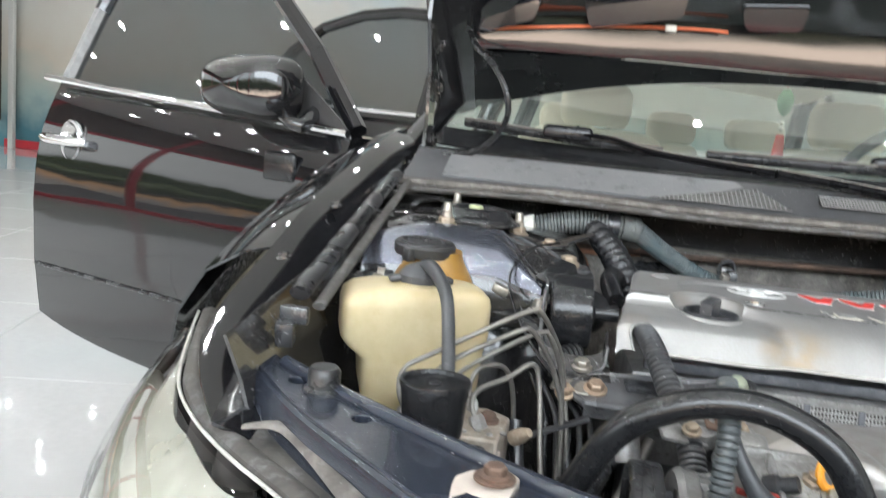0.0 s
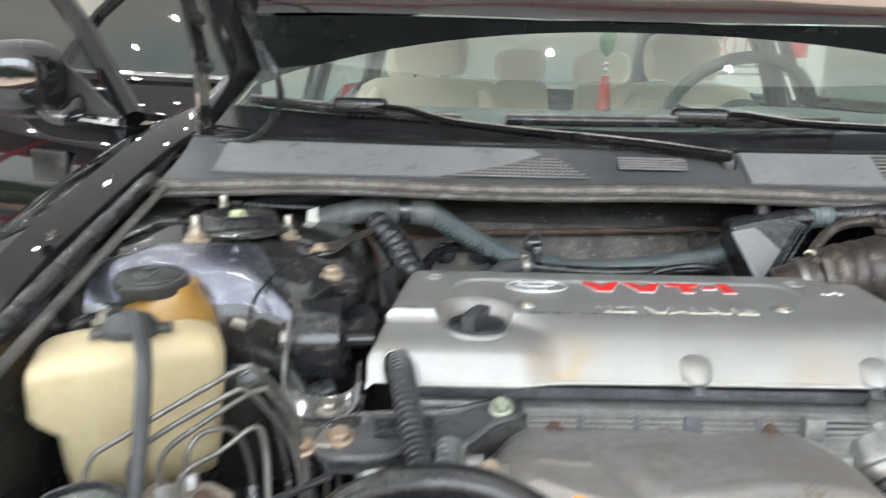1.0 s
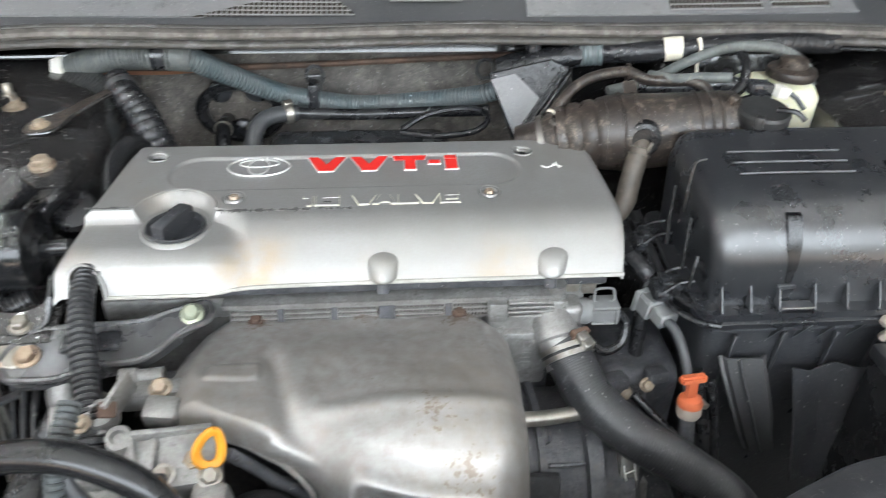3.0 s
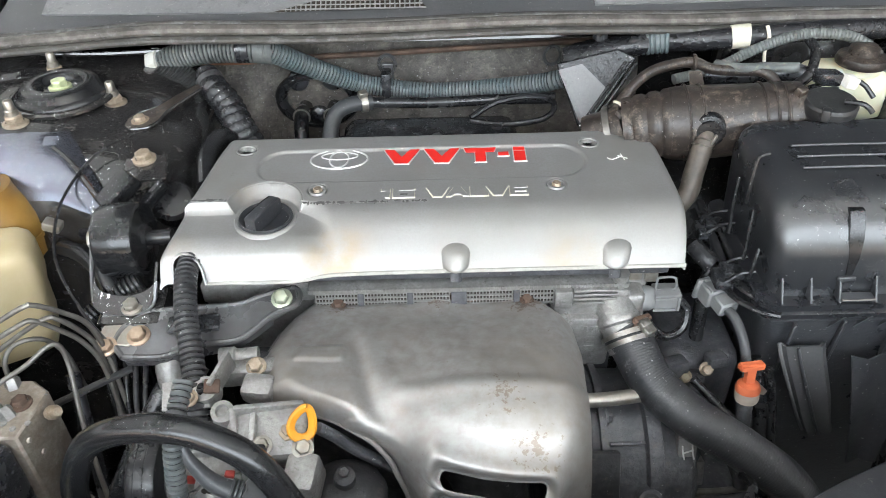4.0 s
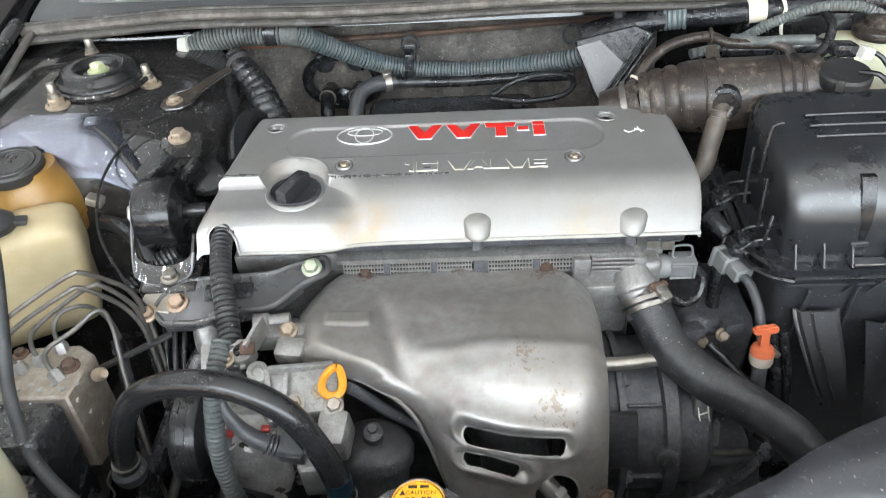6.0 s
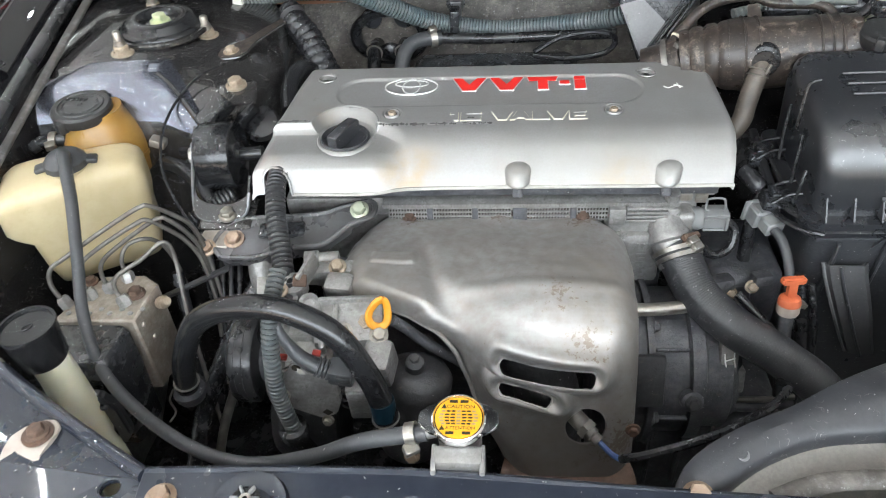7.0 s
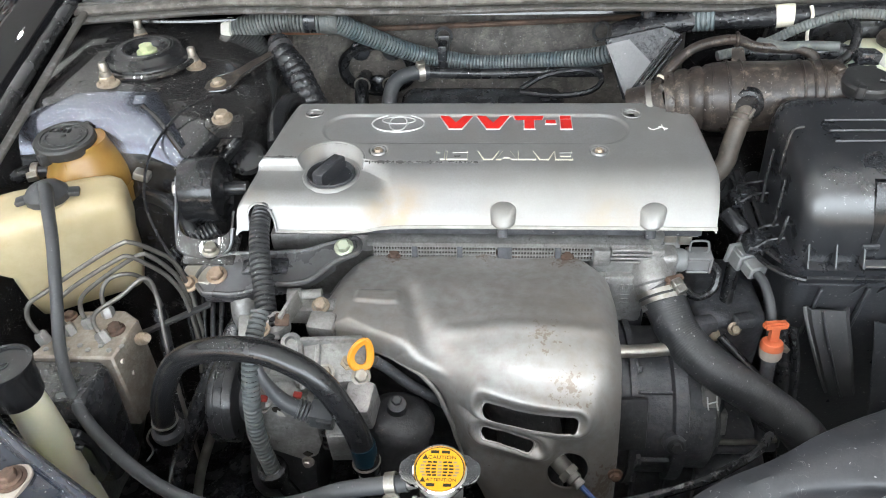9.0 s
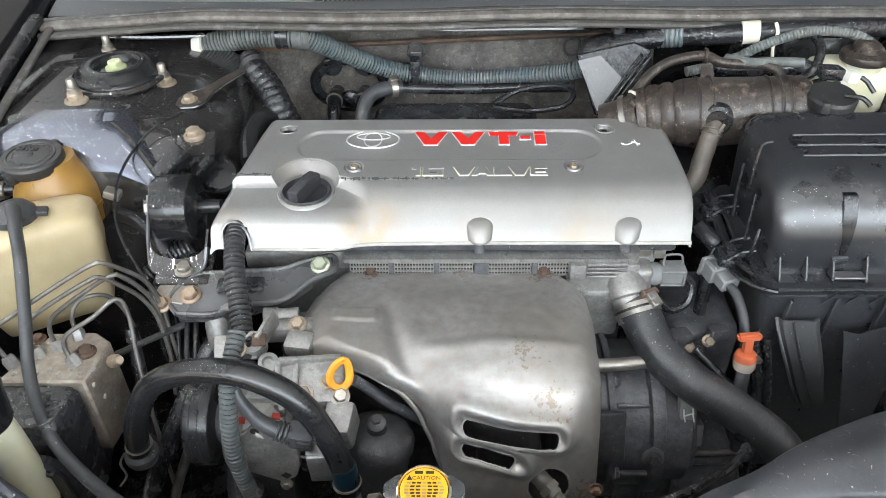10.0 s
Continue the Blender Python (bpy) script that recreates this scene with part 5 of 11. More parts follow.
def door(name, hinge, way, length, front):
    """An open car door, outer face towards the street side. hinge: plan place of its hinge edge; way: plan direction to the free edge."""
    d = Vector((*way, 0)).normalized()
    out = Vector((d.y, -d.x, 0))
    if out.y > 0:
        out = -out
    h = Vector((*hinge, 0))
    lab = "open black front door" if front else "open black rear door"

    def at(s, z, o=0.0):
        return h + d * s + out * o + Vector((0, 0, z))

    belt0, belt1 = (0.998, 1.056) if front else (1.06, 1.075)

    def bulge(z, s):
        table = ((0.36, 0.026), (0.45, 0.044), (0.60, 0.060), (0.75, 0.064), (0.85, 0.058), (0.93, 0.044), (1.0, 0.018), (1.08, -0.02))
        for (a, p), (b, q) in zip(table[:-1], table[1:]):
            if z <= b:
                t = min(1, max(0, (z - a) / (b - a)))
                return p + (q - p) * t
        return -0.02

    bm = bmesh.new()
    rows = []
    for k in range(17):
        f = k / 16
        row = []
        for s in np.linspace(0, length, 22):
            top = belt0 + (belt1 - belt0) * s / length
            bot = 0.395 + 0.05 * (s / length) ** 6
            z = bot + (top - bot) * f
            trail = -0.05 * math.sin(math.pi * f) * (s / length) ** 4 * (0 if front else -1)
            row.append(at(s + trail, z, bulge(z, s)))
        rows.append(row)
    plate(bm, rows, 0.002)
    ob = part("car_door", bm, M["paint"], CAR, lab)
    bm = bmesh.new()
    plate(bm, [[v - out * (0.07 + bulge(v.z, 0)) for v in r] for r in rows[::4]], 0.004)
    part("inner_panel", bm, M["leather"], ob, "beige inner panel")
    for e in (0, -1):
        bm = bmesh.new()
        plate(bm, [[r[e] for r in rows], [r[e] - out * (0.07 + bulge(r[e].z, 0)) for r in rows]], 0.003)
        part("door_edge", bm, M["paint"], ob)
    bm = bmesh.new()
    sweep(bm, [at(s, belt0 + (belt1 - belt0) * s / length + 0.006, 0.026) for s in (0.0, length * 0.33, length * 0.66, length + 0.01)], 0.009, 8, 0.1, flat=0.9)
    part("belt_trim", bm, M["chrome"], ob, "bright belt trim")
    bm = bmesh.new()
    sweep(bm, [at(s, 0.60 - 0.02 * s, bulge(0.6, 0) + 0.002) for s in (0.01, length * 0.5, length - 0.01)], 0.004, 6, 0.1)
    part("crease", bm, M["plastic"], ob)
    # window frame and pane
    if front:
        frame_ = [at(0.0, belt0 + 0.01), at(0.17, 1.16), at(0.36, 1.30), at(0.55, 1.385), at(length - 0.10, 1.41), at(length - 0.045, 1.395), at(length - 0.02, 1.25), at(length - 0.005, belt1)]
    else:
        frame_ = [at(0.02, belt0), at(0.03, 1.25), at(0.05, 1.415), at(0.25, 1.43), at(0.42, 1.42), at(0.60, 1.37), at(0.72, 1.27), at(0.80, 1.15), at(0.84, belt1)]
    frame_ = [p - out * max(0, p.z - 1.0) * 0.42 for p in frame_]
    bm = bmesh.new()
    vs = [bm.verts.new(p) for p in frame_]
    bm.faces.new(vs)
    g = facing(part("window", bm, M["doorglass"], ob, "dark tinted window"), out)
    for a, b in zip(frame_[:-1], frame_[1:]):
        bm = bmesh.new()
        sweep(bm, [a, (a + b) / 2, b], 0.022 if not front else 0.020, 8, 0.1)
        part("window_frame", bm, M["paint"] if not (front and b is frame_[-1]) else M["grey"], ob)
    if front:
        # pull handle with its bowl and key cover
        c = at(length - 0.14, 0.912, bulge(0.9, 0) + 0.004)
        bm = bmesh.new()
        lathe(bm, [(0, -0.004), (0.030, -0.004), (0.038, 0.002), (0.043, 0.006), (0.046, 0.002), (0.046, -0.008)], axis_pose(c - out * 0.004, out) @ Matrix.Diagonal((0.9, 1.1, 1, 1)), 32)
        part("bowl", bm, M["chrome"], ob, "chrome handle bowl")
        bm = bmesh.new()
        sweep(bm, [c - d * 0.075 + out * 0.004, c - d * 0.04 + out * 0.022, c + out * 0.026, c + d * 0.05 + out * 0.022, c + d * 0.10 + out * 0.006], [0.012, 0.016, 0.017, 0.017, 0.014], 12, 0.02, flat=0.8)
        part("handle", bm, M["chrome"], ob, "chrome pull handle")
        bm = bmesh.new()
        box(bm, at(0.15, 0.925, bulge(0.93, 0) + 0.004), (0.085, 0.012, 0.06), (0, 0, math.degrees(math.atan2(-d.y, -d.x))), 0.008, 3)
        part("side_marker", bm, M["gloss"], ob, "smoked side lamp")
        mirror(ob, at, d, out)


def mirror(ob, at, d, out):
    """The wing mirror on the door's front corner."""
    c = Vector((-0.965, 0.625, 1.075))
    bm = bmesh.new()
    rings = []
    for k in range(15):
        u = k / 14
        o, f = -0.072 + 0.115 * u, max(0.02, (1 - (1 - min(1, u * 1.25)) ** 2.6) ** (1 / 2.2)) * (1 - 0.10 * max(0, u - 0.86) / 0.14)
        r = []
        for j in range(44):
            a = 2 * math.pi * j / 44
            ca, sa = math.cos(a), math.sin(a)
            e = 0.62
            px = 0.118 * f * math.copysign(abs(ca) ** e, ca)
            pz = 0.064 * f * math.copysign(abs(sa) ** e, sa) * (1.0 + 0.16 * ca * -1)
            r.append(c + d * px + Vector((0, 0, pz)) - out * o)
        rings.append(r)
    loft(bm, rings)
    part("mirror", bm, M["paint"], ob, smooth=80, label="glossy black wing mirror housing")
    bm = bmesh.new()
    rings = []
    sweep(bm, [c - d * 0.10 + Vector((0, 0, -0.05)), c - d * 0.14 + Vector((0, 0, -0.065)), at(0.09, 1.035, 0.02)], [0.014, 0.015, 0.018], 12, 0.02)
    part("mirror_foot", bm, M["paint"], ob)
    bm = bmesh.new()
    prism(bm, [at(0.0, 1.01, 0.024), at(0.19, 1.03, 0.024), at(0.16, 1.13, 0.02), at(0.02, 1.03, 0.024)], out * 0.006)
    part("mirror_triangle", bm, M["cap_plastic"], ob)


door("car_door", (-0.735, 0.605), (-0.914, 0.405), 1.00, True)
door("car_door", (-0.80, 1.66), (-0.905, 0.42), 0.95, False)


def tail_and_nose():
    """Quarter panels, boot, bumpers and the closed windows that complete the car."""
    for sd in (-1, 1):
        rows = [[Vector((CX + sd * (a - 0.05 * max(0, y - 3.3)), y, z)) for y in (2.76, 3.0, 3.3, 3.6, 3.9, 4.05)] for a, z in ((0.76, 1.04), (0.83, 0.96), (0.885, 0.78), (0.885, 0.52), (0.84, 0.30))]
        part("quarter_panel", plate(bmesh.new(), [resample(r, 14) for r in rows], 0.003), M["paint"], CAR, "black rear quarter panel")
    rows = [[Vector((CX + w * u, y - 0.05 * u * u, z - 0.02 * u * u)) for u in np.linspace(-1, 1, 18)] for y, z, w in ((3.32, 1.03, 0.70), (3.6, 1.06, 0.72), (3.95, 1.05, 0.73), (4.08, 1.02, 0.73), (4.13, 0.90, 0.74), (4.13, 0.70, 0.76), (4.14, 0.66, 0.78))]
    part("boot_lid", plate(bmesh.new(), rows, 0.003), M["paint"], CAR, "closed black boot lid")
    for y0, sg in ((4.16, 1), (-0.60, -1)):
        rows = [[Vector((CX + 0.84 * u, y0 + sg * (d - 0.16 * abs(u) ** 3), z)) for u in np.linspace(-1, 1, 24)] for d, z in ((0.0, 0.66), (0.03, 0.62), (0.05, 0.52), (0.04, 0.36), (0.0, 0.24))]
        part("bumper", plate(bmesh.new(), rows, 0.004), M["paint"], CAR, "black bumper", smooth=50)
    pane = [Vector((CX - 0.55, 2.78, 1.36)), Vector((CX + 0.55, 2.78, 1.36)), Vector((CX + 0.68, 3.32, 1.04)), Vector((CX - 0.68, 3.32, 1.04))]
    bm = bmesh.new()
    bm.faces.new([bm.verts.new(p) for p in pane])
    facing(part("rear_window", bm, M["screen"], CAR, "clear rear window"), (0, -0.5, -1)).visible_shadow = False
    for ys in ((0.80, 1.66), (1.76, 2.66)):
        lean = [(ys[0], 1.03, 0.785), (ys[1], 1.04, 0.785), (ys[1] - 0.02, 1.355, 0.625), (max(ys[0], 1.24), 1.355, 0.625)]
        pts = [Vector((CX + x, y, z)) for y, z, x in lean]
        bm = bmesh.new()
        bm.faces.new([bm.verts.new(p) for p in pts])
        w = facing(part("side_window", bm, M["screen"], CAR, "clear side window"), (-1, 0, -0.3))
        w.visible_shadow = False
        for a, b in zip(pts, pts[1:] + pts[:1]):
            part("window_frame", sweep(bmesh.new(), [a, (a + b) / 2, b], 0.018, 8, 0.2), M["paint"], w)


tail_and_nose()


def far_side():
    """Closed doors, sills and tail of the car, seen only edge-on."""
    bm = bmesh.new()
    rows = [[Vector((CX + a, y, z)) for y in (0.66, 1.3, 2.0, 2.7, 3.4)] for a, z in ((0.93, 1.03), (1.00, 0.95), (1.045, 0.75), (1.04, 0.5), (0.98, 0.30))]
    plate(bm, [resample(r, 12) for r in rows], 0.03)
    part("body_side", bm, M["paint"], CAR, "closed black far side")
    bm = bmesh.new()
    box(bm, (CX, 2.0, 0.28), (1.55, 2.9, 0.08), bevel=0.02)
    part("floor_pan", bm, M["plastic"], CAR)
    for x in (CX - 0.77, CX + 0.92):
        for y in (-0.08, 2.64):
            m = axis_pose((x, y, 0.318), (1, 0, 0))
            bm = bmesh.new()
            lathe(bm, [(0.20, -0.09), (0.30, -0.10), (0.318, -0.08), (0.318, 0.08), (0.30, 0.10), (0.20, 0.09)], m, 40)
            w = part("wheel", bm, M["tyre"], CAR, "black tyre")
            bm = bmesh.new()
            lathe(bm, [(0, 0.07), (0.06, 0.075), (0.17, 0.05), (0.205, 0.085), (0.205, -0.085), (0.17, -0.06), (0, -0.06)], m, 30)
            part("rim", bm, M["alloy"], w)


far_side()

# ---------------------------------------------------------------- engine
def smooth_step(a, b, x):
    t = min(1, max(0, (x - a) / (b - a)))
    return t * t * (3 - 2 * t)


def blend(rows, k, t):
    """Smooth values between the rows k and k + 1."""
    out = []
    for a, b, c, d in zip(rows[max(k - 1, 0)], rows[k], rows[k + 1], rows[min(k + 2, len(rows) - 1)]):
        m0, m1 = (c - a) / 2, (d - b) / 2
        lim = 1.5 * abs(c - b)
        m0, m1 = max(-lim, min(lim, m0)), max(-lim, min(lim, m1))
        out.append((2 * t ** 3 - 3 * t * t + 1) * b + (t ** 3 - 2 * t * t + t) * m0 + (3 * t * t - 2 * t ** 3) * c + (t ** 3 - t * t) * m1)
    return out


def engine_cover():
    ob = thing("engine_cover", (0, 0.03, 0.81), "silver engine cover with red and embossed lettering", "engine cover")
    #      y, z, left, right
    prof = [(0.112, 0.862, -0.243, 0.241), (0.110, 0.880, -0.242, 0.240), (0.104, 0.8845, -0.242, 0.240), (0.08, 0.8845, -0.246, 0.246), (0.0, 0.8805, -0.257, 0.250), (-0.022, 0.878, -0.262, 0.251),
            (-0.033, 0.874, -0.265, 0.252), (-0.043, 0.864, -0.269, 0.253), (-0.049, 0.852, -0.274, 0.254), (-0.054, 0.834, -0.281, 0.2555), (-0.057, 0.812, -0.288, 0.2565)]
    step = [(0.112, 0.862), (0.110, 0.880), (0.104, 0.8845), (0.08, 0.8845), (0.002, 0.8805), (-0.016, 0.8785), (-0.0150, 0.868), (-0.0172, 0.8612), (-0.053, 0.8585), (-0.066, 0.847), (-0.068, 0.812)]
    fine = []
    for k in range(len(prof) - 1):
        n = (2, 2, 6, 44, 20, 12, 12, 12, 12, 12)[k]
        for j in range(n):
            t = j / n
            fine.append((k, t))
    fine.append((len(prof) - 2, 1.0))
    bx, by, br = -0.178, -0.020, 0.037
    bm = bmesh.new()
    rows = []
    NX = 420
    for k, t in fine:
        y0, z0, xl, xr = blend(prof, k, t)
        y1, z1 = blend(step, k, t)
        row = []
        for i in range(NX + 1):
            u = i / NX
            x = xl + (xr - xl) * u
            w = 1 - smooth_step(-0.145, -0.105, x)
            y, z = y0 + (y1 - y0) * w, z0 + (z1 - z0) * w
            e = min(x - xl, xr - x)
            z -= 0.007 * (1 - min(1, e / 0.010)) ** 2
            if k >= 2 and k <= 5:
                # shallow stadium recess for the lettering
                px = min(max(x, -0.165), 0.132)
                q = math.hypot(x - px, y - 0.046)
                z -= 0.0030 * (1 - smooth_step(0.0285, 0.0325, q))
                for hx, hy in ((-0.214, 0.080), (0.171, 0.078), (-0.125, 0.0), (0.125, 0.0)):
                    z -= 0.005 * (1 - smooth_step(0.0085, 0.0115, math.hypot(x - hx, y - hy)))
            q = math.hypot(x - bx, y - by)
            if q < br + 0.006 and y > -0.064:
                # round pocket down to the level of the ledge, with the filler hole in it
                f = 1 - smooth_step(br - 0.004, br + 0.003, q)
                z += min(0.0, 0.8608 - z) * f
                z -= 0.010 * (1 - smooth_step(0.0285, 0.0305, math.hypot(x - bx, y - by + 0.005)))
            row.append(bm.verts.new((x, y, z)))
        rows.append(row)
    for a, b in zip(rows[:-1], rows[1:]):
        for j in range(NX):
            f = (a[j], a[j + 1], b[j + 1], b[j])
            c = sum((v.co for v in f), Vector()) / 4
            if abs(c.x + 0.2545) < 0.0140 and c.y < -0.05 and c.z < 0.850 - 50 * (c.x + 0.2545) ** 2:
                continue
            bm.faces.new(f)
    # side skirts
    for edge, sg in ((0, -1), (NX, 1)):
        low = [bm.verts.new((r[edge].co.x + sg * 0.0015, r[edge].co.y, min(r[edge].co.z, max(0.812, r[edge].co.z - 0.05)))) for r in rows]
        skin(bm, [[r[edge] for r in rows], low], False, False)
    part("shell", bm, M["silver"], ob, smooth=40)
    bm = bmesh.new()
    lathe(bm, [(0.0285, -0.004), (0.0325, -0.004), (0.0325, 0.0002), (0.0315, 0.0016), (0.0285, 0.001)], axis_pose((bx, by - 0.005, 0.8610), (0, 0.02, 1)), 44)
    part("bowl_rim", bm, M["silver"], ob, "rim of the filler hole")
    part("bowl_edge", sweep(bmesh.new(), [(bx + (br + 0.0015) * math.cos(a), by + (br + 0.0015) * math.sin(a), 0.8792 + 0.04 * ((br + 0.0015) * math.sin(a) - 0.004)) for a in np.linspace(0.05, math.pi - 0.05, 20)], 0.0013, 8, 0.004), M["silver"], ob)
    # edge of the loom opening
    bm = bmesh.new()
    sweep(bm, [(-0.2690, -0.0695, 0.813), (-0.2690, -0.070, 0.834), (-0.264, -0.0695, 0.846), (-0.2545, -0.0675, 0.851), (-0.245, -0.0695, 0.846), (-0.2400, -0.070, 0.834), (-0.2400, -0.0695, 0.813)], 0.0016, 8, 0.004)
    part("opening_edge", bm, M["silver"], ob)
    # lower lip
    bm = bmesh.new()
    sweep(bm, [(-0.241, -0.068, 0.812), (-0.15, -0.068, 0.812), (-0.11, -0.060, 0.812), (0.0, -0.058, 0.812), (0.257, -0.058, 0.812)], 0.0022, 6, 0.02)
    part("lower_lip", bm, M["pale"], ob)
    for x in (0.018, 0.184):
        bm = bmesh.new()
        rings = []
        for z, w, p in ((0.8115 + (z - 0.8115) * 0.74, 1.12 * w, p) for z, w, p in ((0.8555, 0.001, -0.002), (0.8545, 0.006, 0.002), (0.852, 0.0105, 0.0055), (0.847, 0.0140, 0.009), (0.840, 0.0152, 0.011), (0.830, 0.0152, 0.0115), (0.822, 0.0148, 0.0115), (0.8165, 0.0142, 0.011), (0.8135, 0.0125, 0.0095), (0.8120, 0.009, 0.0065), (0.8115, 0.003, 0.001))):
            base = -0.050 - 0.10 * (0.8535 - z) * (1.4 if z > 0.83 else 1.0)
            rings.append([Vector((x + w * math.cos(t), base + 0.008 - (p + 0.008) * math.sin(t), z)) for t in np.linspace(0, math.pi, 17)])
        skin(bm, [[bm.verts.new(v) for v in r] for r in rings], False, False)
        b = part("boss", bm, M["silver"], ob, smooth=70)
        bm = bmesh.new()
        lathe(bm, [(0.0065, -0.012), (0.0065, 0.002), (0.0055, 0.004), (0, 0.004)], axis_pose((x, -0.058, 0.803), (0, -0.5, -0.8)), 18)
        part("boss_foot", bm, M["dirty"], b)
    for x in (-0.125, 0.125):
        bm = bmesh.new()
        lathe(bm, [(0, -0.004), (0.0088, -0.004), (0.0095, 0.0006), (0.0075, 0.0008), (0.0065, -0.001)], Matrix.Translation((x, 0, 0.8805)), 24)
        w = part("washer", bm, M["silver"], ob)
        bolt(w, (x, 0, 0.8775), (0, 0, 1), 0.0042, M["stud"], flange=1.2)
    for x, y in ((-0.214, 0.080), (0.171, 0.078)):
        bm = bmesh.new()
        ring(bm, axis_pose((x, y, 0.8842), (0, 0.04, 1)), 0.0105, 0.0011, 24, 6)
        g = part("hole_rim", bm, M["silver"], ob)
        # dark disc in each recess, coloured for the shade of a hole
        bm = bmesh.new()
        lathe(bm, [(0, 0), (0.0075, 0), (0.0075, 0.0006)], Matrix.Translation((x, y, 0.8795)), 18)
        part("hole", bm, M["gun"], g)
    # lettering
    h, y0 = 0.0268, 0.0482
    V = [(0, 1), (0.27, 1), (0.5, 0.44), (0.73, 1), (1, 1), (0.68, 0), (0.31, 0)]
    T = [(0, 1), (1, 1), (0.93, 0.72), (0.66, 0.72), (0.66, 0), (0.34, 0), (0.34, 0.72), (0.05, 0.72)]
    B = [(0, 1), (1, 1), (1, 0), (0, 0)]
    for shape, x0, x1, lo, hi in ((V, -0.058, -0.0192, 0, 1), (V, -0.0136, 0.0252, 0, 1), (T, 0.0309, 0.0663, 0, 1), (B, 0.0685, 0.0799, 0.42, 0.66), (B, 0.0857, 0.0982, 0.78, 1.0), (B, 0.0857, 0.0982, 0.0, 0.70)):
        for grow, z, mt in ((0.0011, 0.0004, "rim"), (0.0, 0.0012, "red")):
            cx, cy = (x0 + x1) / 2, (lo + hi) / 2
            o = []
            for u, v in shape:
                x, y = x0 + u * (x1 - x0), y0 + (lo + v * (hi - lo)) * h
                o.append(Vector((x + math.copysign(grow, x - cx), y + math.copysign(grow, v - 0.5), 0.8806 + z + 0.05 * (y - 0.046))))
            part("lettering", prism(bmesh.new(), o, (0, 0, -0.0012)), M[mt], ob, smooth=0)
    # raised block letters "16 VALVE", cream outline painted on as their edge highlight
    ONE = [(0.1, 1), (1, 1), (1, 0), (0.5, 0), (0.5, 0.76), (0.1, 0.76)]
    SIX = [(1, 1), (0, 1), (0, 0), (1, 0), (1, 0.60), (0.28, 0.60), (0.28, 0.80), (1, 0.80)]
    EYE = [(0.34, 0.38), (0.68, 0.38), (0.68, 0.23), (0.34, 0.23)]
    A = [(0, 0), (0.25, 0), (0.36, 0.22), (0.64, 0.22), (0.75, 0), (1, 0), (0.66, 1), (0.34, 1)]
    L = [(0, 1), (0.27, 1), (0.27, 0.24), (1, 0.24), (1, 0), (0, 0)]
    E = [(0, 1), (1, 1), (1, 0.80), (0.27, 0.80), (0.27, 0.60), (0.9, 0.60), (0.9, 0.40), (0.27, 0.40), (0.27, 0.20), (1, 0.20), (1, 0), (0, 0)]
    for shape, x0, x1 in ((ONE, -0.0585, -0.0490), (SIX, -0.0455, -0.0235), (V, -0.0108, 0.0120), (A, 0.0098, 0.0322), (L, 0.0345, 0.0525), (V, 0.0515, 0.0740), (E, 0.0755, 0.0935)):
        for grow, z, mt in ((0.0008, 0.0003, "emboss"), (0.0, 0.0009, "silver")):
            o = []
            for u, v in shape:
                x, y = x0 + u * (x1 - x0), -0.0182 + v * 0.0155
                o.append(Vector((x + math.copysign(grow, u - 0.5), y + math.copysign(grow, v - 0.5), 0.8801 + z + 0.05 * (y + 0.0105))))
            part("lettering", prism(bmesh.new(), o, (0, 0, -0.0010)), M[mt], ob, smooth=0)
    part("lettering", prism(bmesh.new(), [Vector((-0.0455 + 0.022 * u, -0.0182 + 0.0155 * v, 0.8812 + 0.05 * (0.0155 * v - 0.0077))) for u, v in EYE], (0, 0, -0.0004)), M["grime"], ob, smooth=0)
    rng = random.Random(8)
    for k in range(120):
        x = -0.262 + 0.26 * (k + 2.5 * rng.random()) / 120
        if -0.218 < x < -0.138 or rng.random() < (0.1 if x < -0.05 else 0.55):
            continue
        w, l = 0.0008 + 0.004 * rng.random() ** 2, 0.0005 + 0.0032 * rng.random() ** 3
        y = (-0.0128 if x < -0.14 else -0.0218) - 0.0022 * rng.random()
        z = 0.8792 if x < -0.14 else 0.8785
        part("grime_mark", prism(bmesh.new(), [Vector((x - w, y, z)), Vector((x, y - l, z - 0.0003)), Vector((x + w, y - 0.3 * l, z)), Vector((x + 0.5 * w, y + l, z + 0.0003)), Vector((x - 0.6 * w, y + 0.7 * l, z + 0.0003))], (0, 0, 0.0005)), M["grime"], ob, smooth=0)
    # oval badge
    e = part("badge", ring(bmesh.new(), pose(-0.108, 0.0595, 0.8818, 1.5), 0.0315, 0.0011, 44, 6, 0.62), M["rim"], ob, "plain oval badge")
    part("badge_ring", ring(bmesh.new(), pose(-0.108, 0.0595, 0.8818, 1.5), 0.0105, 0.0009, 30, 6, 1.55), M["rim"], e)
    part("badge_ring", ring(bmesh.new(), pose(-0.108, 0.0668, 0.8818, 1.5), 0.0200, 0.0009, 36, 6, 0.38), M["rim"], e)
    # chalked tick
    for pts in ([(0.186, 0.046, 0.8835), (0.191, 0.0415, 0.8835), (0.203, 0.0495, 0.8835)], [(0.198, 0.0495, 0.8835), (0.206, 0.0440, 0.8835), (0.2075, 0.0435, 0.8835)], [(0.202, 0.053, 0.8835), (0.203, 0.047, 0.8835), (0.204, 0.041, 0.8835)]):
        part("chalk_mark", sweep(bmesh.new(), pts, 0.0006, 6, 0.01), M["chalk"], ob)
    # filler cap
    bm = bmesh.new()
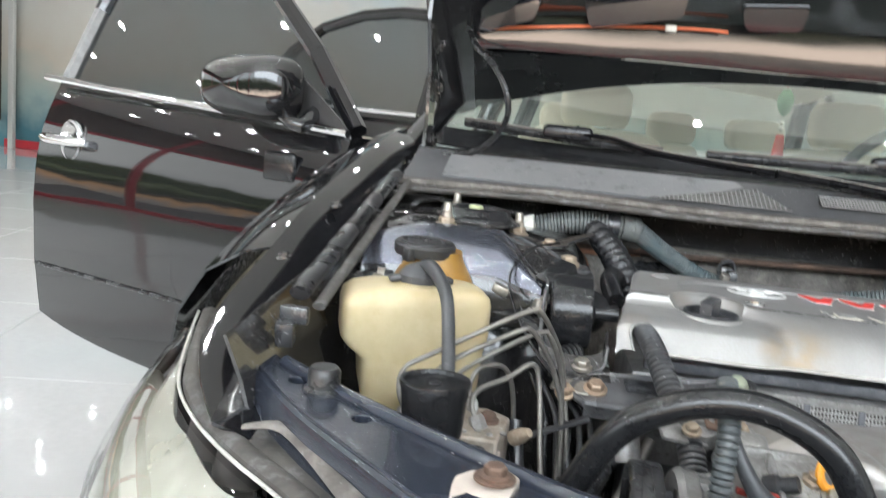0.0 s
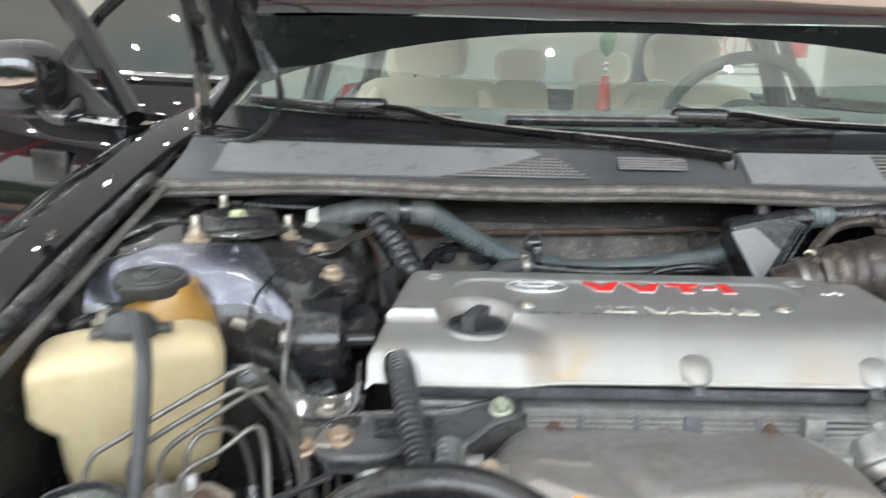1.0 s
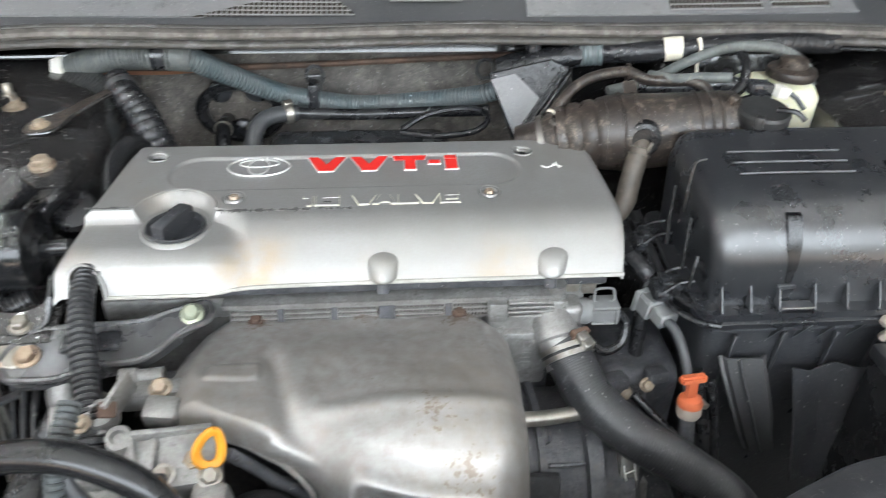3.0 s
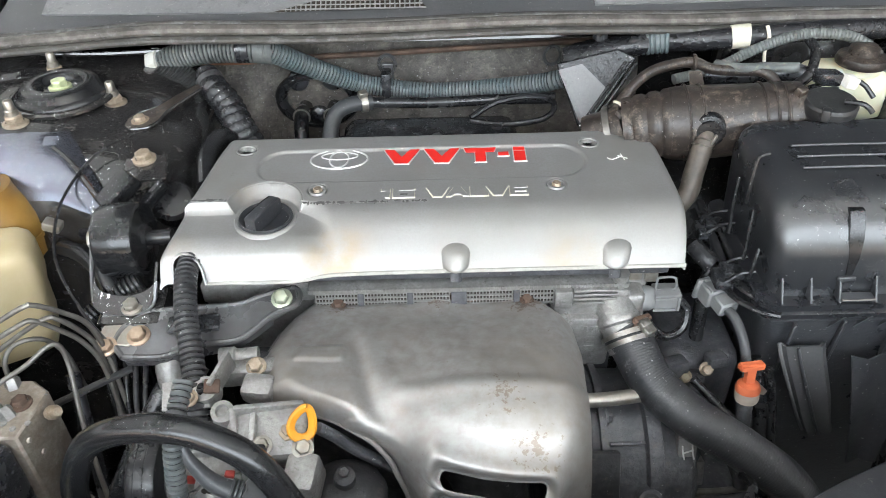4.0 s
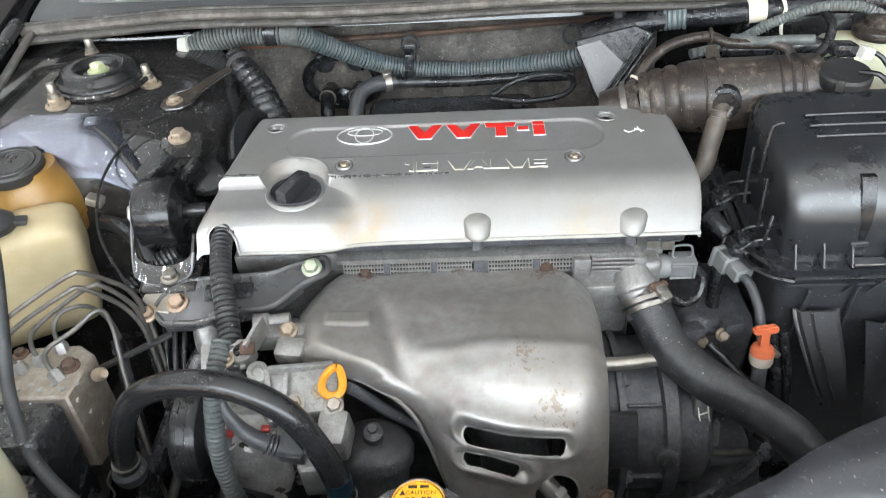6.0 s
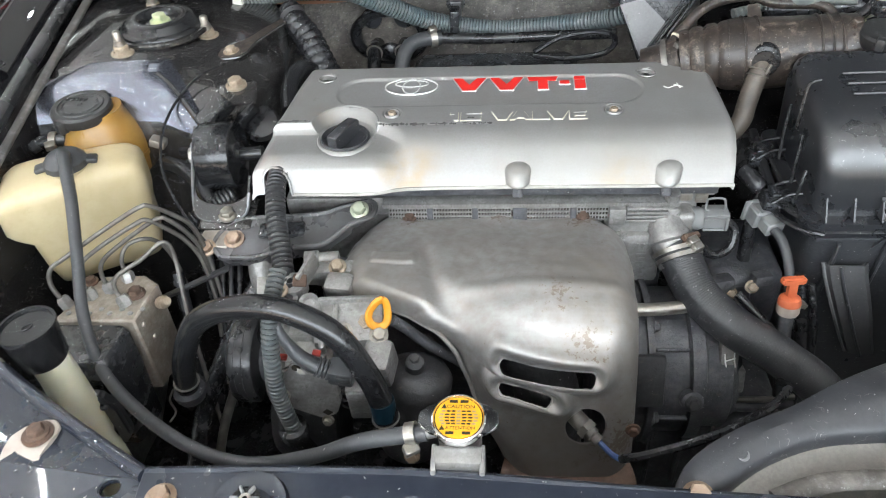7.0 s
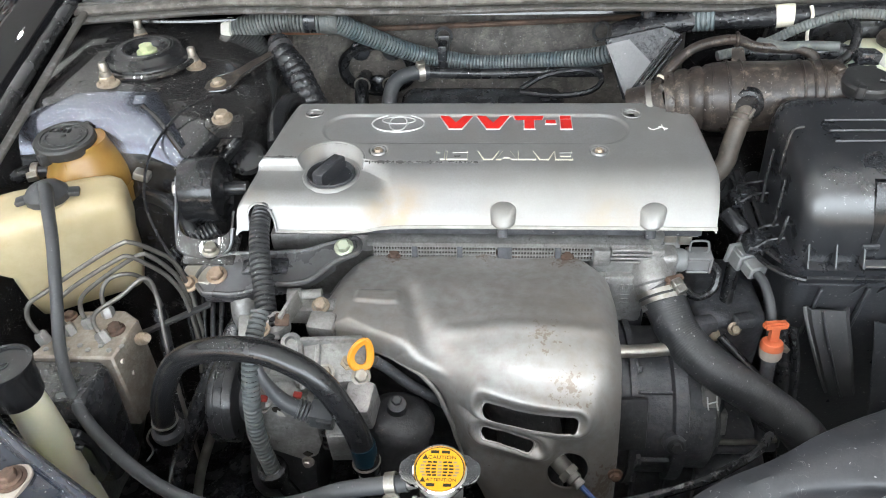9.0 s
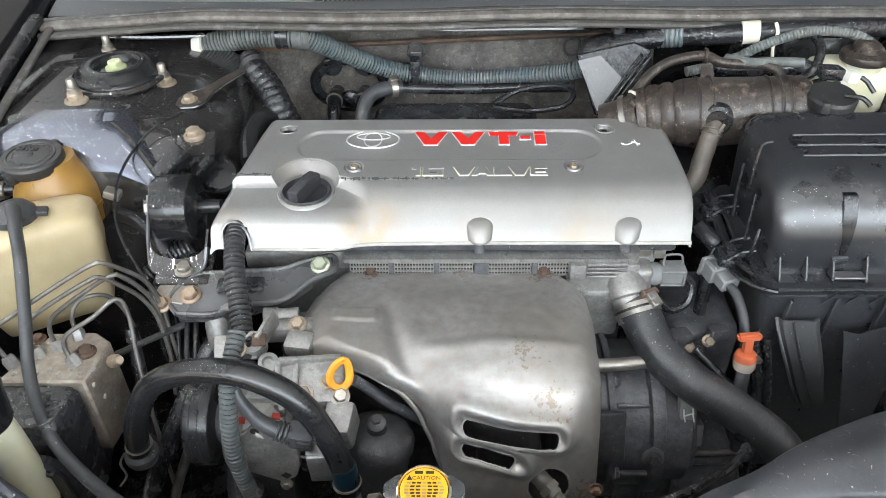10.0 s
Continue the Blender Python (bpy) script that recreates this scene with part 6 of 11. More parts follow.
    lathe(bm, [(0.0, 0), (0.0268, 0), (0.0280, 0.003), (0.0280, 0.0135), (0.0268, 0.0145), (0.0255, 0.0135), (0.0235, 0.009), (0.010, 0.008), (0, 0.008)], Matrix.Translation((bx, by - 0.005, 0.850)), 44)
    cap = part("oil_cap", bm, M["duct"], ob, "black oil filler cap")
    bm = bmesh.new()
    g = pose(bx, by - 0.004, 0.866, 0, 0, -24)
    rings = []
    for y, w, top in ((-0.0262, 0.0054, 0.002), (-0.0258, 0.0060, 0.0090), (-0.0235, 0.0064, 0.0108), (0.0, 0.0060, 0.0112), (0.019, 0.0054, 0.0098), (0.0225, 0.0048, 0.007), (0.023, 0.0040, 0.003)):
        rings.append([g @ Vector(p) for p in ((-w, y, -0.010), (w, y, -0.010), (w, y, top - 0.0012), (w - 0.0012, y, top), (-w + 0.0012, y, top), (-w, y, top - 0.0012))])
    part("grip", loft(bm, rings), M["duct"], cap)
    part("grip_rib", sweep(bmesh.new(), [g @ Vector((-0.0062, -0.024, 0.0098)), g @ Vector((-0.0060, 0.0, 0.0106)), g @ Vector((-0.0056, 0.018, 0.0092))], 0.0008, 6, 0.01), M["plastic"], cap)
    # the front of the moulding stands forward and higher than its flat top, and narrows downwards
    bpy.context.view_layer.update()
    for o in ob.children_recursive:
        w = o.matrix_world.copy()
        back = w.inverted()
        for v in o.data.vertices:
            p = w @ v.co
            drop = 0.022 if o == cap or o.parent == cap else max(0.0, 0.8815 - p.z)
            v.co = back @ Vector((p.x * (1 - 0.75 * drop), p.y - 0.43 * drop, p.z + 0.37 * drop))
        o.data.update()


engine_cover()


def cylinder_head():
    ob = thing("cylinder_head", (0, 0, 0.6), "grey cast alloy cylinder head under the engine cover", "engine")
    part("cover_rail", box(bmesh.new(), (-0.002, -0.064, 0.818), (0.475, 0.010, 0.011), bevel=0.002), M["dirty"], ob)
    bm = bmesh.new()
    box(bm, (-0.015, 0.02, 0.755), (0.47, 0.155, 0.10), bevel=0.006)
    part("head", bm, M["alloy"], ob)
    bm = bmesh.new()
    box(bm, (-0.02, 0.02, 0.55), (0.42, 0.18, 0.32), bevel=0.01)
    part("block", bm, M["dirty"], ob)
    # rail with small ribbed panes along the front
    bm = bmesh.new()
    box(bm, (0.03, -0.070, 0.8055), (0.33, 0.016, 0.007), (8, 0, 0), 0.0015)
    part("upper_rail", bm, M["alloy"], ob)
    bm = bmesh.new()
    for k in range(82):
        box(bm, (-0.128 + 0.32 * k / 81, -0.0785, 0.8065), (0.0022, 0.002, 0.004))
    tagged(part("knurl", bm, M["alloy"], ob, smooth=0), kind="stuff")
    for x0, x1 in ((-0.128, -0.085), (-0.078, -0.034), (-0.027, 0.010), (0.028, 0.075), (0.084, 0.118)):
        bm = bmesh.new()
        # black backing paints the shade of the gaps between the ribs
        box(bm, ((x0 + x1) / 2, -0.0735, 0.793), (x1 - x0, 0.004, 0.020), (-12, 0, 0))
        g = part("screen", bm, M["ink_and_shade"], ob, "ribbed screen with black backing for its shaded gaps")
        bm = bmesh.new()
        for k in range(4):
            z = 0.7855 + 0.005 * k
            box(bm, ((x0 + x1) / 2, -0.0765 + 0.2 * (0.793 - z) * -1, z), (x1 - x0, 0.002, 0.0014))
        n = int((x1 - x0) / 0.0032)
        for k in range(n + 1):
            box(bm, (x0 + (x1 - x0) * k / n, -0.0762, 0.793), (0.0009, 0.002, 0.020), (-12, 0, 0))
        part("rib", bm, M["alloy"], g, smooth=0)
    for x in (-0.0815, -0.0305, 0.020, 0.0795):
        bm = bmesh.new()
        box(bm, (x, -0.0765, 0.792), (0.016 if x == 0.020 else 0.0065, 0.005, 0.020), (-12, 0, 0), 0.001)
        part("web", bm, M["dirty"], ob)
    bm = bmesh.new()
    box(bm, (0.127, -0.080, 0.794), (0.018, 0.014, 0.022), bevel=0.002)
    part("lug", bm, M["alloy"], ob)
    for k in range(4):
        bm = bmesh.new()
        box(bm, (0.160, -0.078, 0.7865 + 0.0055 * k), (0.045, 0.012, 0.0028), bevel=0.0006, seg=1)
        part("fin", bm, M["alloy"], ob)
    bm = bmesh.new()
    box(bm, (-0.19, -0.045, 0.795), (0.12, 0.04, 0.026), bevel=0.005)
    part("flange", bm, M["alloy"], ob)
    part("flange", box(bmesh.new(), (0.215, -0.035, 0.803), (0.05, 0.03, 0.014), bevel=0.003), M["alloy"], ob)
    # coil connector clips to the side
    for x, z in ((0.205, 0.803), (0.222, 0.800)):
        bm = bmesh.new()
        box(bm, (x, -0.055, z), (0.014, 0.012, 0.012), bevel=0.002)
        part("clip", bm, M["zinc"], ob)


cylinder_head()

SH = [(-0.065, 0.783), (-0.10, 0.793), (-0.15, 0.803), (-0.20, 0.806), (-0.235, 0.800), (-0.258, 0.783), (-0.272, 0.755), (-0.282, 0.72), (-0.29, 0.68), (-0.296, 0.63), (-0.300, 0.585)]
SH_L = [-0.146, -0.164, -0.171, -0.160, -0.090, -0.060, -0.043, -0.031, -0.020, 0.0, 0.02]
SH_R = [0.116, 0.134, 0.135, 0.132, 0.131, 0.130, 0.131, 0.132, 0.133, 0.134, 0.128]


def heat_shield():
    """Pressed sheet over the exhaust: curved over at the front, slots and a sensor opening, beads and stains."""
    ob = thing("heat_shield", (0, -0.2, 0.6), "stained pressed steel heat shield over the exhaust", "heat shield")
    line = resample([Vector((0, y, z)) for y, z in SH], 320)
    left = resample([Vector((x, k * 0.05, 0)) for k, x in enumerate(SH_L)], 400)
    right = resample([Vector((x, k * 0.05, 0)) for k, x in enumerate(SH_R)], 400)
    arc = [0.0]
    for (y0, z0), (y1, z1) in zip(SH[:-1], SH[1:]):
        arc.append(arc[-1] + math.hypot(y1 - y0, z1 - z0))

    def side(vals, s):
        i = 0
        while i < len(arc) - 2 and arc[i + 1] < s:
            i += 1
        t = (s - arc[i]) / (arc[i + 1] - arc[i])
        t = t * t * (3 - 2 * t) * 0.3 + t * 0.7
        return vals[i] + (vals[i + 1] - vals[i]) * t

    NU = 280
    bm = bmesh.new()
    rows = []
    total = sum((b - a).length for a, b in zip(line[:-1], line[1:]))
    s = 0.0
    for k, p in enumerate(line):
        if k:
            s += (p - line[k - 1]).length
        sl = min(s * arc[-1] / total, arc[-1] - 1e-6)
        d = (line[min(k + 1, len(line) - 1)] - line[max(k - 1, 0)]).normalized()
        nr = Vector((0, d.z, -d.y))
        if nr.z < 0 and nr.y > 0:
            nr = -nr
        xl, xr = side(SH_L, sl), side(SH_R, sl)
        row = []
        for i in range(NU + 1):
            u = i / NU
            x = xl + (xr - xl) * u
            e = min(x - xl, xr - x)
            h = -0.022 * (1 - min(1, e / 0.030)) ** 2.2
            h += 0.010 * math.exp(-((x - 0.045) / 0.05) ** 2 - ((p.y + 0.235) / 0.05) ** 2)
            h -= 0.010 * math.exp(-((x + 0.045) / 0.022) ** 2) * smooth_step(-0.19, -0.24, p.y)
            h += 0.0035 * noise.noise(Vector((18 * x, 16 * p.y, 12 * p.z))) + 0.0007 * noise.noise(Vector((70 * x, 70 * p.y, 60 * p.z)))
            # crease from the left shoulder down beside the label field
            h -= 0.006 * math.exp(-((x + 0.075 + 0.25 * (p.y + 0.17)) / 0.010) ** 2) * smooth_step(-0.12, -0.16, p.y) * smooth_step(-0.25, -0.21, p.y)
            h += 0.003 * math.exp(-((p.y + 0.213) / 0.008) ** 2) * smooth_step(-0.06, -0.02, x)
            h -= 0.004 * math.exp(-((x - 0.02) / 0.09) ** 2 - ((p.y + 0.10) / 0.022) ** 2)
            # pressed label field
            h += 0.0022 * smooth_step(0.006, 0.0, math.hypot(max(abs(x + 0.112) - 0.019, 0), max(abs(p.y + 0.166) - 0.007, 0)))
            # bead round the slots
            if p.z < 0.80:
                q1 = math.hypot(max(abs(x - 0.043) - 0.042, 0), p.z - (0.7585 - 0.15 * (x - 0.043) + 1.2 * (x - 0.043) ** 2))
                q2 = math.hypot(max(abs(x - 0.024) - 0.024, 0), p.z - (0.7365 - 0.26 * (x - 0.022)))
                h += 0.0058 * math.exp(-((min(q1, q2) - 0.0125) / 0.0048) ** 2) - 0.002 * (1 - smooth_step(0.004, 0.009, min(q1, q2)))
                h += 0.006 * smooth_step(0.03, 0.012, min(q1, q2))
            row.append(bm.verts.new(Vector((x, p.y, p.z)) + nr * h))
        rows.append(row)

    def away(x, z):
        """Distance outside the nearest opening; negative within it."""
        a = math.hypot(max(abs(x - 0.043) - 0.040, 0), z - (0.7585 - 0.15 * (x - 0.043) + 1.2 * (x - 0.043) ** 2)) - 0.0062
        b = math.hypot(max(abs(x - 0.022) - 0.020, 0), z - (0.7365 - 0.26 * (x - 0.022))) - 0.0060
        c = (math.hypot((x - 0.082) / 0.021, (z - 0.692) / 0.024) - 1) * 0.022
        return min(a, b, c)

    kept, gone = [], set()
    for a, b in zip(rows[:-1], rows[1:]):
        for j in range(NU):
            f = (a[j], a[j + 1], b[j + 1], b[j])
            c = sum((v.co for v in f), Vector()) / 4
            if c.z < 0.79 and away(c.x, c.z) < 0:
                gone.update(f)
            else:
                kept.append(f)
    rim = {v for f in kept for v in f if v in gone or (v.co.z < 0.79 and away(v.co.x, v.co.z) < 0)}
    for v in rim:
        # draw the rim onto the smooth outline of its opening
        for _ in range(3):
            d0, e = away(v.co.x, v.co.z), 1e-4
            gx, gz = (away(v.co.x + e, v.co.z) - d0) / e, (away(v.co.x, v.co.z + e) - d0) / e
            q = max(gx * gx + gz * gz, 0.2)
            v.co.x -= d0 * gx / q
            v.co.z -= d0 * gz / q
            v.co.y -= 0.38 * d0 * gz / q
    for f in kept:
        bm.faces.new(f)
    bmesh.ops.remove_doubles(bm, verts=list(rim), dist=0.0007)
    bmesh.ops.delete(bm, geom=[v for v in bm.verts if not v.link_faces], context="VERTS")
    bmesh.ops.solidify(bm, geom=list(bm.faces), thickness=0.0012)
    skin_at = [v.co.copy() for k, v in enumerate(bm.verts) if k % 3 == 0 and 0.66 < v.co.z < 0.78 and -0.02 < v.co.x < 0.11]
    part("sheet", bm, M["shield"], ob, smooth=50)

    def rolled(points, r=0.0010):
        """A rolled edge along an outline of (x, z) on the sheet."""
        out = []
        for x, z in points:
            near = min(skin_at, key=lambda q: (q.x - x) ** 2 + (q.z - z) ** 2 + (0.02 if q.y > -0.2 else 0))
            out.append(Vector((x, near.y, z)))
        for _ in range(2):
            out = [Vector((q.x, (out[k - 1].y + 2 * q.y + out[(k + 1) % len(out)].y) / 4, q.z)) for k, q in enumerate(out)]
        part("rolled_edge", sweep(bmesh.new(), out + out[:1], r, 8, 0.004), M["shield"], ob)

    def slot(cx, half, r, mid):
        """Outline of a slot along a bent middle line."""
        xs = np.linspace(cx - half, cx + half, 14)
        pts = [(x, mid(x) + r) for x in xs]
        pts += [(cx + half + r * math.sin(a), mid(cx + half) + r * math.cos(a)) for a in np.linspace(0.3, 2.84, 8)]
        pts += [(x, mid(x) - r) for x in xs[::-1]]
        return pts + [(cx - half - r * math.sin(a), mid(cx - half) - r * math.cos(a)) for a in np.linspace(0.3, 2.84, 8)]

    rolled(slot(0.043, 0.040, 0.0060, lambda x: 0.7585 - 0.15 * (x - 0.043) + 1.2 * (x - 0.043) ** 2))
    rolled(slot(0.022, 0.020, 0.0058, lambda x: 0.7365 - 0.26 * (x - 0.022)))
    rolled([(0.082 + 0.0208 * math.cos(a), 0.692 + 0.0238 * math.sin(a)) for a in np.linspace(0, 2 * math.pi, 36, endpoint=False)], 0.0013)
    # rolled rim on the left edge
    bm = bmesh.new()
    pts = []
    for k in range(0, len(line), 7):
        sl = sum((line[j + 1] - line[j]).length for j in range(k)) * arc[-1] / total
        p = line[k]
        d = (line[min(k + 1, len(line) - 1)] - line[max(k - 1, 0)]).normalized()
        nr = Vector((0, d.z, -d.y))
        if nr.z < 0 and nr.y > 0:
            nr = -nr
        pts.append(Vector((side(SH_L, min(sl, arc[-1] - 1e-6)), p.y, p.z)) - nr * 0.022)
    sweep(bm, pts, 0.0024, 8, 0.02)
    part("rolled_edge", bm, M["shield"], ob)
    for q in ((-0.105, -0.078, 0.789), (0.090, -0.080, 0.790), (0.128, -0.292, 0.69)):
        bolt(ob, q, (0, -0.2, 1) if q[2] > 0.75 else (0, -1, 0.1), 0.0048, M["rust"])
    # torn flaky back edge and scraped paint marks
    rng = random.Random(4)
    for k in range(26):
        x = -0.10 + 0.19 * rng.random()
        bm = bmesh.new()
        w, l = 0.003 + 0.006 * rng.random(), 0.001 + 0.0025 * rng.random()
        z = 0.784 + 0.004
        prism(bm, [Vector((x - w, -0.072 - l, z)), Vector((x, -0.073 - 1.6 * l, z + 0.0005)), Vector((x + w, -0.072 - l, z)), Vector((x + w * 0.6, -0.068, z)), Vector((x - w * 0.7, -0.067, z))], (0, 0, 0.0012))
        part("rust_flake", bm, M["rust"], ob)
    # exhaust behind the openings
    ex = thing("exhaust_manifold", (0.05, -0.2, 0.6), "dark exhaust manifold behind the heat shield", "exhaust")
    bm = bmesh.new()
    sweep(bm, [(-0.05, -0.10, 0.75), (0.0, -0.19, 0.745), (0.04, -0.225, 0.70), (0.05, -0.235, 0.63), (0.05, -0.24, 0.5)], [0.03, 0.035, 0.034, 0.036, 0.04], 16, 0.02)
    part("pipe", bm, M["gun"], ex)
    bm = bmesh.new()
    sweep(bm, [(0.0, -0.285, 0.600), (0.07, -0.30, 0.597), (0.135, -0.285, 0.60)], 0.022, 14, 0.02)
    part("flange", bm, M["rust"], ex)
    # lambda sensor
    o2 = thing("oxygen_sensor", (0.085, -0.29, 0.685), "oxygen sensor with black cable in the heat shield", "sensor")
    part("body", lathe(bmesh.new(), [(0.009, -0.03), (0.009, 0), (0.0075, 0.002), (0.0075, 0.014), (0.006, 0.015), (0.006, 0.022), (0, 0.023)], axis_pose((0.080, -0.287, 0.690), (0.62, -0.62, -0.28)), 16), M["pipe"], o2)
    part("hex", lathe(bmesh.new(), [(0, 0), (0.0115, 0), (0.0115, 0.007), (0, 0.007)], axis_pose((0.081, -0.288, 0.689), (0.62, -0.62, -0.28)), 6), M["pipe"], o2)
    part("sleeve", sweep(bmesh.new(), [(0.094, -0.301, 0.684), (0.106, -0.313, 0.679), (0.115, -0.320, 0.680)], 0.0030, 8, 0.006), plain("blue_sleeve", (0.03, 0.06, 0.16), 0.5), o2, "blue sleeve")
    part("cable", sweep(bmesh.new(), [(0.114, -0.320, 0.681), (0.135, -0.328, 0.700), (0.165, -0.332, 0.722), (0.198, -0.330, 0.740), (0.225, -0.318, 0.746), (0.250, -0.300, 0.743), (0.272, -0.27, 0.725), (0.284, -0.25, 0.708), (0.29, -0.22, 0.68)], 0.0042, 8, 0.012), M["rubber"], o2)


heat_shield()


def water_outlet():
    ob = thing("water_outlet", (0.19, -0.06, 0.72), "cast alloy coolant outlet with sensor and plug", "outlet")
    bm = bmesh.new()
    box(bm, (0.165, -0.058, 0.765), (0.10, 0.045, 0.055), bevel=0.008, seg=3)
    box(bm, (0.186, -0.066, 0.786), (0.022, 0.03, 0.030), bevel=0.005, seg=2)
    box(bm, (0.150, -0.072, 0.735), (0.06, 0.035, 0.07), bevel=0.006)
    part("housing", bm, M["alloy"], ob)
    part("neck", lathe(bmesh.new(), [(0.021, -0.03), (0.021, 0.0), (0.0235, 0.004), (0.0235, 0.010), (0.020, 0.013), (0.020, 0.04)], axis_pose((0.185, -0.080, 0.768), (0.20, -0.62, -0.52)), 26), M["alloy"], ob)
    part("plug", lathe(bmesh.new(), [(0, 0), (0.0115, 0), (0.0115, 0.009), (0.009, 0.011), (0.006, 0.011), (0.0045, 0.008), (0, 0.008)], axis_pose((0.184, -0.072, 0.777), (0, -0.85, 0.5)), 22), M["alloy"], ob)
    part("plug_core", lathe(bmesh.new(), [(0, 0), (0.0042, 0), (0.003, 0.0012), (0, 0.0012)], axis_pose((0.184, -0.0795, 0.7815), (0, -0.85, 0.5)), 14), M["rust"], ob)
    part("boss", lathe(bmesh.new(), [(0, 0), (0.008, 0), (0.008, 0.03), (0, 0.03)], axis_pose((0.186, -0.068, 0.79), (0, -0.2, 1)), 18), M["alloy"], ob)
    # casting mark as plain raised bars
    for k in range(3):
        part("raised_mark", box(bmesh.new(), (0.152 + 0.006 * k, -0.0905, 0.757), (0.0035, 0.001, 0.008), bevel=0.0004, seg=1), M["alloy"], ob)
    for k in range(3):
        part("raised_mark", box(bmesh.new(), (0.157, -0.0905, 0.745 - 0.006 * k), (0.010, 0.001, 0.0015), bevel=0.0003, seg=1), M["alloy"], ob)
    s = thing("temperature_sensor", (0.225, -0.06, 0.775), "grey temperature sensor plug beside the coolant outlet", "sensor")
    part("body", lathe(bmesh.new(), [(0, 0), (0.0125, 0), (0.0135, 0.004), (0.0135, 0.018), (0.0115, 0.022), (0, 0.022)], axis_pose((0.203, -0.065, 0.777), (0.95, -0.02, -0.05)), 20), M["grey"], s)
    bm = bmesh.new()
    box(bm, (0.239, -0.064, 0.776), (0.028, 0.022, 0.022), bevel=0.002)
    c = part("plug", bm, M["grey"], s)
    for q in ((0.236, -0.0765, 0.7835), (0.236, -0.0765, 0.7685), (0.250, -0.0765, 0.776)):
        part("latch", box(bmesh.new(), q, (0.024 if q[0] < 0.24 else 0.003, 0.003, 0.003 if q[0] < 0.24 else 0.018), bevel=0.0008, seg=1), M["grey"], c)
    bm = bmesh.new()
    sweep(bm, [(0.228, -0.062, 0.800), (0.232, -0.064, 0.803), (0.243, -0.064, 0.803), (0.247, -0.064, 0.799), (0.247, -0.064, 0.787), (0.229, -0.064, 0.787), (0.228, -0.062, 0.80)], 0.0013, 6, 0.004)
    part("bail", bm, M["grey"], c)
    part("cable", sweep(bmesh.new(), [(0.252, -0.066, 0.773), (0.262, -0.07, 0.764), (0.258, -0.08, 0.745), (0.24, -0.085, 0.738), (0.225, -0.08, 0.748), (0.215, -0.07, 0.76)], 0.005, 8, 0.008), M["rubber"], s)


water_outlet()


def radiator_hose():
    ob = thing("radiator_hose", (0.26, -0.18, 0.66), "thick black ribbed radiator hose with steel clamp", "hose")
    pts = [(0.190, -0.094, 0.757), (0.199, -0.108, 0.748), (0.214, -0.140, 0.729), (0.246, -0.172, 0.713), (0.299, -0.200, 0.690), (0.341, -0.222, 0.660), (0.375, -0.25, 0.60), (0.38, -0.29, 0.53)]
    bm = bmesh.new()
    sweep(bm, pts, [0.0235, 0.0235, 0.0225, 0.022, 0.0215, 0.022, 0.023, 0.024], 24, ridge=0.0002, pitch=0.0028)
    part("tube", bm, M["ribhose"], ob)
    for k in (0, 1):
        hose_clamp(ob, (0.1925 + 0.004 * k, -0.099 - 0.006 * k, 0.7555 - 0.004 * k), (0.2, -0.62, -0.45), 0.0242, 0.005, M["clamp"], (0.5, -0.3, 0.8))
    bm = bmesh.new()
    box(bm, (0.206, -0.100, 0.778), (0.022, 0.007, 0.007), (15, 10, 30), 0.001, 1)
    box(bm, (0.201, -0.104, 0.774), (0.016, 0.006, 0.006), (15, 10, 60), 0.001, 1)
    part("clamp_lug", bm, M["rust"], ob)


radiator_hose()


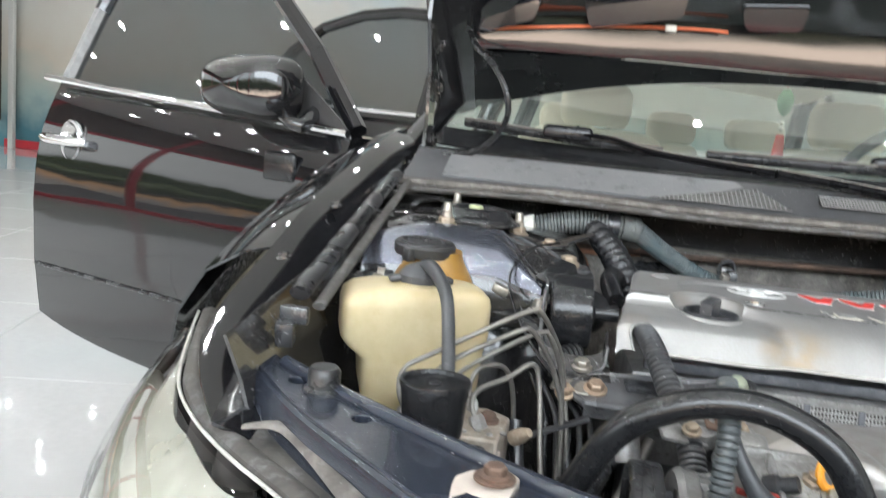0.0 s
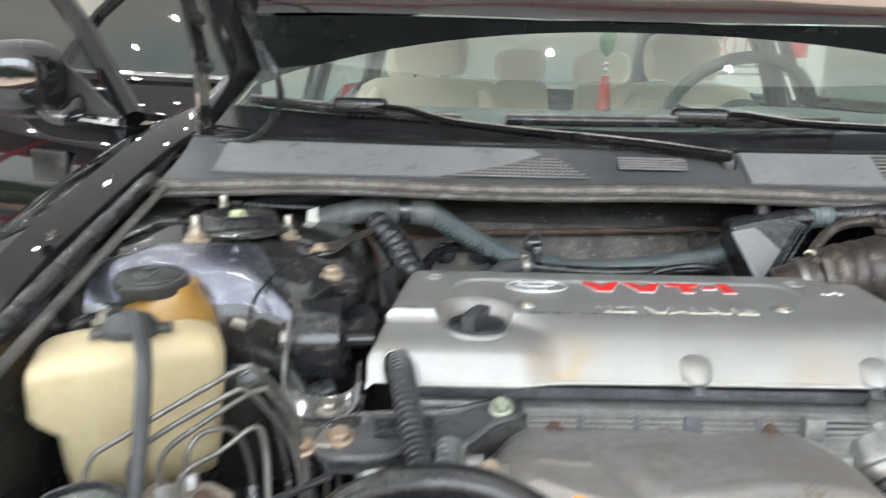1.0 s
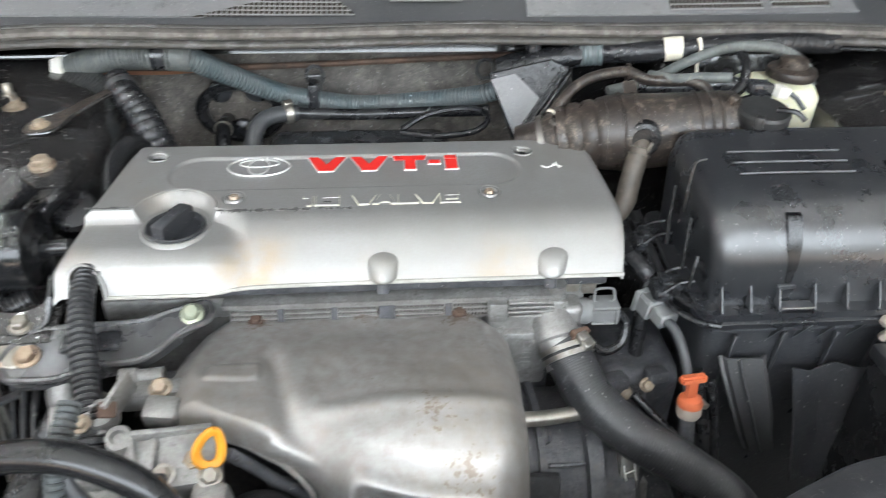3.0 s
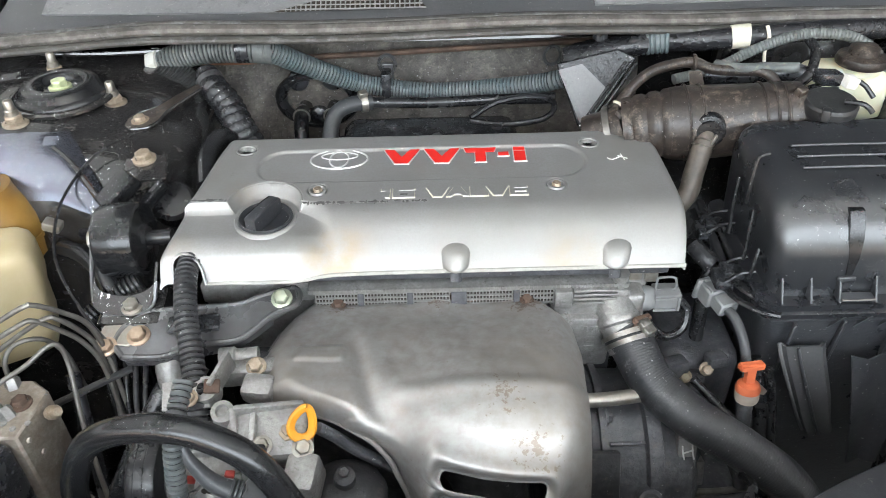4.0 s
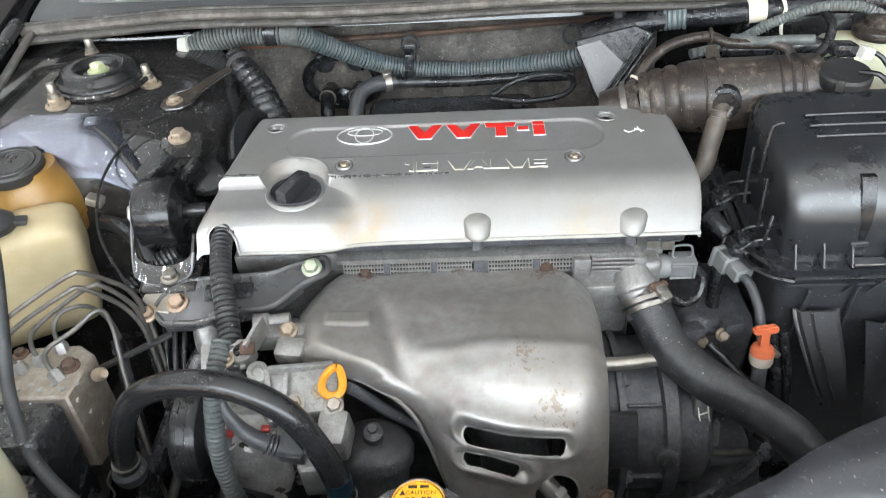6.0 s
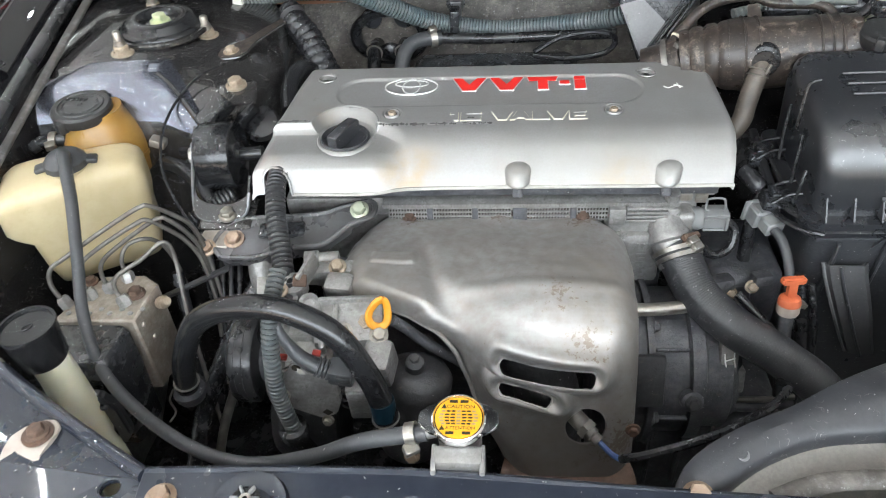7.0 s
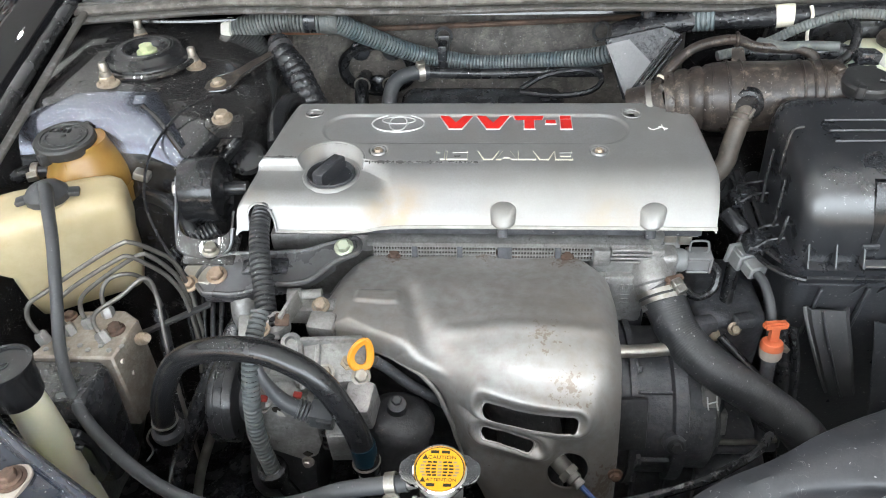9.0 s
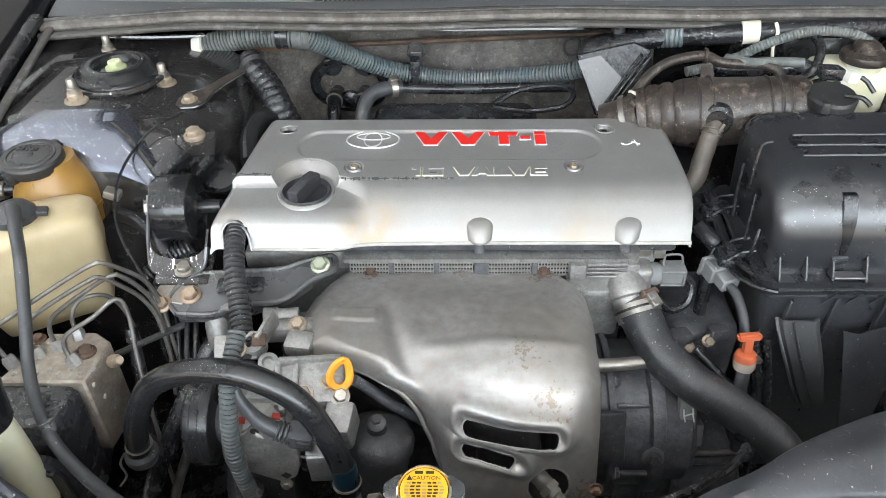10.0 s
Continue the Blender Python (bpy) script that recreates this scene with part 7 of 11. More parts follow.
def engine_mount():
    ob = thing("engine_mount", (-0.31, -0.05, 0.80), "black round engine mount in a steel hoop bracket", "engine mount")
    m = axis_pose((-0.343, -0.048, 0.856), (1, 0.02, 0.04))
    part("bush", lathe(bmesh.new(), [(0, 0.006), (0.030, 0.004), (0.0365, 0.006), (0.0380, 0.010), (0.0380, 0.042), (0.0370, 0.045), (0.034, 0.046), (0.033, 0.042), (0, 0.041)], m, 48), M["gloss"], ob, "glossy black steel sleeve")
    part("core", lathe(bmesh.new(), [(0, 0.03), (0.033, 0.03), (0.030, 0.043), (0.018, 0.045), (0.014, 0.048), (0.012, 0.050), (0, 0.050)], m, 36), M["gloss"], ob)
    part("shaft", lathe(bmesh.new(), [(0, 0.046), (0.008, 0.046), (0.008, 0.074), (0, 0.074)], m, 18), M["gloss"], ob)
    # flat strap down the outer end, round the foot and up again
    strap = [(-0.3455, -0.048, 0.880), (-0.3465, -0.060, 0.860), (-0.3455, -0.082, 0.835), (-0.3400, -0.100, 0.819), (-0.322, -0.108, 0.8145), (-0.300, -0.108, 0.8145), (-0.283, -0.099, 0.820), (-0.279, -0.086, 0.838)]
    rows = [[p + Vector((0, dy, dz)) for p in resample([Vector(q) for q in strap], 30)] for dy, dz in ((-0.004, -0.003), (0.012, 0.009))]
    part("strap", plate(bmesh.new(), rows, 0.0025), M["bay"], ob)
    part("strap_edge", sweep(bmesh.new(), [(x, y - 0.004, z - 0.003) for x, y, z in strap], 0.0018, 6, 0.008), M["steel"], ob, "bright line along the edge")
    bm = bmesh.new()
    box(bm, (-0.305, -0.100, 0.812), (0.06, 0.045, 0.006), (12, 0, 0), 0.002)
    part("foot", bm, M["bay"], ob)
    bolt(ob, (-0.303, -0.106, 0.8165), (0, -0.2, 1), 0.0068, M["zinc"])
    bolt(ob, (-0.347, -0.046, 0.857), (-1, -0.25, 0.1), 0.0075, M["zinc"])
    # stay bracket across to the head
    br = thing("mount_bracket", (-0.22, -0.115, 0.795), "dark steel bracket with bolts in front of the engine", "bracket")
    bm = bmesh.new()
    top = [(-0.300, -0.158, 0.800), (-0.312, -0.142, 0.803), (-0.306, -0.122, 0.808), (-0.284, -0.108, 0.812), (-0.25, -0.106, 0.814), (-0.20, -0.104, 0.816), (-0.178, -0.094, 0.817), (-0.145, -0.085, 0.819), (-0.141, -0.104, 0.815), (-0.165, -0.118, 0.812), (-0.192, -0.142, 0.805), (-0.23, -0.146, 0.803), (-0.262, -0.158, 0.800)]
    prism(bm, [Vector(p) for p in top], (0, 0.002, -0.008))
    bmesh.ops.bevel(bm, geom=[e for e in bm.edges], offset=0.0012, segments=1, affect="EDGES")
    part("plate", bm, M["steel"], br)
    part("rolled_rim", sweep(bmesh.new(), [(p[0], p[1], p[2] - 0.001) for p in top + top[:1]], 0.0032, 8, 0.006), M["steel"], br)
    bm = bmesh.new()
    low = [(-0.300, -0.1595, 0.799), (-0.262, -0.1595, 0.799), (-0.23, -0.1475, 0.802), (-0.192, -0.1435, 0.804), (-0.165, -0.1195, 0.811)]
    prism(bm, [Vector(p) for p in low] + [Vector(p) - Vector((0, -0.004, 0.014)) for p in low[::-1]], (0, 0.003, 0))
    part("lip", bm, M["steel"], br)
    bm = bmesh.new()
    box(bm, (-0.238, -0.127, 0.8115), (0.05, 0.020, 0.006), (10, 0, 4), 0.0028)
    part("raised_field", bm, M["plastic"], br)
    bolt(br, (-0.290, -0.136, 0.8055), (0, -0.35, 1), 0.0072, M["brass"])
    bolt(br, (-0.156, -0.100, 0.8175), (0, -0.5, 1), 0.0068, plain("mint_zinc", (0.40, 0.43, 0.33), 0.4, 0.6))
    bm = bmesh.new()
    box(bm, (-0.312, -0.132, 0.8045), (0.036, 0.024, 0.003), (10, 0, -12), 0.0008, 1)
    part("earth_tab", bm, M["zinc"], br, "bright earth tab")
    bolt(br, (-0.318, -0.146, 0.802), (0, -0.55, 1), 0.0062, M["brass"])
    part("earth_wire", sweep(bmesh.new(), [(-0.318, -0.143, 0.806), (-0.345, -0.12, 0.825), (-0.375, -0.08, 0.86), (-0.385, -0.02, 0.885), (-0.366, 0.04, 0.905), (-0.335, 0.075, 0.91)], 0.0016, 6, 0.015), M["rubber"], br)


engine_mount()


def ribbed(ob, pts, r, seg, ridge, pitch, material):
    """A split corrugated sleeve; a black inner tube paints shade into the grooves."""
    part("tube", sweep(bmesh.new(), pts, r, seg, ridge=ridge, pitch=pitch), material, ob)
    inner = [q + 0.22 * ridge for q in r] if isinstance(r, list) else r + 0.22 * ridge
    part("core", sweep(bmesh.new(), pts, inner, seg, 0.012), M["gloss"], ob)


def looms():
    ob = thing("wire_loom", (-0.22, -0.2, 0.7), "dusty ribbed wire loom down the engine front", "loom", "looms")
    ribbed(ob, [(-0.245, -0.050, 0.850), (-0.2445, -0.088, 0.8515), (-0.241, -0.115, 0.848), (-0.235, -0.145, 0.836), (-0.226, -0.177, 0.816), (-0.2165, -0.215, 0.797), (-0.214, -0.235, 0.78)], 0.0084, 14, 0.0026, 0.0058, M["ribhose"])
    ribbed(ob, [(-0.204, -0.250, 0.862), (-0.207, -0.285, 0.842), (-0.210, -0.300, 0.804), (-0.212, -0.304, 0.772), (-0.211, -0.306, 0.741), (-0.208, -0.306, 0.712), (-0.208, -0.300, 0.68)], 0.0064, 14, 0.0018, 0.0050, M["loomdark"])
    part("collar", lathe(bmesh.new(), [(0.0095, -0.012), (0.0140, -0.010), (0.0150, 0.0), (0.0140, 0.010), (0.0095, 0.012)], axis_pose((-0.208, -0.303, 0.694), (0, 0.2, -1)), 14), M["tape"], ob)
    part("tail", sweep(bmesh.new(), [(-0.208, -0.301, 0.69), (-0.203, -0.298, 0.665), (-0.198, -0.29, 0.63)], 0.008, 10, 0.01), M["tape"], ob)
    ob = thing("wire_loom", (-0.1, 0.32, 0.85), "long blue-grey ribbed wire loom along the firewall", "loom", "looms")
    path = [(-0.384, 0.298, 0.898), (-0.349, 0.298, 0.907), (-0.298, 0.298, 0.916), (-0.224, 0.298, 0.914), (-0.173, 0.318, 0.880), (-0.117, 0.333, 0.850), (-0.066, 0.338, 0.836), (-0.006, 0.333, 0.831), (0.07, 0.32, 0.840), (0.155, 0.29, 0.862), (0.19, 0.28, 0.88)]
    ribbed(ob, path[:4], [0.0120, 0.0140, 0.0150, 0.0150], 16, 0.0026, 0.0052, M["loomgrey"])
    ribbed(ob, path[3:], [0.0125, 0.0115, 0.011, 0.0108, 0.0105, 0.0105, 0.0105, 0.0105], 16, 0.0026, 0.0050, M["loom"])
    d = Vector((1, 0.05, -0.1))
    part("band", lathe(bmesh.new(), [(0.0165, -0.012), (0.018, -0.012), (0.018, 0.012), (0.0165, 0.012)], axis_pose((-0.230, 0.299, 0.9135), d), 20), M["loomgrey"], ob)
    part("band", lathe(bmesh.new(), [(0.0172, -0.008), (0.0182, -0.008), (0.0182, 0.008), (0.0172, 0.008)], axis_pose((-0.256, 0.298, 0.916), (1, 0, 0)), 20), M["plastic"], ob)
    bm = bmesh.new()
    lathe(bm, [(0.0125, -0.007), (0.0195, -0.007), (0.0205, 0.0), (0.0195, 0.007), (0.0125, 0.007)], axis_pose((-0.374, 0.297, 0.900), (1, -0.2, 0.25)), 9)
    box(bm, (-0.380, 0.288, 0.880), (0.016, 0.010, 0.012), (0, 20, 0), 0.003)
    part("clip", bm, M["white"], ob, "white plastic clip")
    part("clip", box(bmesh.new(), (-0.071, 0.335, 0.846), (0.014, 0.026, 0.036), bevel=0.003), M["plastic"], ob)
    # taped branch down behind the engine
    ob = thing("wire_branch", (-0.26, 0.19, 0.86), "wire branch wrapped in shiny black tape", "loom", "looms")
    part("tube", sweep(bmesh.new(), [(-0.288, 0.225, 0.915), (-0.277, 0.205, 0.906), (-0.260, 0.192, 0.888), (-0.246, 0.175, 0.866), (-0.232, 0.165, 0.84)], [0.013, 0.016, 0.0175, 0.018, 0.018], 16, ridge=0.0016, pitch=0.011), M["tape"], ob)
    part("clamp", lathe(bmesh.new(), [(0.0145, -0.006), (0.0172, -0.006), (0.0172, 0.006), (0.0145, 0.006)], axis_pose((-0.281, 0.212, 0.909), (0.5, -0.6, -0.5)), 18), M["gun"], ob)
    part("clamp", lathe(bmesh.new(), [(0.0145, -0.003), (0.0155, -0.003), (0.0155, 0.003), (0.0145, 0.003)], axis_pose((-0.268, 0.197, 0.897), (0.5, -0.5, -0.6)), 18), M["tape"], ob)


looms()


def rear_items():
    """Heater pipes, oval grommet and lines between the engine and the firewall."""
    ob = thing("heater_hose", (-0.13, 0.25, 0.83), "bent grey heater hose with clamp behind the engine", "hose")
    part("tube", sweep(bmesh.new(), [(-0.140, 0.20, 0.78), (-0.142, 0.215, 0.82), (-0.135, 0.24, 0.845), (-0.115, 0.255, 0.852), (-0.088, 0.265, 0.850)], 0.0105, 14, 0.008), M["greyhose"], ob)
    hose_clamp(ob, (-0.098, 0.262, 0.851), (1, 0.3, 0), 0.011, 0.009, M["zinc"], (0, -0.3, 1))
    part("pipe", sweep(bmesh.new(), [(-0.09, 0.265, 0.850), (-0.06, 0.27, 0.846), (0.0, 0.28, 0.84), (0.08, 0.28, 0.842), (0.16, 0.26, 0.852)], 0.0075, 12, 0.02), M["rubber"], ob)
    g = thing("firewall_grommet", (-0.20, 0.36, 0.83), "oval black rubber grommet with two heater pipes", "grommet")
    part("seat", ring(bmesh.new(), axis_pose((-0.175, 0.352, 0.815), (0, 1, 0.15)), 0.054, 0.009, 40, 10, 0.78), M["rubber"], g)
    for x, z in ((-0.200, 0.846), (-0.150, 0.846), (-0.175, 0.79)):
        part("swelling", lathe(bmesh.new(), [(0.016, 0), (0.015, 0.006), (0.009, 0.011), (0, 0.012)], axis_pose((x, 0.352, z), (0, -1, -0.1)), 18), M["plastic"], g)
    bm = bmesh.new()
    lathe(bm, [(0.0, 0.0), (0.047, 0.0), (0.05, 0.006)], axis_pose((-0.175, 0.358, 0.815), (0, -1, -0.15)) @ Matrix.Diagonal((1, 0.75, 1, 1)), 30)
    part("web", bm, M["firewall"], g)
    for x in (-0.196, -0.152):
        part("pipe", sweep(bmesh.new(), [(x, 0.36, 0.80), (x, 0.32, 0.805), (x + 0.002, 0.29, 0.79), (x + 0.003, 0.275, 0.75)], 0.0105, 12, 0.01), M["tape"] if x > -0.17 else M["rubber"], g)
        part("clip", ring(bmesh.new(), axis_pose((x, 0.318, 0.804), (0, 1, 0)), 0.0115, 0.0016, 18, 6), M["zinc"], g)
    ob = thing("intake_manifold", (0.02, 0.22, 0.75), "dark plastic intake manifold behind the engine", "manifold")
    bm = bmesh.new()
    box(bm, (-0.01, 0.235, 0.775), (0.24, 0.11, 0.09), bevel=0.02, seg=3)
    part("chamber", bm, M["plastic"], ob)
    for x in (-0.09, -0.03, 0.03, 0.09):
        part("runner", sweep(bmesh.new(), [(x, 0.22, 0.80), (x, 0.16, 0.815), (x, 0.11, 0.79)], 0.02, 12, 0.02), M["plastic"], ob)
    part("nipple", lathe(bmesh.new(), [(0, 0), (0.012, 0), (0.012, 0.012), (0.009, 0.016), (0, 0.016)], axis_pose((-0.118, 0.19, 0.825), (0, -0.7, 0.6)), 18), M["plastic"], ob)
    bm = bmesh.new()
    sweep(bm, [(0.045, 0.24, 0.836), (0.08, 0.255, 0.85), (0.13, 0.255, 0.858), (0.155, 0.235, 0.856), (0.14, 0.215, 0.845), (0.09, 0.215, 0.838), (0.045, 0.235, 0.834)], 0.004, 8, 0.012)
    part("bracket_wire", bm, M["tape"], ob)


rear_items()

# ---------------------------------------------------------------- passenger side of the bay
def strut_tower(side):
    """Pressed tower with a rubber top mount, three studs and a bright sloping face."""
    c = Vector((CX + side * 0.578, 0.172, 0.0))
    ob = thing("strut_tower", (c.x, c.y, 0.6), "black pressed strut tower with rubber mount and three studs", "strut tower", "strut towers")

    def X(x):
        return CX + side * (CX - x) if side > 0 else x

    bm = bmesh.new()
    top = [(-0.60, 0.30, 0.915), (-0.56, 0.08, 0.915), (-0.48, 0.062, 0.912), (-0.41, 0.066, 0.908), (-0.345, 0.085, 0.896), (-0.315, 0.16, 0.892), (-0.325, 0.28, 0.898), (-0.42, 0.34, 0.91), (-0.60, 0.345, 0.92)]
    mid = [(-0.60, 0.30, 0.905), (-0.572, 0.052, 0.895), (-0.49, 0.034, 0.888), (-0.40, 0.036, 0.880), (-0.325, 0.062, 0.868), (-0.29, 0.16, 0.865), (-0.30, 0.29, 0.87), (-0.41, 0.36, 0.88), (-0.60, 0.37, 0.89)]
    low = [(-0.62, 0.30, 0.80), (-0.59, 0.03, 0.80), (-0.50, -0.015, 0.79), (-0.385, -0.010, 0.78), (-0.315, 0.035, 0.77), (-0.28, 0.16, 0.77), (-0.285, 0.30, 0.77), (-0.40, 0.39, 0.77), (-0.62, 0.39, 0.78)]
    bot = [(x, y, 0.45) for x, y, z in low]
    loft(bm, [[Vector((X(x), y, z)) for x, y, z in resample_closed(r, 60)] for r in (bot, low, mid, top)])
    part("tower", bm, M["bay"], ob, smooth=50)
    # sloping front gusset, coloured pale blue above for mirrored daylight, black below
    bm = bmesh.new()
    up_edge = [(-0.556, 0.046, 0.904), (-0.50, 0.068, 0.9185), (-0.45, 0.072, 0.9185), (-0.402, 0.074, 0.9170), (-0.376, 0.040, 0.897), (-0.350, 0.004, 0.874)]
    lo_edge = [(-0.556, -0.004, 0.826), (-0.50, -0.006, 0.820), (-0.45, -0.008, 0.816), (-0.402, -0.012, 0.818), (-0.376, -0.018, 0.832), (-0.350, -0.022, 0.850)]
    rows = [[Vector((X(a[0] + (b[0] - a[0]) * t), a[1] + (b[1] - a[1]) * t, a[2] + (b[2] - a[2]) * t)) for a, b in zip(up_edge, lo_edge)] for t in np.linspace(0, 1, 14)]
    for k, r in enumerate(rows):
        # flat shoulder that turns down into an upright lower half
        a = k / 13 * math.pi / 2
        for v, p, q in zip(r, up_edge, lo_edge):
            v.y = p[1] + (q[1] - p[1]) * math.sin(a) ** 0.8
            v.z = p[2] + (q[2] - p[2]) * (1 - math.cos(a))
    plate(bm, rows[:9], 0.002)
    part("gusset", bm, M["apron"], ob, "smooth gusset coloured pale blue for mirrored daylight")
    bm = bmesh.new()
    plate(bm, rows[8:], 0.002)
    part("lower_gusset", bm, M["bay"], ob)
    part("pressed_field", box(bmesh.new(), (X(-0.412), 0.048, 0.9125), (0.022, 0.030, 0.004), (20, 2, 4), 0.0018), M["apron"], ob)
    bm = bmesh.new()
    sweep(bm, [(X(-0.41), 0.046, 0.912), (X(-0.39), 0.032, 0.902), (X(-0.365), 0.008, 0.884), (X(-0.348), -0.008, 0.872)], 0.004, 8, 0.01)
    part("bead", bm, M["bay"], ob)
    m = Matrix.Translation((c.x, c.y, 0.9135))
    part("mount_ring", lathe(bmesh.new(), [(0.050, 0), (0.0625, 0), (0.0625, 0.0035), (0.0605, 0.0055), (0.0565, 0.0055), (0.0555, 0.002), (0.050, 0.002)], m, 48), M["bay"], ob)
    part("mount_dome", lathe(bmesh.new(), [(0.0, 0.0), (0.0545, 0.0), (0.0550, 0.005), (0.0535, 0.008), (0.0500, 0.0095), (0.0480, 0.0105), (0.0455, 0.0165), (0.0405, 0.0195), (0.030, 0.0195), (0.0255, 0.0175), (0.0235, 0.010), (0, 0.008)], m, 48), M["gloss"], ob, smooth=60)
    part("mount_dish", lathe(bmesh.new(), [(0, 0.007), (0.020, 0.007), (0.022, 0.0105), (0.018, 0.0115), (0.012, 0.010), (0, 0.010)], m, 30), M["bay"], ob)
    # folded seams of the inner wing behind the tower
    for q in ([(-0.63, 0.262, 0.934), (-0.56, 0.268, 0.931), (-0.50, 0.270, 0.928), (-0.44, 0.280, 0.922), (-0.36, 0.300, 0.916)], [(-0.60, 0.315, 0.938), (-0.50, 0.320, 0.938), (-0.42, 0.330, 0.934), (-0.36, 0.340, 0.930)]):
        part("seam", sweep(bmesh.new(), [(X(x), y, z) for x, y, z in q], 0.0036, 8, 0.02), M["bay"], ob)
    bolt(ob, (c.x, c.y, 0.925), (0, 0, 1), 0.0085, plain("green_zinc", (0.62, 0.66, 0.40), 0.35, 0.5))
    for x, y, z in ((-0.477, 0.106, 0.912), (-0.389, 0.172, 0.902), (-0.482, 0.236, 0.914)):
        bolt(ob, (X(x), y, z), (0, 0, 1), 0.0092, M["stud"], stud=0.0)
        part("stud", lathe(bmesh.new(), [(0, 0.009), (0.0072, 0.009), (0.0068, 0.017), (0.0052, 0.018), (0.0052, 0.0275), (0.004, 0.029), (0, 0.029)], Matrix.Translation((X(x), y, z)), 12), M["zinc"], ob, "threaded stud with pale end")
    return ob


def resample_closed(pts, n):
    p = [Vector(q) for q in pts]
    out = resample(p + [p[0]], n + 1)
    return out[:-1]


strut_tower(-1)
strut_tower(1)


def coolant_tank():
    ob = thing("coolant_tank", (-0.465, -0.09, 0.74), "translucent cream coolant tank with grey hose cap", "tank")
    rings = []
    FL, FR, BR, BL = Vector((-0.529, -0.165)), Vector((-0.394, -0.087)), Vector((-0.416, -0.030)), Vector((-0.556, -0.084))
    for z, i, lx in ((0.742, 0.022, 0.020), (0.748, 0.008, 0.018), (0.775, 0.004, 0.016), (0.808, 0.003, 0.014), (0.820, 0.001, 0.004), (0.828, 0.0, 0.0), (0.857, 0.0, 0.0), (0.865, 0.0015, 0.0), (0.871, 0.006, 0.002), (0.875, 0.014, 0.006), (0.877, 0.030, 0.012)):
        c = (FL + FR + BR + BL) / 4
        q = []
        for k, p in enumerate((FL, FR, BR, BL)):
            v = p + Vector((lx, lx * 0.55)) * (1 if k in (0, 3) else 0) * 1.0
            q.append(v + (c - v).normalized() * i * 1.4)
        rings.append([Vector((p.x, p.y, z)) for p in rounded([(*v, 0) for v in q], 0.016, 5)])
    part("body", loft(bmesh.new(), rings), M["cream"], ob, smooth=60)
    part("neck", lathe(bmesh.new(), [(0, 0), (0.021, 0), (0.021, 0.008), (0, 0.008)], Matrix.Translation((-0.470, -0.097, 0.874)), 26), M["cream"], ob)
    c = part("cap", lathe(bmesh.new(), [(0, 0.004), (0.023, 0.004), (0.023, 0.011), (0.017, 0.018), (0.008, 0.022), (0, 0.023)], Matrix.Translation((-0.470, -0.097, 0.875)), 14), M["greyhose"], ob, "grey rubber cap")
    part("cap_tab", box(bmesh.new(), (-0.449, -0.089, 0.882), (0.02, 0.014, 0.006), (0, 10, 20), 0.002), M["greyhose"], c)
    part("cap_tab", box(bmesh.new(), (-0.491, -0.105, 0.882), (0.02, 0.014, 0.006), (0, -10, 20), 0.002), M["greyhose"], c)
    part("mount_lug", box(bmesh.new(), (-0.393, -0.035, 0.868), (0.018, 0.014, 0.01), (0, 20, 0), 0.002), M["zinc"], ob)
    h = thing("overflow_hose", (-0.3, -0.3, 0.78), "long thin grey overflow hose to the radiator cap", "hose")
    part("tube", sweep(bmesh.new(), [(-0.470, -0.097, 0.892), (-0.460, -0.110, 0.897), (-0.446, -0.138, 0.892), (-0.433, -0.167, 0.878), (-0.422, -0.21, 0.840), (-0.413, -0.25, 0.800), (-0.388, -0.29, 0.769), (-0.339, -0.33, 0.756), (-0.276, -0.37, 0.760), (-0.218, -0.39, 0.766), (-0.153, -0.405, 0.800), (-0.106, -0.412, 0.832), (-0.055, -0.413, 0.846)],
               [0.007, 0.007, 0.0066, 0.0062, 0.006, 0.006, 0.006, 0.006, 0.006, 0.006, 0.0062, 0.0066, 0.0066], 14, 0.01), M["greyhose"], h)
    hose_clamp(h, (-0.067, -0.413, 0.844), (1, 0, 0.25), 0.0072, 0.008, M["clamp"], (0, -0.8, -0.6))
    bolt(h, (-0.067, -0.422, 0.829), (0, -0.9, 0.3), 0.004, M["brass"])


coolant_tank()


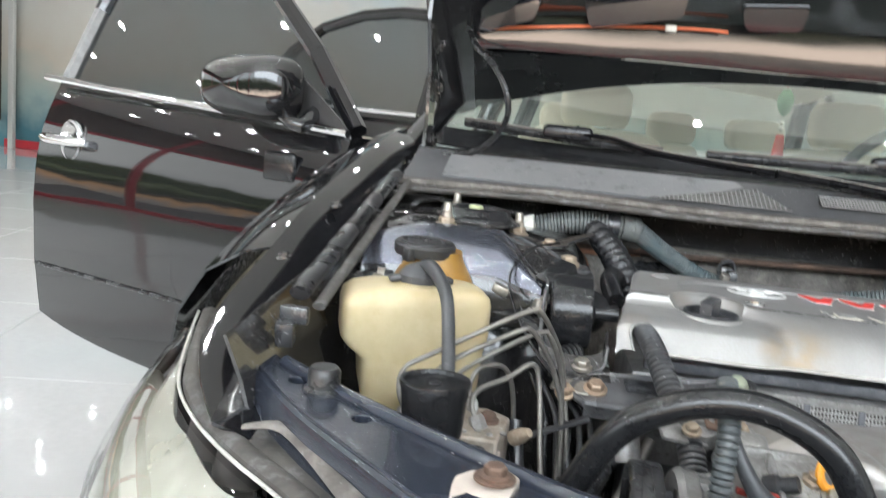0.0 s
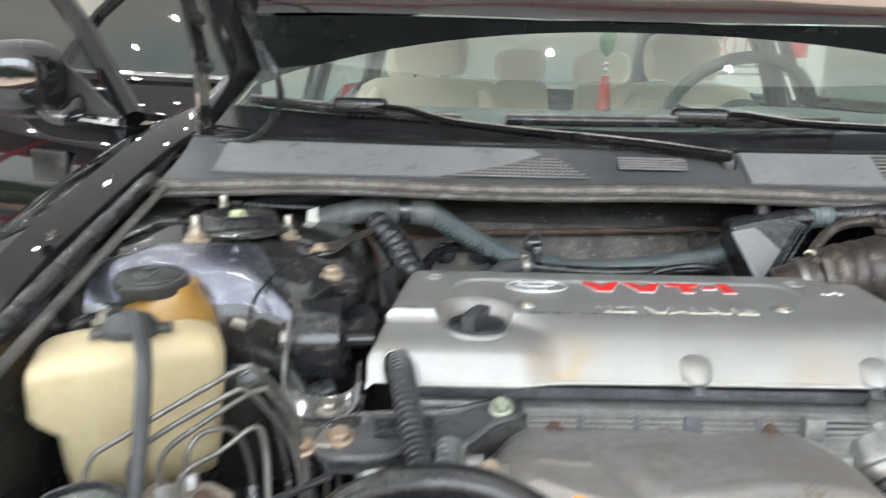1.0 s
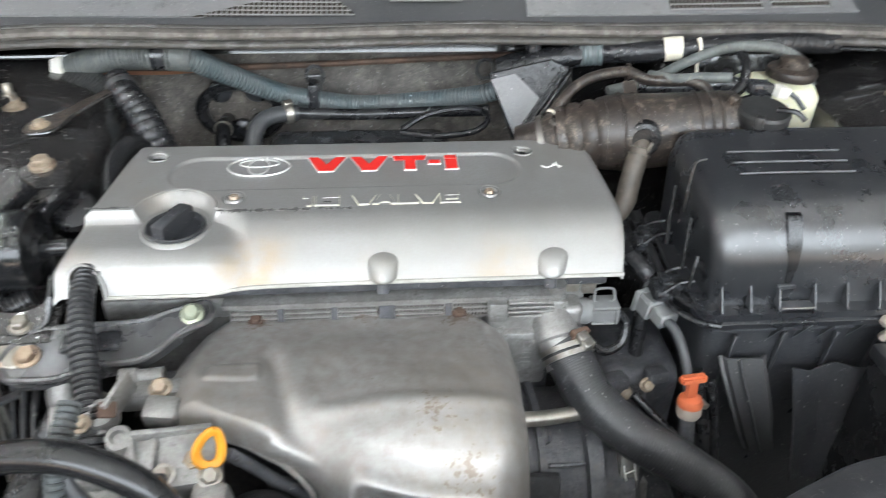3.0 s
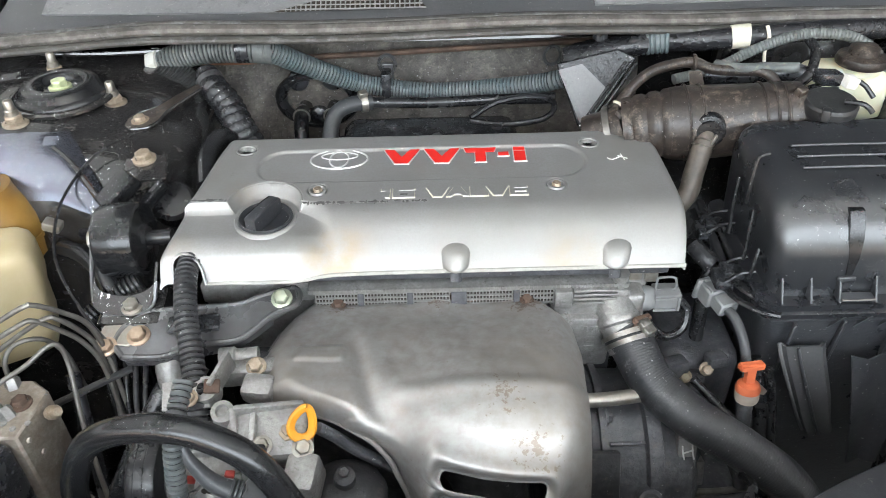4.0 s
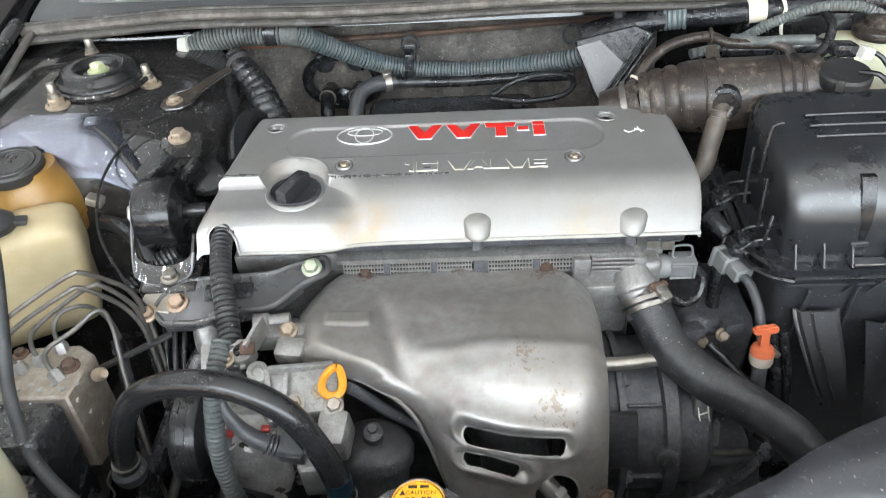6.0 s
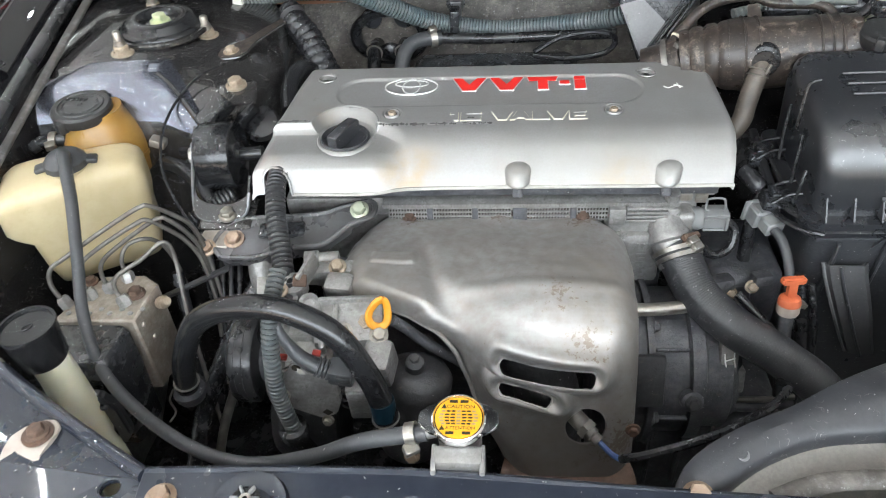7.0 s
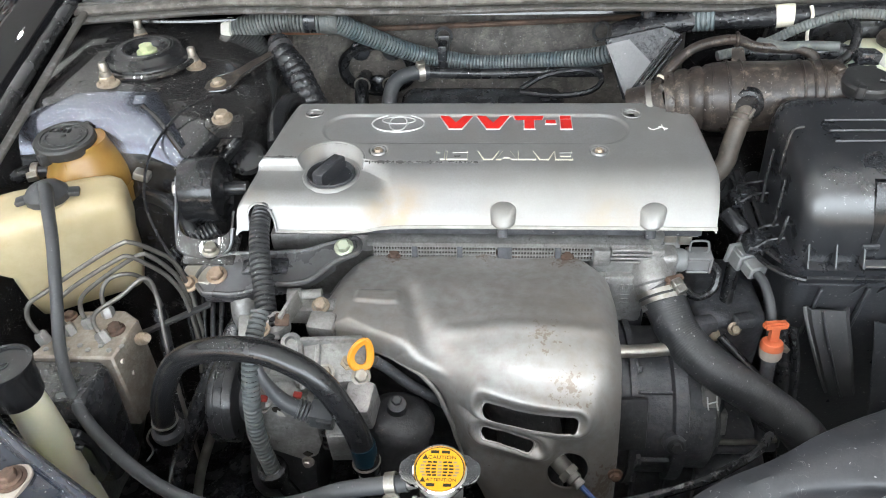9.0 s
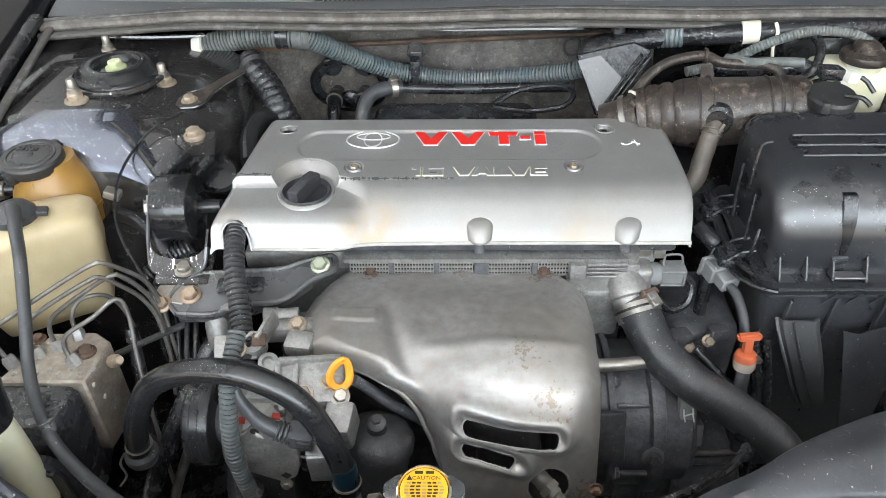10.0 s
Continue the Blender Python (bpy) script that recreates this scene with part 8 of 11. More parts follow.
def steering_reservoir():
    c = Vector((-0.482, -0.014, 0.0))
    ob = thing("steering_reservoir", (c.x, c.y, 0.80), "amber power steering reservoir with ribbed black cap", "reservoir")
    part("body", lathe(bmesh.new(), [(0, 0), (0.040, 0), (0.046, 0.006), (0.048, 0.030), (0.048, 0.040), (0.046, 0.050), (0.040, 0.062), (0.034, 0.072), (0.031, 0.078), (0.030, 0.086), (0, 0.086)], Matrix.Translation((c.x + 0.011, c.y + 0.007, 0.812)), 44), M["amber"], ob)
    part("band", lathe(bmesh.new(), [(0.0475, 0), (0.0495, 0), (0.0495, 0.005), (0.0475, 0.005)], Matrix.Translation((c.x + 0.011, c.y + 0.007, 0.838)), 44), M["amber"], ob)
    bm = bmesh.new()
    m = axis_pose((c.x, c.y, 0.893), (0.02, -0.06, 1))
    lathe(bm, [(0, 0), (0.0325, 0), (0.034, 0.003), (0.034, 0.011), (0.032, 0.0135), (0.0, 0.0145)], m, 44)
    cap = part("cap", bm, M["cap_plastic"], ob, "black screw cap")
    bm = bmesh.new()
    ring(bm, m @ Matrix.Translation((0, 0, 0.0138)), 0.0255, 0.0014, 40, 6)
    lathe(bm, [(0, 0.014), (0.0035, 0.014), (0.0028, 0.0165), (0, 0.0167)], m, 16)
    part("raised_ring", bm, M["cap_plastic"], cap)
    for k in range(22):
        a = 2 * math.pi * k / 22
        part("raised_mark", box(bmesh.new(), m @ Vector((0.0195 * math.cos(a), 0.0195 * math.sin(a), 0.0145)), (0.0012, 0.0036, 0.0008), (0, 0, math.degrees(a) + 90 * (k % 3 == 0)), 0, 1), M["greyhose"], cap, smooth=0)
    for a in (52, 232):
        q = m @ Vector((0.034 * math.cos(radians(a)), 0.034 * math.sin(radians(a)), 0.004))
        part("tab", box(bmesh.new(), q, (0.011, 0.011, 0.014), (0, 0, a), 0.002), M["cap_plastic"], cap)
    for k in range(5):
        q = m @ Vector((-0.014 + 0.005 * k, 0.016 - 0.002 * k, 0.0146))
        part("raised_mark", box(bmesh.new(), q, (0.003, 0.006, 0.0006)), M["rubber"], cap, smooth=0)
    part("pipe", sweep(bmesh.new(), [(-0.515, -0.015, 0.862), (-0.54, -0.02, 0.862), (-0.556, -0.022, 0.855)], 0.008, 12, 0.01), M["rubber"], ob)
    hose_clamp(ob, (-0.528, -0.0175, 0.862), (1, 0.1, 0), 0.0085, 0.008, M["zinc"])


steering_reservoir()


def washer_filler():
    ob = thing("washer_filler", (-0.412, -0.315, 0.70), "cream washer filler tube with flared black cap", "filler")
    part("tube", sweep(bmesh.new(), [(-0.416, -0.313, 0.820), (-0.412, -0.314, 0.79), (-0.408, -0.318, 0.74), (-0.404, -0.322, 0.66), (-0.402, -0.325, 0.55)], [0.0165, 0.0175, 0.019, 0.020, 0.020], 24, 0.02), M["milk"], ob, "cream filler tube")
    m = axis_pose((-0.417, -0.3135, 0.811), (-0.03, 0.02, 1))
    bm = bmesh.new()
    lathe(bm, [(0, 0.0), (0.0195, 0.0), (0.0215, 0.003), (0.0245, 0.036), (0.0258, 0.0405), (0.0255, 0.043), (0.0228, 0.043), (0.0222, 0.0405), (0, 0.0400)], m, 40)
    c = part("cap", bm, M["gloss"], ob, "flared black rubber cap")
    part("raised_mark", ring(bmesh.new(), m @ Matrix.Translation((0, 0, 0.0405)), 0.005, 0.0006, 18, 5, 0.6), M["cap_plastic"], c)


washer_filler()


def abs_unit():
    ob = thing("brake_modulator", (-0.40, -0.22, 0.62), "alloy brake modulator block with steel pipes", "brake unit")
    bm = bmesh.new()
    o = [(-0.460, -0.238, 0.783), (-0.372, -0.238, 0.783), (-0.364, -0.185, 0.785), (-0.385, -0.170, 0.785), (-0.43, -0.172, 0.785)]
    prism(bm, [Vector(p) for p in o], (0, 0, -0.105))
    bmesh.ops.bevel(bm, geom=list(bm.edges), offset=0.002, segments=1, affect="EDGES")
    part("block", bm, M["castpale"], ob, "dusty pale alloy block")
    bm = bmesh.new()
    rings = []
    for z, i in ((0.640, 0.012), (0.648, 0.004), (0.735, 0.0), (0.772, 0.0), (0.778, 0.004)):
        rings.append([Vector((p.x, p.y, z)) for p in rounded([(-0.468 + i, -0.300 + i, 0), (-0.382 - i, -0.292 + i, 0), (-0.376 - i, -0.2395, 0), (-0.468 + i, -0.2395, 0)], 0.008, 3)])
    part("control_box", loft(bm, rings), M["plastic"], ob, "black control box")
    bm = bmesh.new()
    o = [(-0.432, 0.748), (-0.420, 0.757), (-0.388, 0.752), (-0.376, 0.735), (-0.374, 0.695), (-0.388, 0.675), (-0.425, 0.672), (-0.436, 0.69)]
    prism(bm, [Vector((x, -0.2995, z)) for x, z in o], (0, -0.012, -0.001))
    bmesh.ops.bevel(bm, geom=list(bm.edges), offset=0.003, segments=2, affect="EDGES")
    c = part("connector", bm, M["box"], ob, "black plug")
    part("latch", box(bmesh.new(), (-0.398, -0.314, 0.70), (0.022, 0.008, 0.016), (-4, 0, 0), 0.002), M["plastic"], c)
    part("lever", sweep(bmesh.new(), [(-0.430, -0.312, 0.70), (-0.428, -0.314, 0.735), (-0.408, -0.314, 0.745), (-0.384, -0.313, 0.738)], 0.003, 8, 0.006), M["plastic"], c)
    bolt(c, (-0.405, -0.313, 0.752), (0, -1, 0.2), 0.005, M["gun"])
    for k in range(5):
        # shallow plugs down the bare side
        q = (-0.3690 + 0.0004 * (k % 3), -0.228 + 0.034 * ((k * 0.618) % 1), 0.768 - 0.013 * k)
        part("plug", lathe(bmesh.new(), [(0, -0.002), (0.0028, -0.002), (0.0026, 0.0004), (0, 0.0006)], axis_pose(q, (1, 0.15, 0.05)), 9), M["ivory"], ob)
    bolt(ob, (-0.383, -0.200, 0.785), (0, 0, 1), 0.0062, M["rust"])
    bolt(ob, (-0.440, -0.182, 0.785), (0, 0, 1), 0.005, M["rust"])
    part("bleed_screw", lathe(bmesh.new(), [(0, 0), (0.007, 0), (0.007, 0.01), (0.004, 0.02), (0, 0.02)], axis_pose((-0.360, -0.200, 0.772), (0.6, -0.4, 0.5)), 10), M["stud"], ob)
    for k in range(8):
        part("stud", lathe(bmesh.new(), [(0, 0), (0.0028, 0), (0.0028, 0.0015), (0, 0.0018)], Matrix.Translation((-0.445 + 0.011 * k, -0.228 + 0.006 * (k % 2), 0.7832)), 10), M["alloy"], ob)
    for q in ([(-0.447, -0.240, 0.776), (-0.443, -0.2405, 0.770), (-0.439, -0.240, 0.776)], [(-0.411, -0.240, 0.772), (-0.407, -0.2405, 0.779), (-0.403, -0.240, 0.771), (-0.399, -0.2405, 0.777)]):
        part("chalk_mark", sweep(bmesh.new(), q, 0.0007, 5, 0.006), M["chalk"], ob)
    # brake pipes, each with its union nut
    pipes = [
        [(-0.4515, -0.216, 0.783), (-0.462, -0.212, 0.806), (-0.459, -0.206, 0.824), (-0.440, -0.200, 0.836), (-0.400, -0.188, 0.859), (-0.358, -0.180, 0.882), (-0.348, -0.174, 0.880), (-0.335, -0.160, 0.858), (-0.325, -0.15, 0.835), (-0.318, -0.15, 0.80), (-0.312, -0.16, 0.76), (-0.308, -0.17, 0.70)],
        [(-0.430, -0.204, 0.783), (-0.437, -0.200, 0.804), (-0.432, -0.196, 0.822), (-0.410, -0.188, 0.838), (-0.367, -0.180, 0.862), (-0.355, -0.176, 0.864), (-0.342, -0.168, 0.846), (-0.330, -0.160, 0.822), (-0.32, -0.16, 0.79), (-0.315, -0.17, 0.73)],
        [(-0.413, -0.194, 0.783), (-0.419, -0.190, 0.80), (-0.414, -0.186, 0.818), (-0.39, -0.178, 0.836), (-0.348, -0.172, 0.862), (-0.338, -0.168, 0.858), (-0.328, -0.160, 0.836), (-0.322, -0.155, 0.81), (-0.318, -0.16, 0.76), (-0.318, -0.18, 0.70)],
        [(-0.389, -0.214, 0.783), (-0.398, -0.208, 0.800), (-0.393, -0.203, 0.813), (-0.372, -0.186, 0.820), (-0.350, -0.172, 0.832), (-0.342, -0.174, 0.812), (-0.335, -0.20, 0.76), (-0.325, -0.225, 0.70), (-0.32, -0.24, 0.62)],
        [(-0.40, -0.178, 0.783), (-0.404, -0.170, 0.806), (-0.395, -0.160, 0.82), (-0.375, -0.15, 0.818), (-0.365, -0.14, 0.79), (-0.36, -0.14, 0.74)],
    ]
    for p in pipes:
        pp = part("pipe", sweep(bmesh.new(), p, 0.0024, 10, 0.006), M["pipe"], ob)
        part("union_nut", lathe(bmesh.new(), [(0, -0.002), (0.0072, -0.002), (0.0072, 0.008), (0.0055, 0.011), (0, 0.011)], axis_pose(p[0], Vector(p[1]) - Vector(p[0])), 6), M["alloy"], pp)
    # bundle of pipes going down beside the block
    for k in range(5):
        x = -0.330 + 0.0105 * k
        hose("brake_pipe", [(x - 0.02, -0.10 - 0.004 * k, 0.80 - 0.004 * k), (x - 0.004, -0.135, 0.775), (x, -0.15 - 0.006 * k, 0.745), (x + 0.004, -0.165 - 0.01 * k, 0.69), (x, -0.2, 0.60)], 0.0027, M["gun"] if k % 2 else M["rubber"], "thin steel brake pipe beside the brake unit", "pipe", step=0.01)
    part("pipe_clip", box(bmesh.new(), (-0.335, -0.165, 0.768), (0.09, 0.008, 0.004), (0, -22, 10), 0.001), M["gun"], ob)


abs_unit()


def relay_and_lines():
    ob = thing("relay", (-0.335, 0.0, 0.87), "black relay box on a bracket beside the strut tower", "relay")
    bm = bmesh.new()
    box(bm, (-0.335, 0.004, 0.882), (0.024, 0.044, 0.018), (28, 8, -38), 0.003)
    part("body", bm, M["gloss"], ob)
    bm = bmesh.new()
    box(bm, (-0.307, 0.016, 0.866), (0.012, 0.040, 0.014), (28, 8, -38), 0.003)
    part("body", bm, M["gloss"], ob)
    bm = bmesh.new()
    box(bm, (-0.318, 0.045, 0.884), (0.045, 0.04, 0.004), (10, 0, 10), 0.001)
    part("bracket", bm, M["bay"], ob)
    bolt(ob, (-0.322, 0.058, 0.889), (0, -0.1, 1), 0.0082, M["stud"])
    ob = thing("canister", (-0.285, 0.06, 0.84), "round black valve canister behind the engine mount", "valve")
    part("body", lathe(bmesh.new(), [(0, 0), (0.022, 0), (0.024, 0.006), (0.024, 0.024), (0.020, 0.028), (0, 0.030)], axis_pose((-0.297, 0.045, 0.83), (0.15, -0.5, 0.8)), 26), M["gloss"], ob)
    lb = thing("loom_bracket", (-0.31, 0.17, 0.89), "worn steel bracket that carries the taped loom", "bracket")
    bm = prism(bmesh.new(), [Vector(p) for p in ((-0.364, 0.120, 0.8965), (-0.352, 0.112, 0.8965), (-0.334, 0.113, 0.897), (-0.324, 0.126, 0.898), (-0.318, 0.150, 0.900), (-0.286, 0.190, 0.909), (-0.288, 0.208, 0.911), (-0.306, 0.192, 0.905), (-0.336, 0.160, 0.900), (-0.354, 0.148, 0.899), (-0.364, 0.136, 0.897))], (0, 0, 0.0025))
    bmesh.ops.bevel(bm, geom=list(bm.edges), offset=0.001, segments=1, affect="EDGES")
    part("plate", bm, M["oldhose"], lb)
    part("bead", sweep(bmesh.new(), [(-0.364, 0.136, 0.899), (-0.354, 0.148, 0.901), (-0.336, 0.160, 0.902), (-0.306, 0.192, 0.907)], 0.0020, 8, 0.01), M["bay"], lb)
    part("bead", sweep(bmesh.new(), [(-0.352, 0.112, 0.898), (-0.334, 0.113, 0.899), (-0.324, 0.126, 0.900), (-0.318, 0.150, 0.902), (-0.288, 0.188, 0.910)], 0.0020, 8, 0.01), M["bay"], lb)
    bolt(lb, (-0.346, 0.130, 0.899), (0, -0.1, 1), 0.0062, M["stud"], flange=1.7)
    hose("vacuum_hose", [(-0.262, 0.06, 0.85), (-0.268, 0.10, 0.865), (-0.262, 0.14, 0.868), (-0.250, 0.16, 0.855)], 0.012, M["gloss"], "black hose behind the engine mount", step=0.01)
    hose("suction_hose", [(-0.395, -0.03, 0.835), (-0.37, -0.045, 0.838), (-0.345, -0.065, 0.832), (-0.328, -0.085, 0.81), (-0.318, -0.10, 0.77), (-0.31, -0.12, 0.70)], 0.0095, M["gloss"], "black rubber hose beside the tank", step=0.01)
    hose("ribbed_hose", [(-0.35, -0.10, 0.80), (-0.33, -0.085, 0.812), (-0.305, -0.07, 0.82)], 0.0095, M["rubber"], "short black ribbed hose", ridge=0.002, pitch=0.005)
    hose("lower_hose", [(-0.255, -0.13, 0.775), (-0.275, -0.165, 0.75), (-0.30, -0.20, 0.71), (-0.33, -0.245, 0.65), (-0.35, -0.28, 0.58)], 0.010, M["plastic"], "black hose running down behind the front", step=0.012)
    hose("lower_hose", [(-0.235, -0.14, 0.765), (-0.255, -0.175, 0.735), (-0.285, -0.215, 0.69), (-0.315, -0.25, 0.62), (-0.33, -0.28, 0.55)], 0.0055, M["pipe"], "grey steel line running down behind the front", step=0.012)
    hose("lower_hose", [(-0.36, -0.15, 0.77), (-0.352, -0.175, 0.72), (-0.345, -0.20, 0.66), (-0.345, -0.22, 0.58)], 0.007, M["plastic"], "black hose beside the brake unit", step=0.012)
    hose("suction_pipe", [(-0.262, -0.135, 0.79), (-0.262, -0.15, 0.775), (-0.258, -0.16, 0.75)], 0.015, M["alloy"], "short alloy stub under the bracket", "pipe", step=0.008)
    ac = thing("pressure_hose", (-0.21, -0.3, 0.72), "thick arched black pressure hose with wire clamps", "hose")
    part("tube", sweep(bmesh.new(), [(-0.324, -0.268, 0.715), (-0.321, -0.270, 0.735), (-0.310, -0.275, 0.772), (-0.284, -0.281, 0.822), (-0.250, -0.288, 0.849), (-0.211, -0.296, 0.8615), (-0.176, -0.302, 0.858), (-0.142, -0.310, 0.839), (-0.119, -0.318, 0.798), (-0.108, -0.323, 0.758), (-0.106, -0.325, 0.735)], 0.0112, 22, 0.008), M["gloss"], ac)
    part("band", sweep(bmesh.new(), [(-0.1095, -0.322, 0.768), (-0.1085, -0.323, 0.758), (-0.1075, -0.324, 0.748)], 0.0118, 22, 0.006), plain("blue_band", (0.006, 0.02, 0.032), 0.3), ac, "dark blue band")
    for q, d in (((-0.322, -0.269, 0.727), (0.08, -0.05, 0.9)), ((-0.1075, -0.324, 0.745), (-0.05, 0.03, 0.9))):
        part("wire_clamp", ring(bmesh.new(), axis_pose(q, d), 0.0122, 0.0012, 26, 6), M["clamp"], ac)
    part("fitting", lathe(bmesh.new(), [(0, 0), (0.014, 0), (0.0165, 0.006), (0.0165, 0.012), (0.013, 0.016), (0, 0.016)], Matrix.Translation((-0.324, -0.267, 0.700)), 20), M["dirty"], ac)
    part("fitting", lathe(bmesh.new(), [(0, 0), (0.010, 0), (0.010, 0.02), (0, 0.02)], Matrix.Translation((-0.106, -0.325, 0.718)), 16), M["dirty"], ac)
    part("wire_tail", sweep(bmesh.new(), [(-0.334, -0.277, 0.724), (-0.341, -0.28, 0.71), (-0.336, -0.285, 0.698), (-0.345, -0.288, 0.685)], 0.0012, 5, 0.006), M["clamp"], ac)


relay_and_lines()


def pump_group():
    ob = thing("steering_pump", (-0.17, -0.25, 0.64), "dirty cast alloy steering pump and alternator group", "pump")
    rng = random.Random(12)

    def lump(name, at, size, turn, mt="alloy", bevel=0.004):
        return part(name, box(bmesh.new(), at, size, turn, bevel, 2), M[mt], ob)

    def stub(name, at, way, prof, mt="alloy", seg=22):
        return part(name, lathe(bmesh.new(), prof, axis_pose(at, way), seg), M[mt], ob)

    # pulley and the pump behind it
    stub("pulley", (-0.266, -0.250, 0.743), (1, -0.02, 0.03), [(0, 0.004), (0.034, 0.004), (0.040, 0.0), (0.0435, 0.002), (0.0445, 0.004), (0.0445, 0.0085), (0.0441, 0.009), (0.0445, 0.0095), (0.0445, 0.0165), (0.0441, 0.017), (0.0445, 0.0175), (0.0445, 0.024), (0.043, 0.026), (0.036, 0.027), (0, 0.027)], "rubber", 48)
    stub("hub", (-0.242, -0.250, 0.743), (1, -0.02, 0.03), [(0, 0), (0.024, 0), (0.024, 0.012), (0, 0.012)], "dirty")
    stub("body", (-0.230, -0.245, 0.735), (1, 0, 0), [(0, 0), (0.046, 0), (0.050, 0.005), (0.050, 0.016), (0.044, 0.020), (0.044, 0.060), (0.040, 0.066), (0, 0.066)], "alloy", 36)
    for k in range(9):
        a = radians(-80 + 26 * k)
        lump("fin", (-0.196 + 0.004 * (k % 2), -0.245 - 0.046 * math.cos(a), 0.735 + 0.046 * math.sin(a)), (0.046, 0.006, 0.005), (math.degrees(a), 0, 0), "alloy", 0.001)
    # black plugs in the casting stand in for shaded vent openings
    for k in range(6):
        a = radians(-70 + 28 * k)
        stub("vent", (-0.2145, -0.245 - 0.036 * math.cos(a), 0.735 + 0.036 * math.sin(a)), (-1, 0, 0), [(0, 0), (0.006, 0), (0.006, 0.0165), (0, 0.0165)], "ink_and_shade", 10)
    # cover plate; black discs stand in for the shade of its two holes
    o = [(-0.223, 0.762), (-0.203, 0.770), (-0.200, 0.779), (-0.193, 0.784), (-0.188, 0.779), (-0.186, 0.768), (-0.157, 0.762), (-0.155, 0.735), (-0.162, 0.715), (-0.176, 0.708), (-0.208, 0.722)]
    bm = prism(bmesh.new(), [Vector((x, -0.294 - 0.12 * (0.75 - z), z)) for x, z in o], (0, 0.007, 0))
    bmesh.ops.bevel(bm, geom=list(bm.edges), offset=0.0016, segments=2, affect="EDGES")
    pl = part("cover_plate", bm, M["alloy"], ob)
    for x, z, r in ((-0.194, 0.776, 0.0042), (-0.171, 0.719, 0.0052)):
        part("hole", lathe(bmesh.new(), [(0, 0), (r, 0), (r, 0.0008), (0, 0.0008)], axis_pose((x, -0.2945 - 0.12 * (0.75 - z), z), (0, -1, -0.1)), 4 if r > 0.005 else 14), M["ink_and_shade"], pl)
    # pale box, spring and end casting on the engine side
    lump("valve_body", (-0.132, -0.286, 0.738), (0.034, 0.034, 0.052), (8, 0, 4), "alloy", 0.003)
    lump("valve_web", (-0.118, -0.272, 0.762), (0.028, 0.034, 0.040), (14, 0, -8), "alloy", 0.005)
    lump("valve_cap", (-0.132, -0.302, 0.742), (0.028, 0.008, 0.036), (8, 0, 4), "alloy", 0.002)
    part("spring", sweep(bmesh.new(), [(-0.150 + 0.007 * math.cos(t), -0.288 + 0.007 * math.sin(t), 0.715 + 0.0016 * t) for t in np.arange(0, 24, 0.6)], 0.0013, 6, 0.004), M["gun"], ob)
    stub("spring_seat", (-0.150, -0.288, 0.757), (0, 0, 1), [(0, 0), (0.009, 0), (0.009, 0.006), (0, 0.006)], "dirty", 18)
    # upper casting: ribs, bosses and ports
    lump("casting", (-0.150, -0.238, 0.776), (0.072, 0.048, 0.040), (22, 0, 6), "alloy", 0.009)
    lump("rib", (-0.176, -0.250, 0.789), (0.006, 0.052, 0.018), (22, 0, 12), "alloy", 0.002)
    lump("rib", (-0.160, -0.254, 0.792), (0.005, 0.046, 0.016), (22, 0, 2), "alloy", 0.002)
    lump("rib", (-0.150, -0.226, 0.799), (0.060, 0.006, 0.014), (0, 4, 8), "alloy", 0.002)
    stub("boss", (-0.190, -0.226, 0.790), (0.1, -0.4, 1), [(0, 0), (0.011, 0), (0.010, 0.016), (0.006, 0.017), (0.005, 0.012), (0, 0.012)])
    stub("boss", (-0.208, -0.206, 0.797), (0.0, -0.3, 1), [(0, 0), (0.013, 0), (0.012, 0.014), (0.007, 0.015), (0.007, 0.010), (0, 0.010)])
    stub("port", (-0.131, -0.242, 0.776), (0.1, -0.35, 1), [(0, 0), (0.0135, 0), (0.0135, 0.014), (0.012, 0.016), (0.0085, 0.016), (0.0085, 0.012), (0, 0.012)])
    stub("banjo", (-0.131, -0.246, 0.790), (0.1, -0.35, 1), [(0, 0), (0.008, 0), (0.008, 0.006), (0.005, 0.007), (0.005, 0.011), (0, 0.011)], "stud", 6)
    stub("sensor", (-0.168, -0.262, 0.790), (0.8, -0.4, 0.4), [(0, 0), (0.0085, 0), (0.0085, 0.010), (0.006, 0.012), (0.006, 0.024), (0, 0.024)], "gun")
    lump("bracket", (-0.224, -0.214, 0.806), (0.040, 0.026, 0.004), (24, 10, 14), "alloy", 0.001)
    lump("bracket", (-0.196, -0.195, 0.812), (0.004, 0.036, 0.024), (10, 0, -18), "alloy", 0.001)
    lump("rusty_tab", (-0.200, -0.212, 0.815), (0.014, 0.014, 0.004), (20, 12, 10), "rust", 0.002)
    lump("lug", (-0.178, -0.172, 0.790), (0.056, 0.020, 0.020), (0, 0, 5), "alloy", 0.005)
    lump("lug", (-0.165, -0.196, 0.793), (0.030, 0.024, 0.022), (12, 0, -8), "alloy", 0.006)
    lump("lug", (-0.172, -0.150, 0.772), (0.060, 0.030, 0.020), (0, 0, 0), "dirty", 0.004)
    stub("spacer", (-0.210, -0.155, 0.792), (1, 0.1, 0), [(0, 0), (0.010, 0), (0.010, 0.014), (0.008, 0.016), (0.008, 0.036), (0, 0.036)])
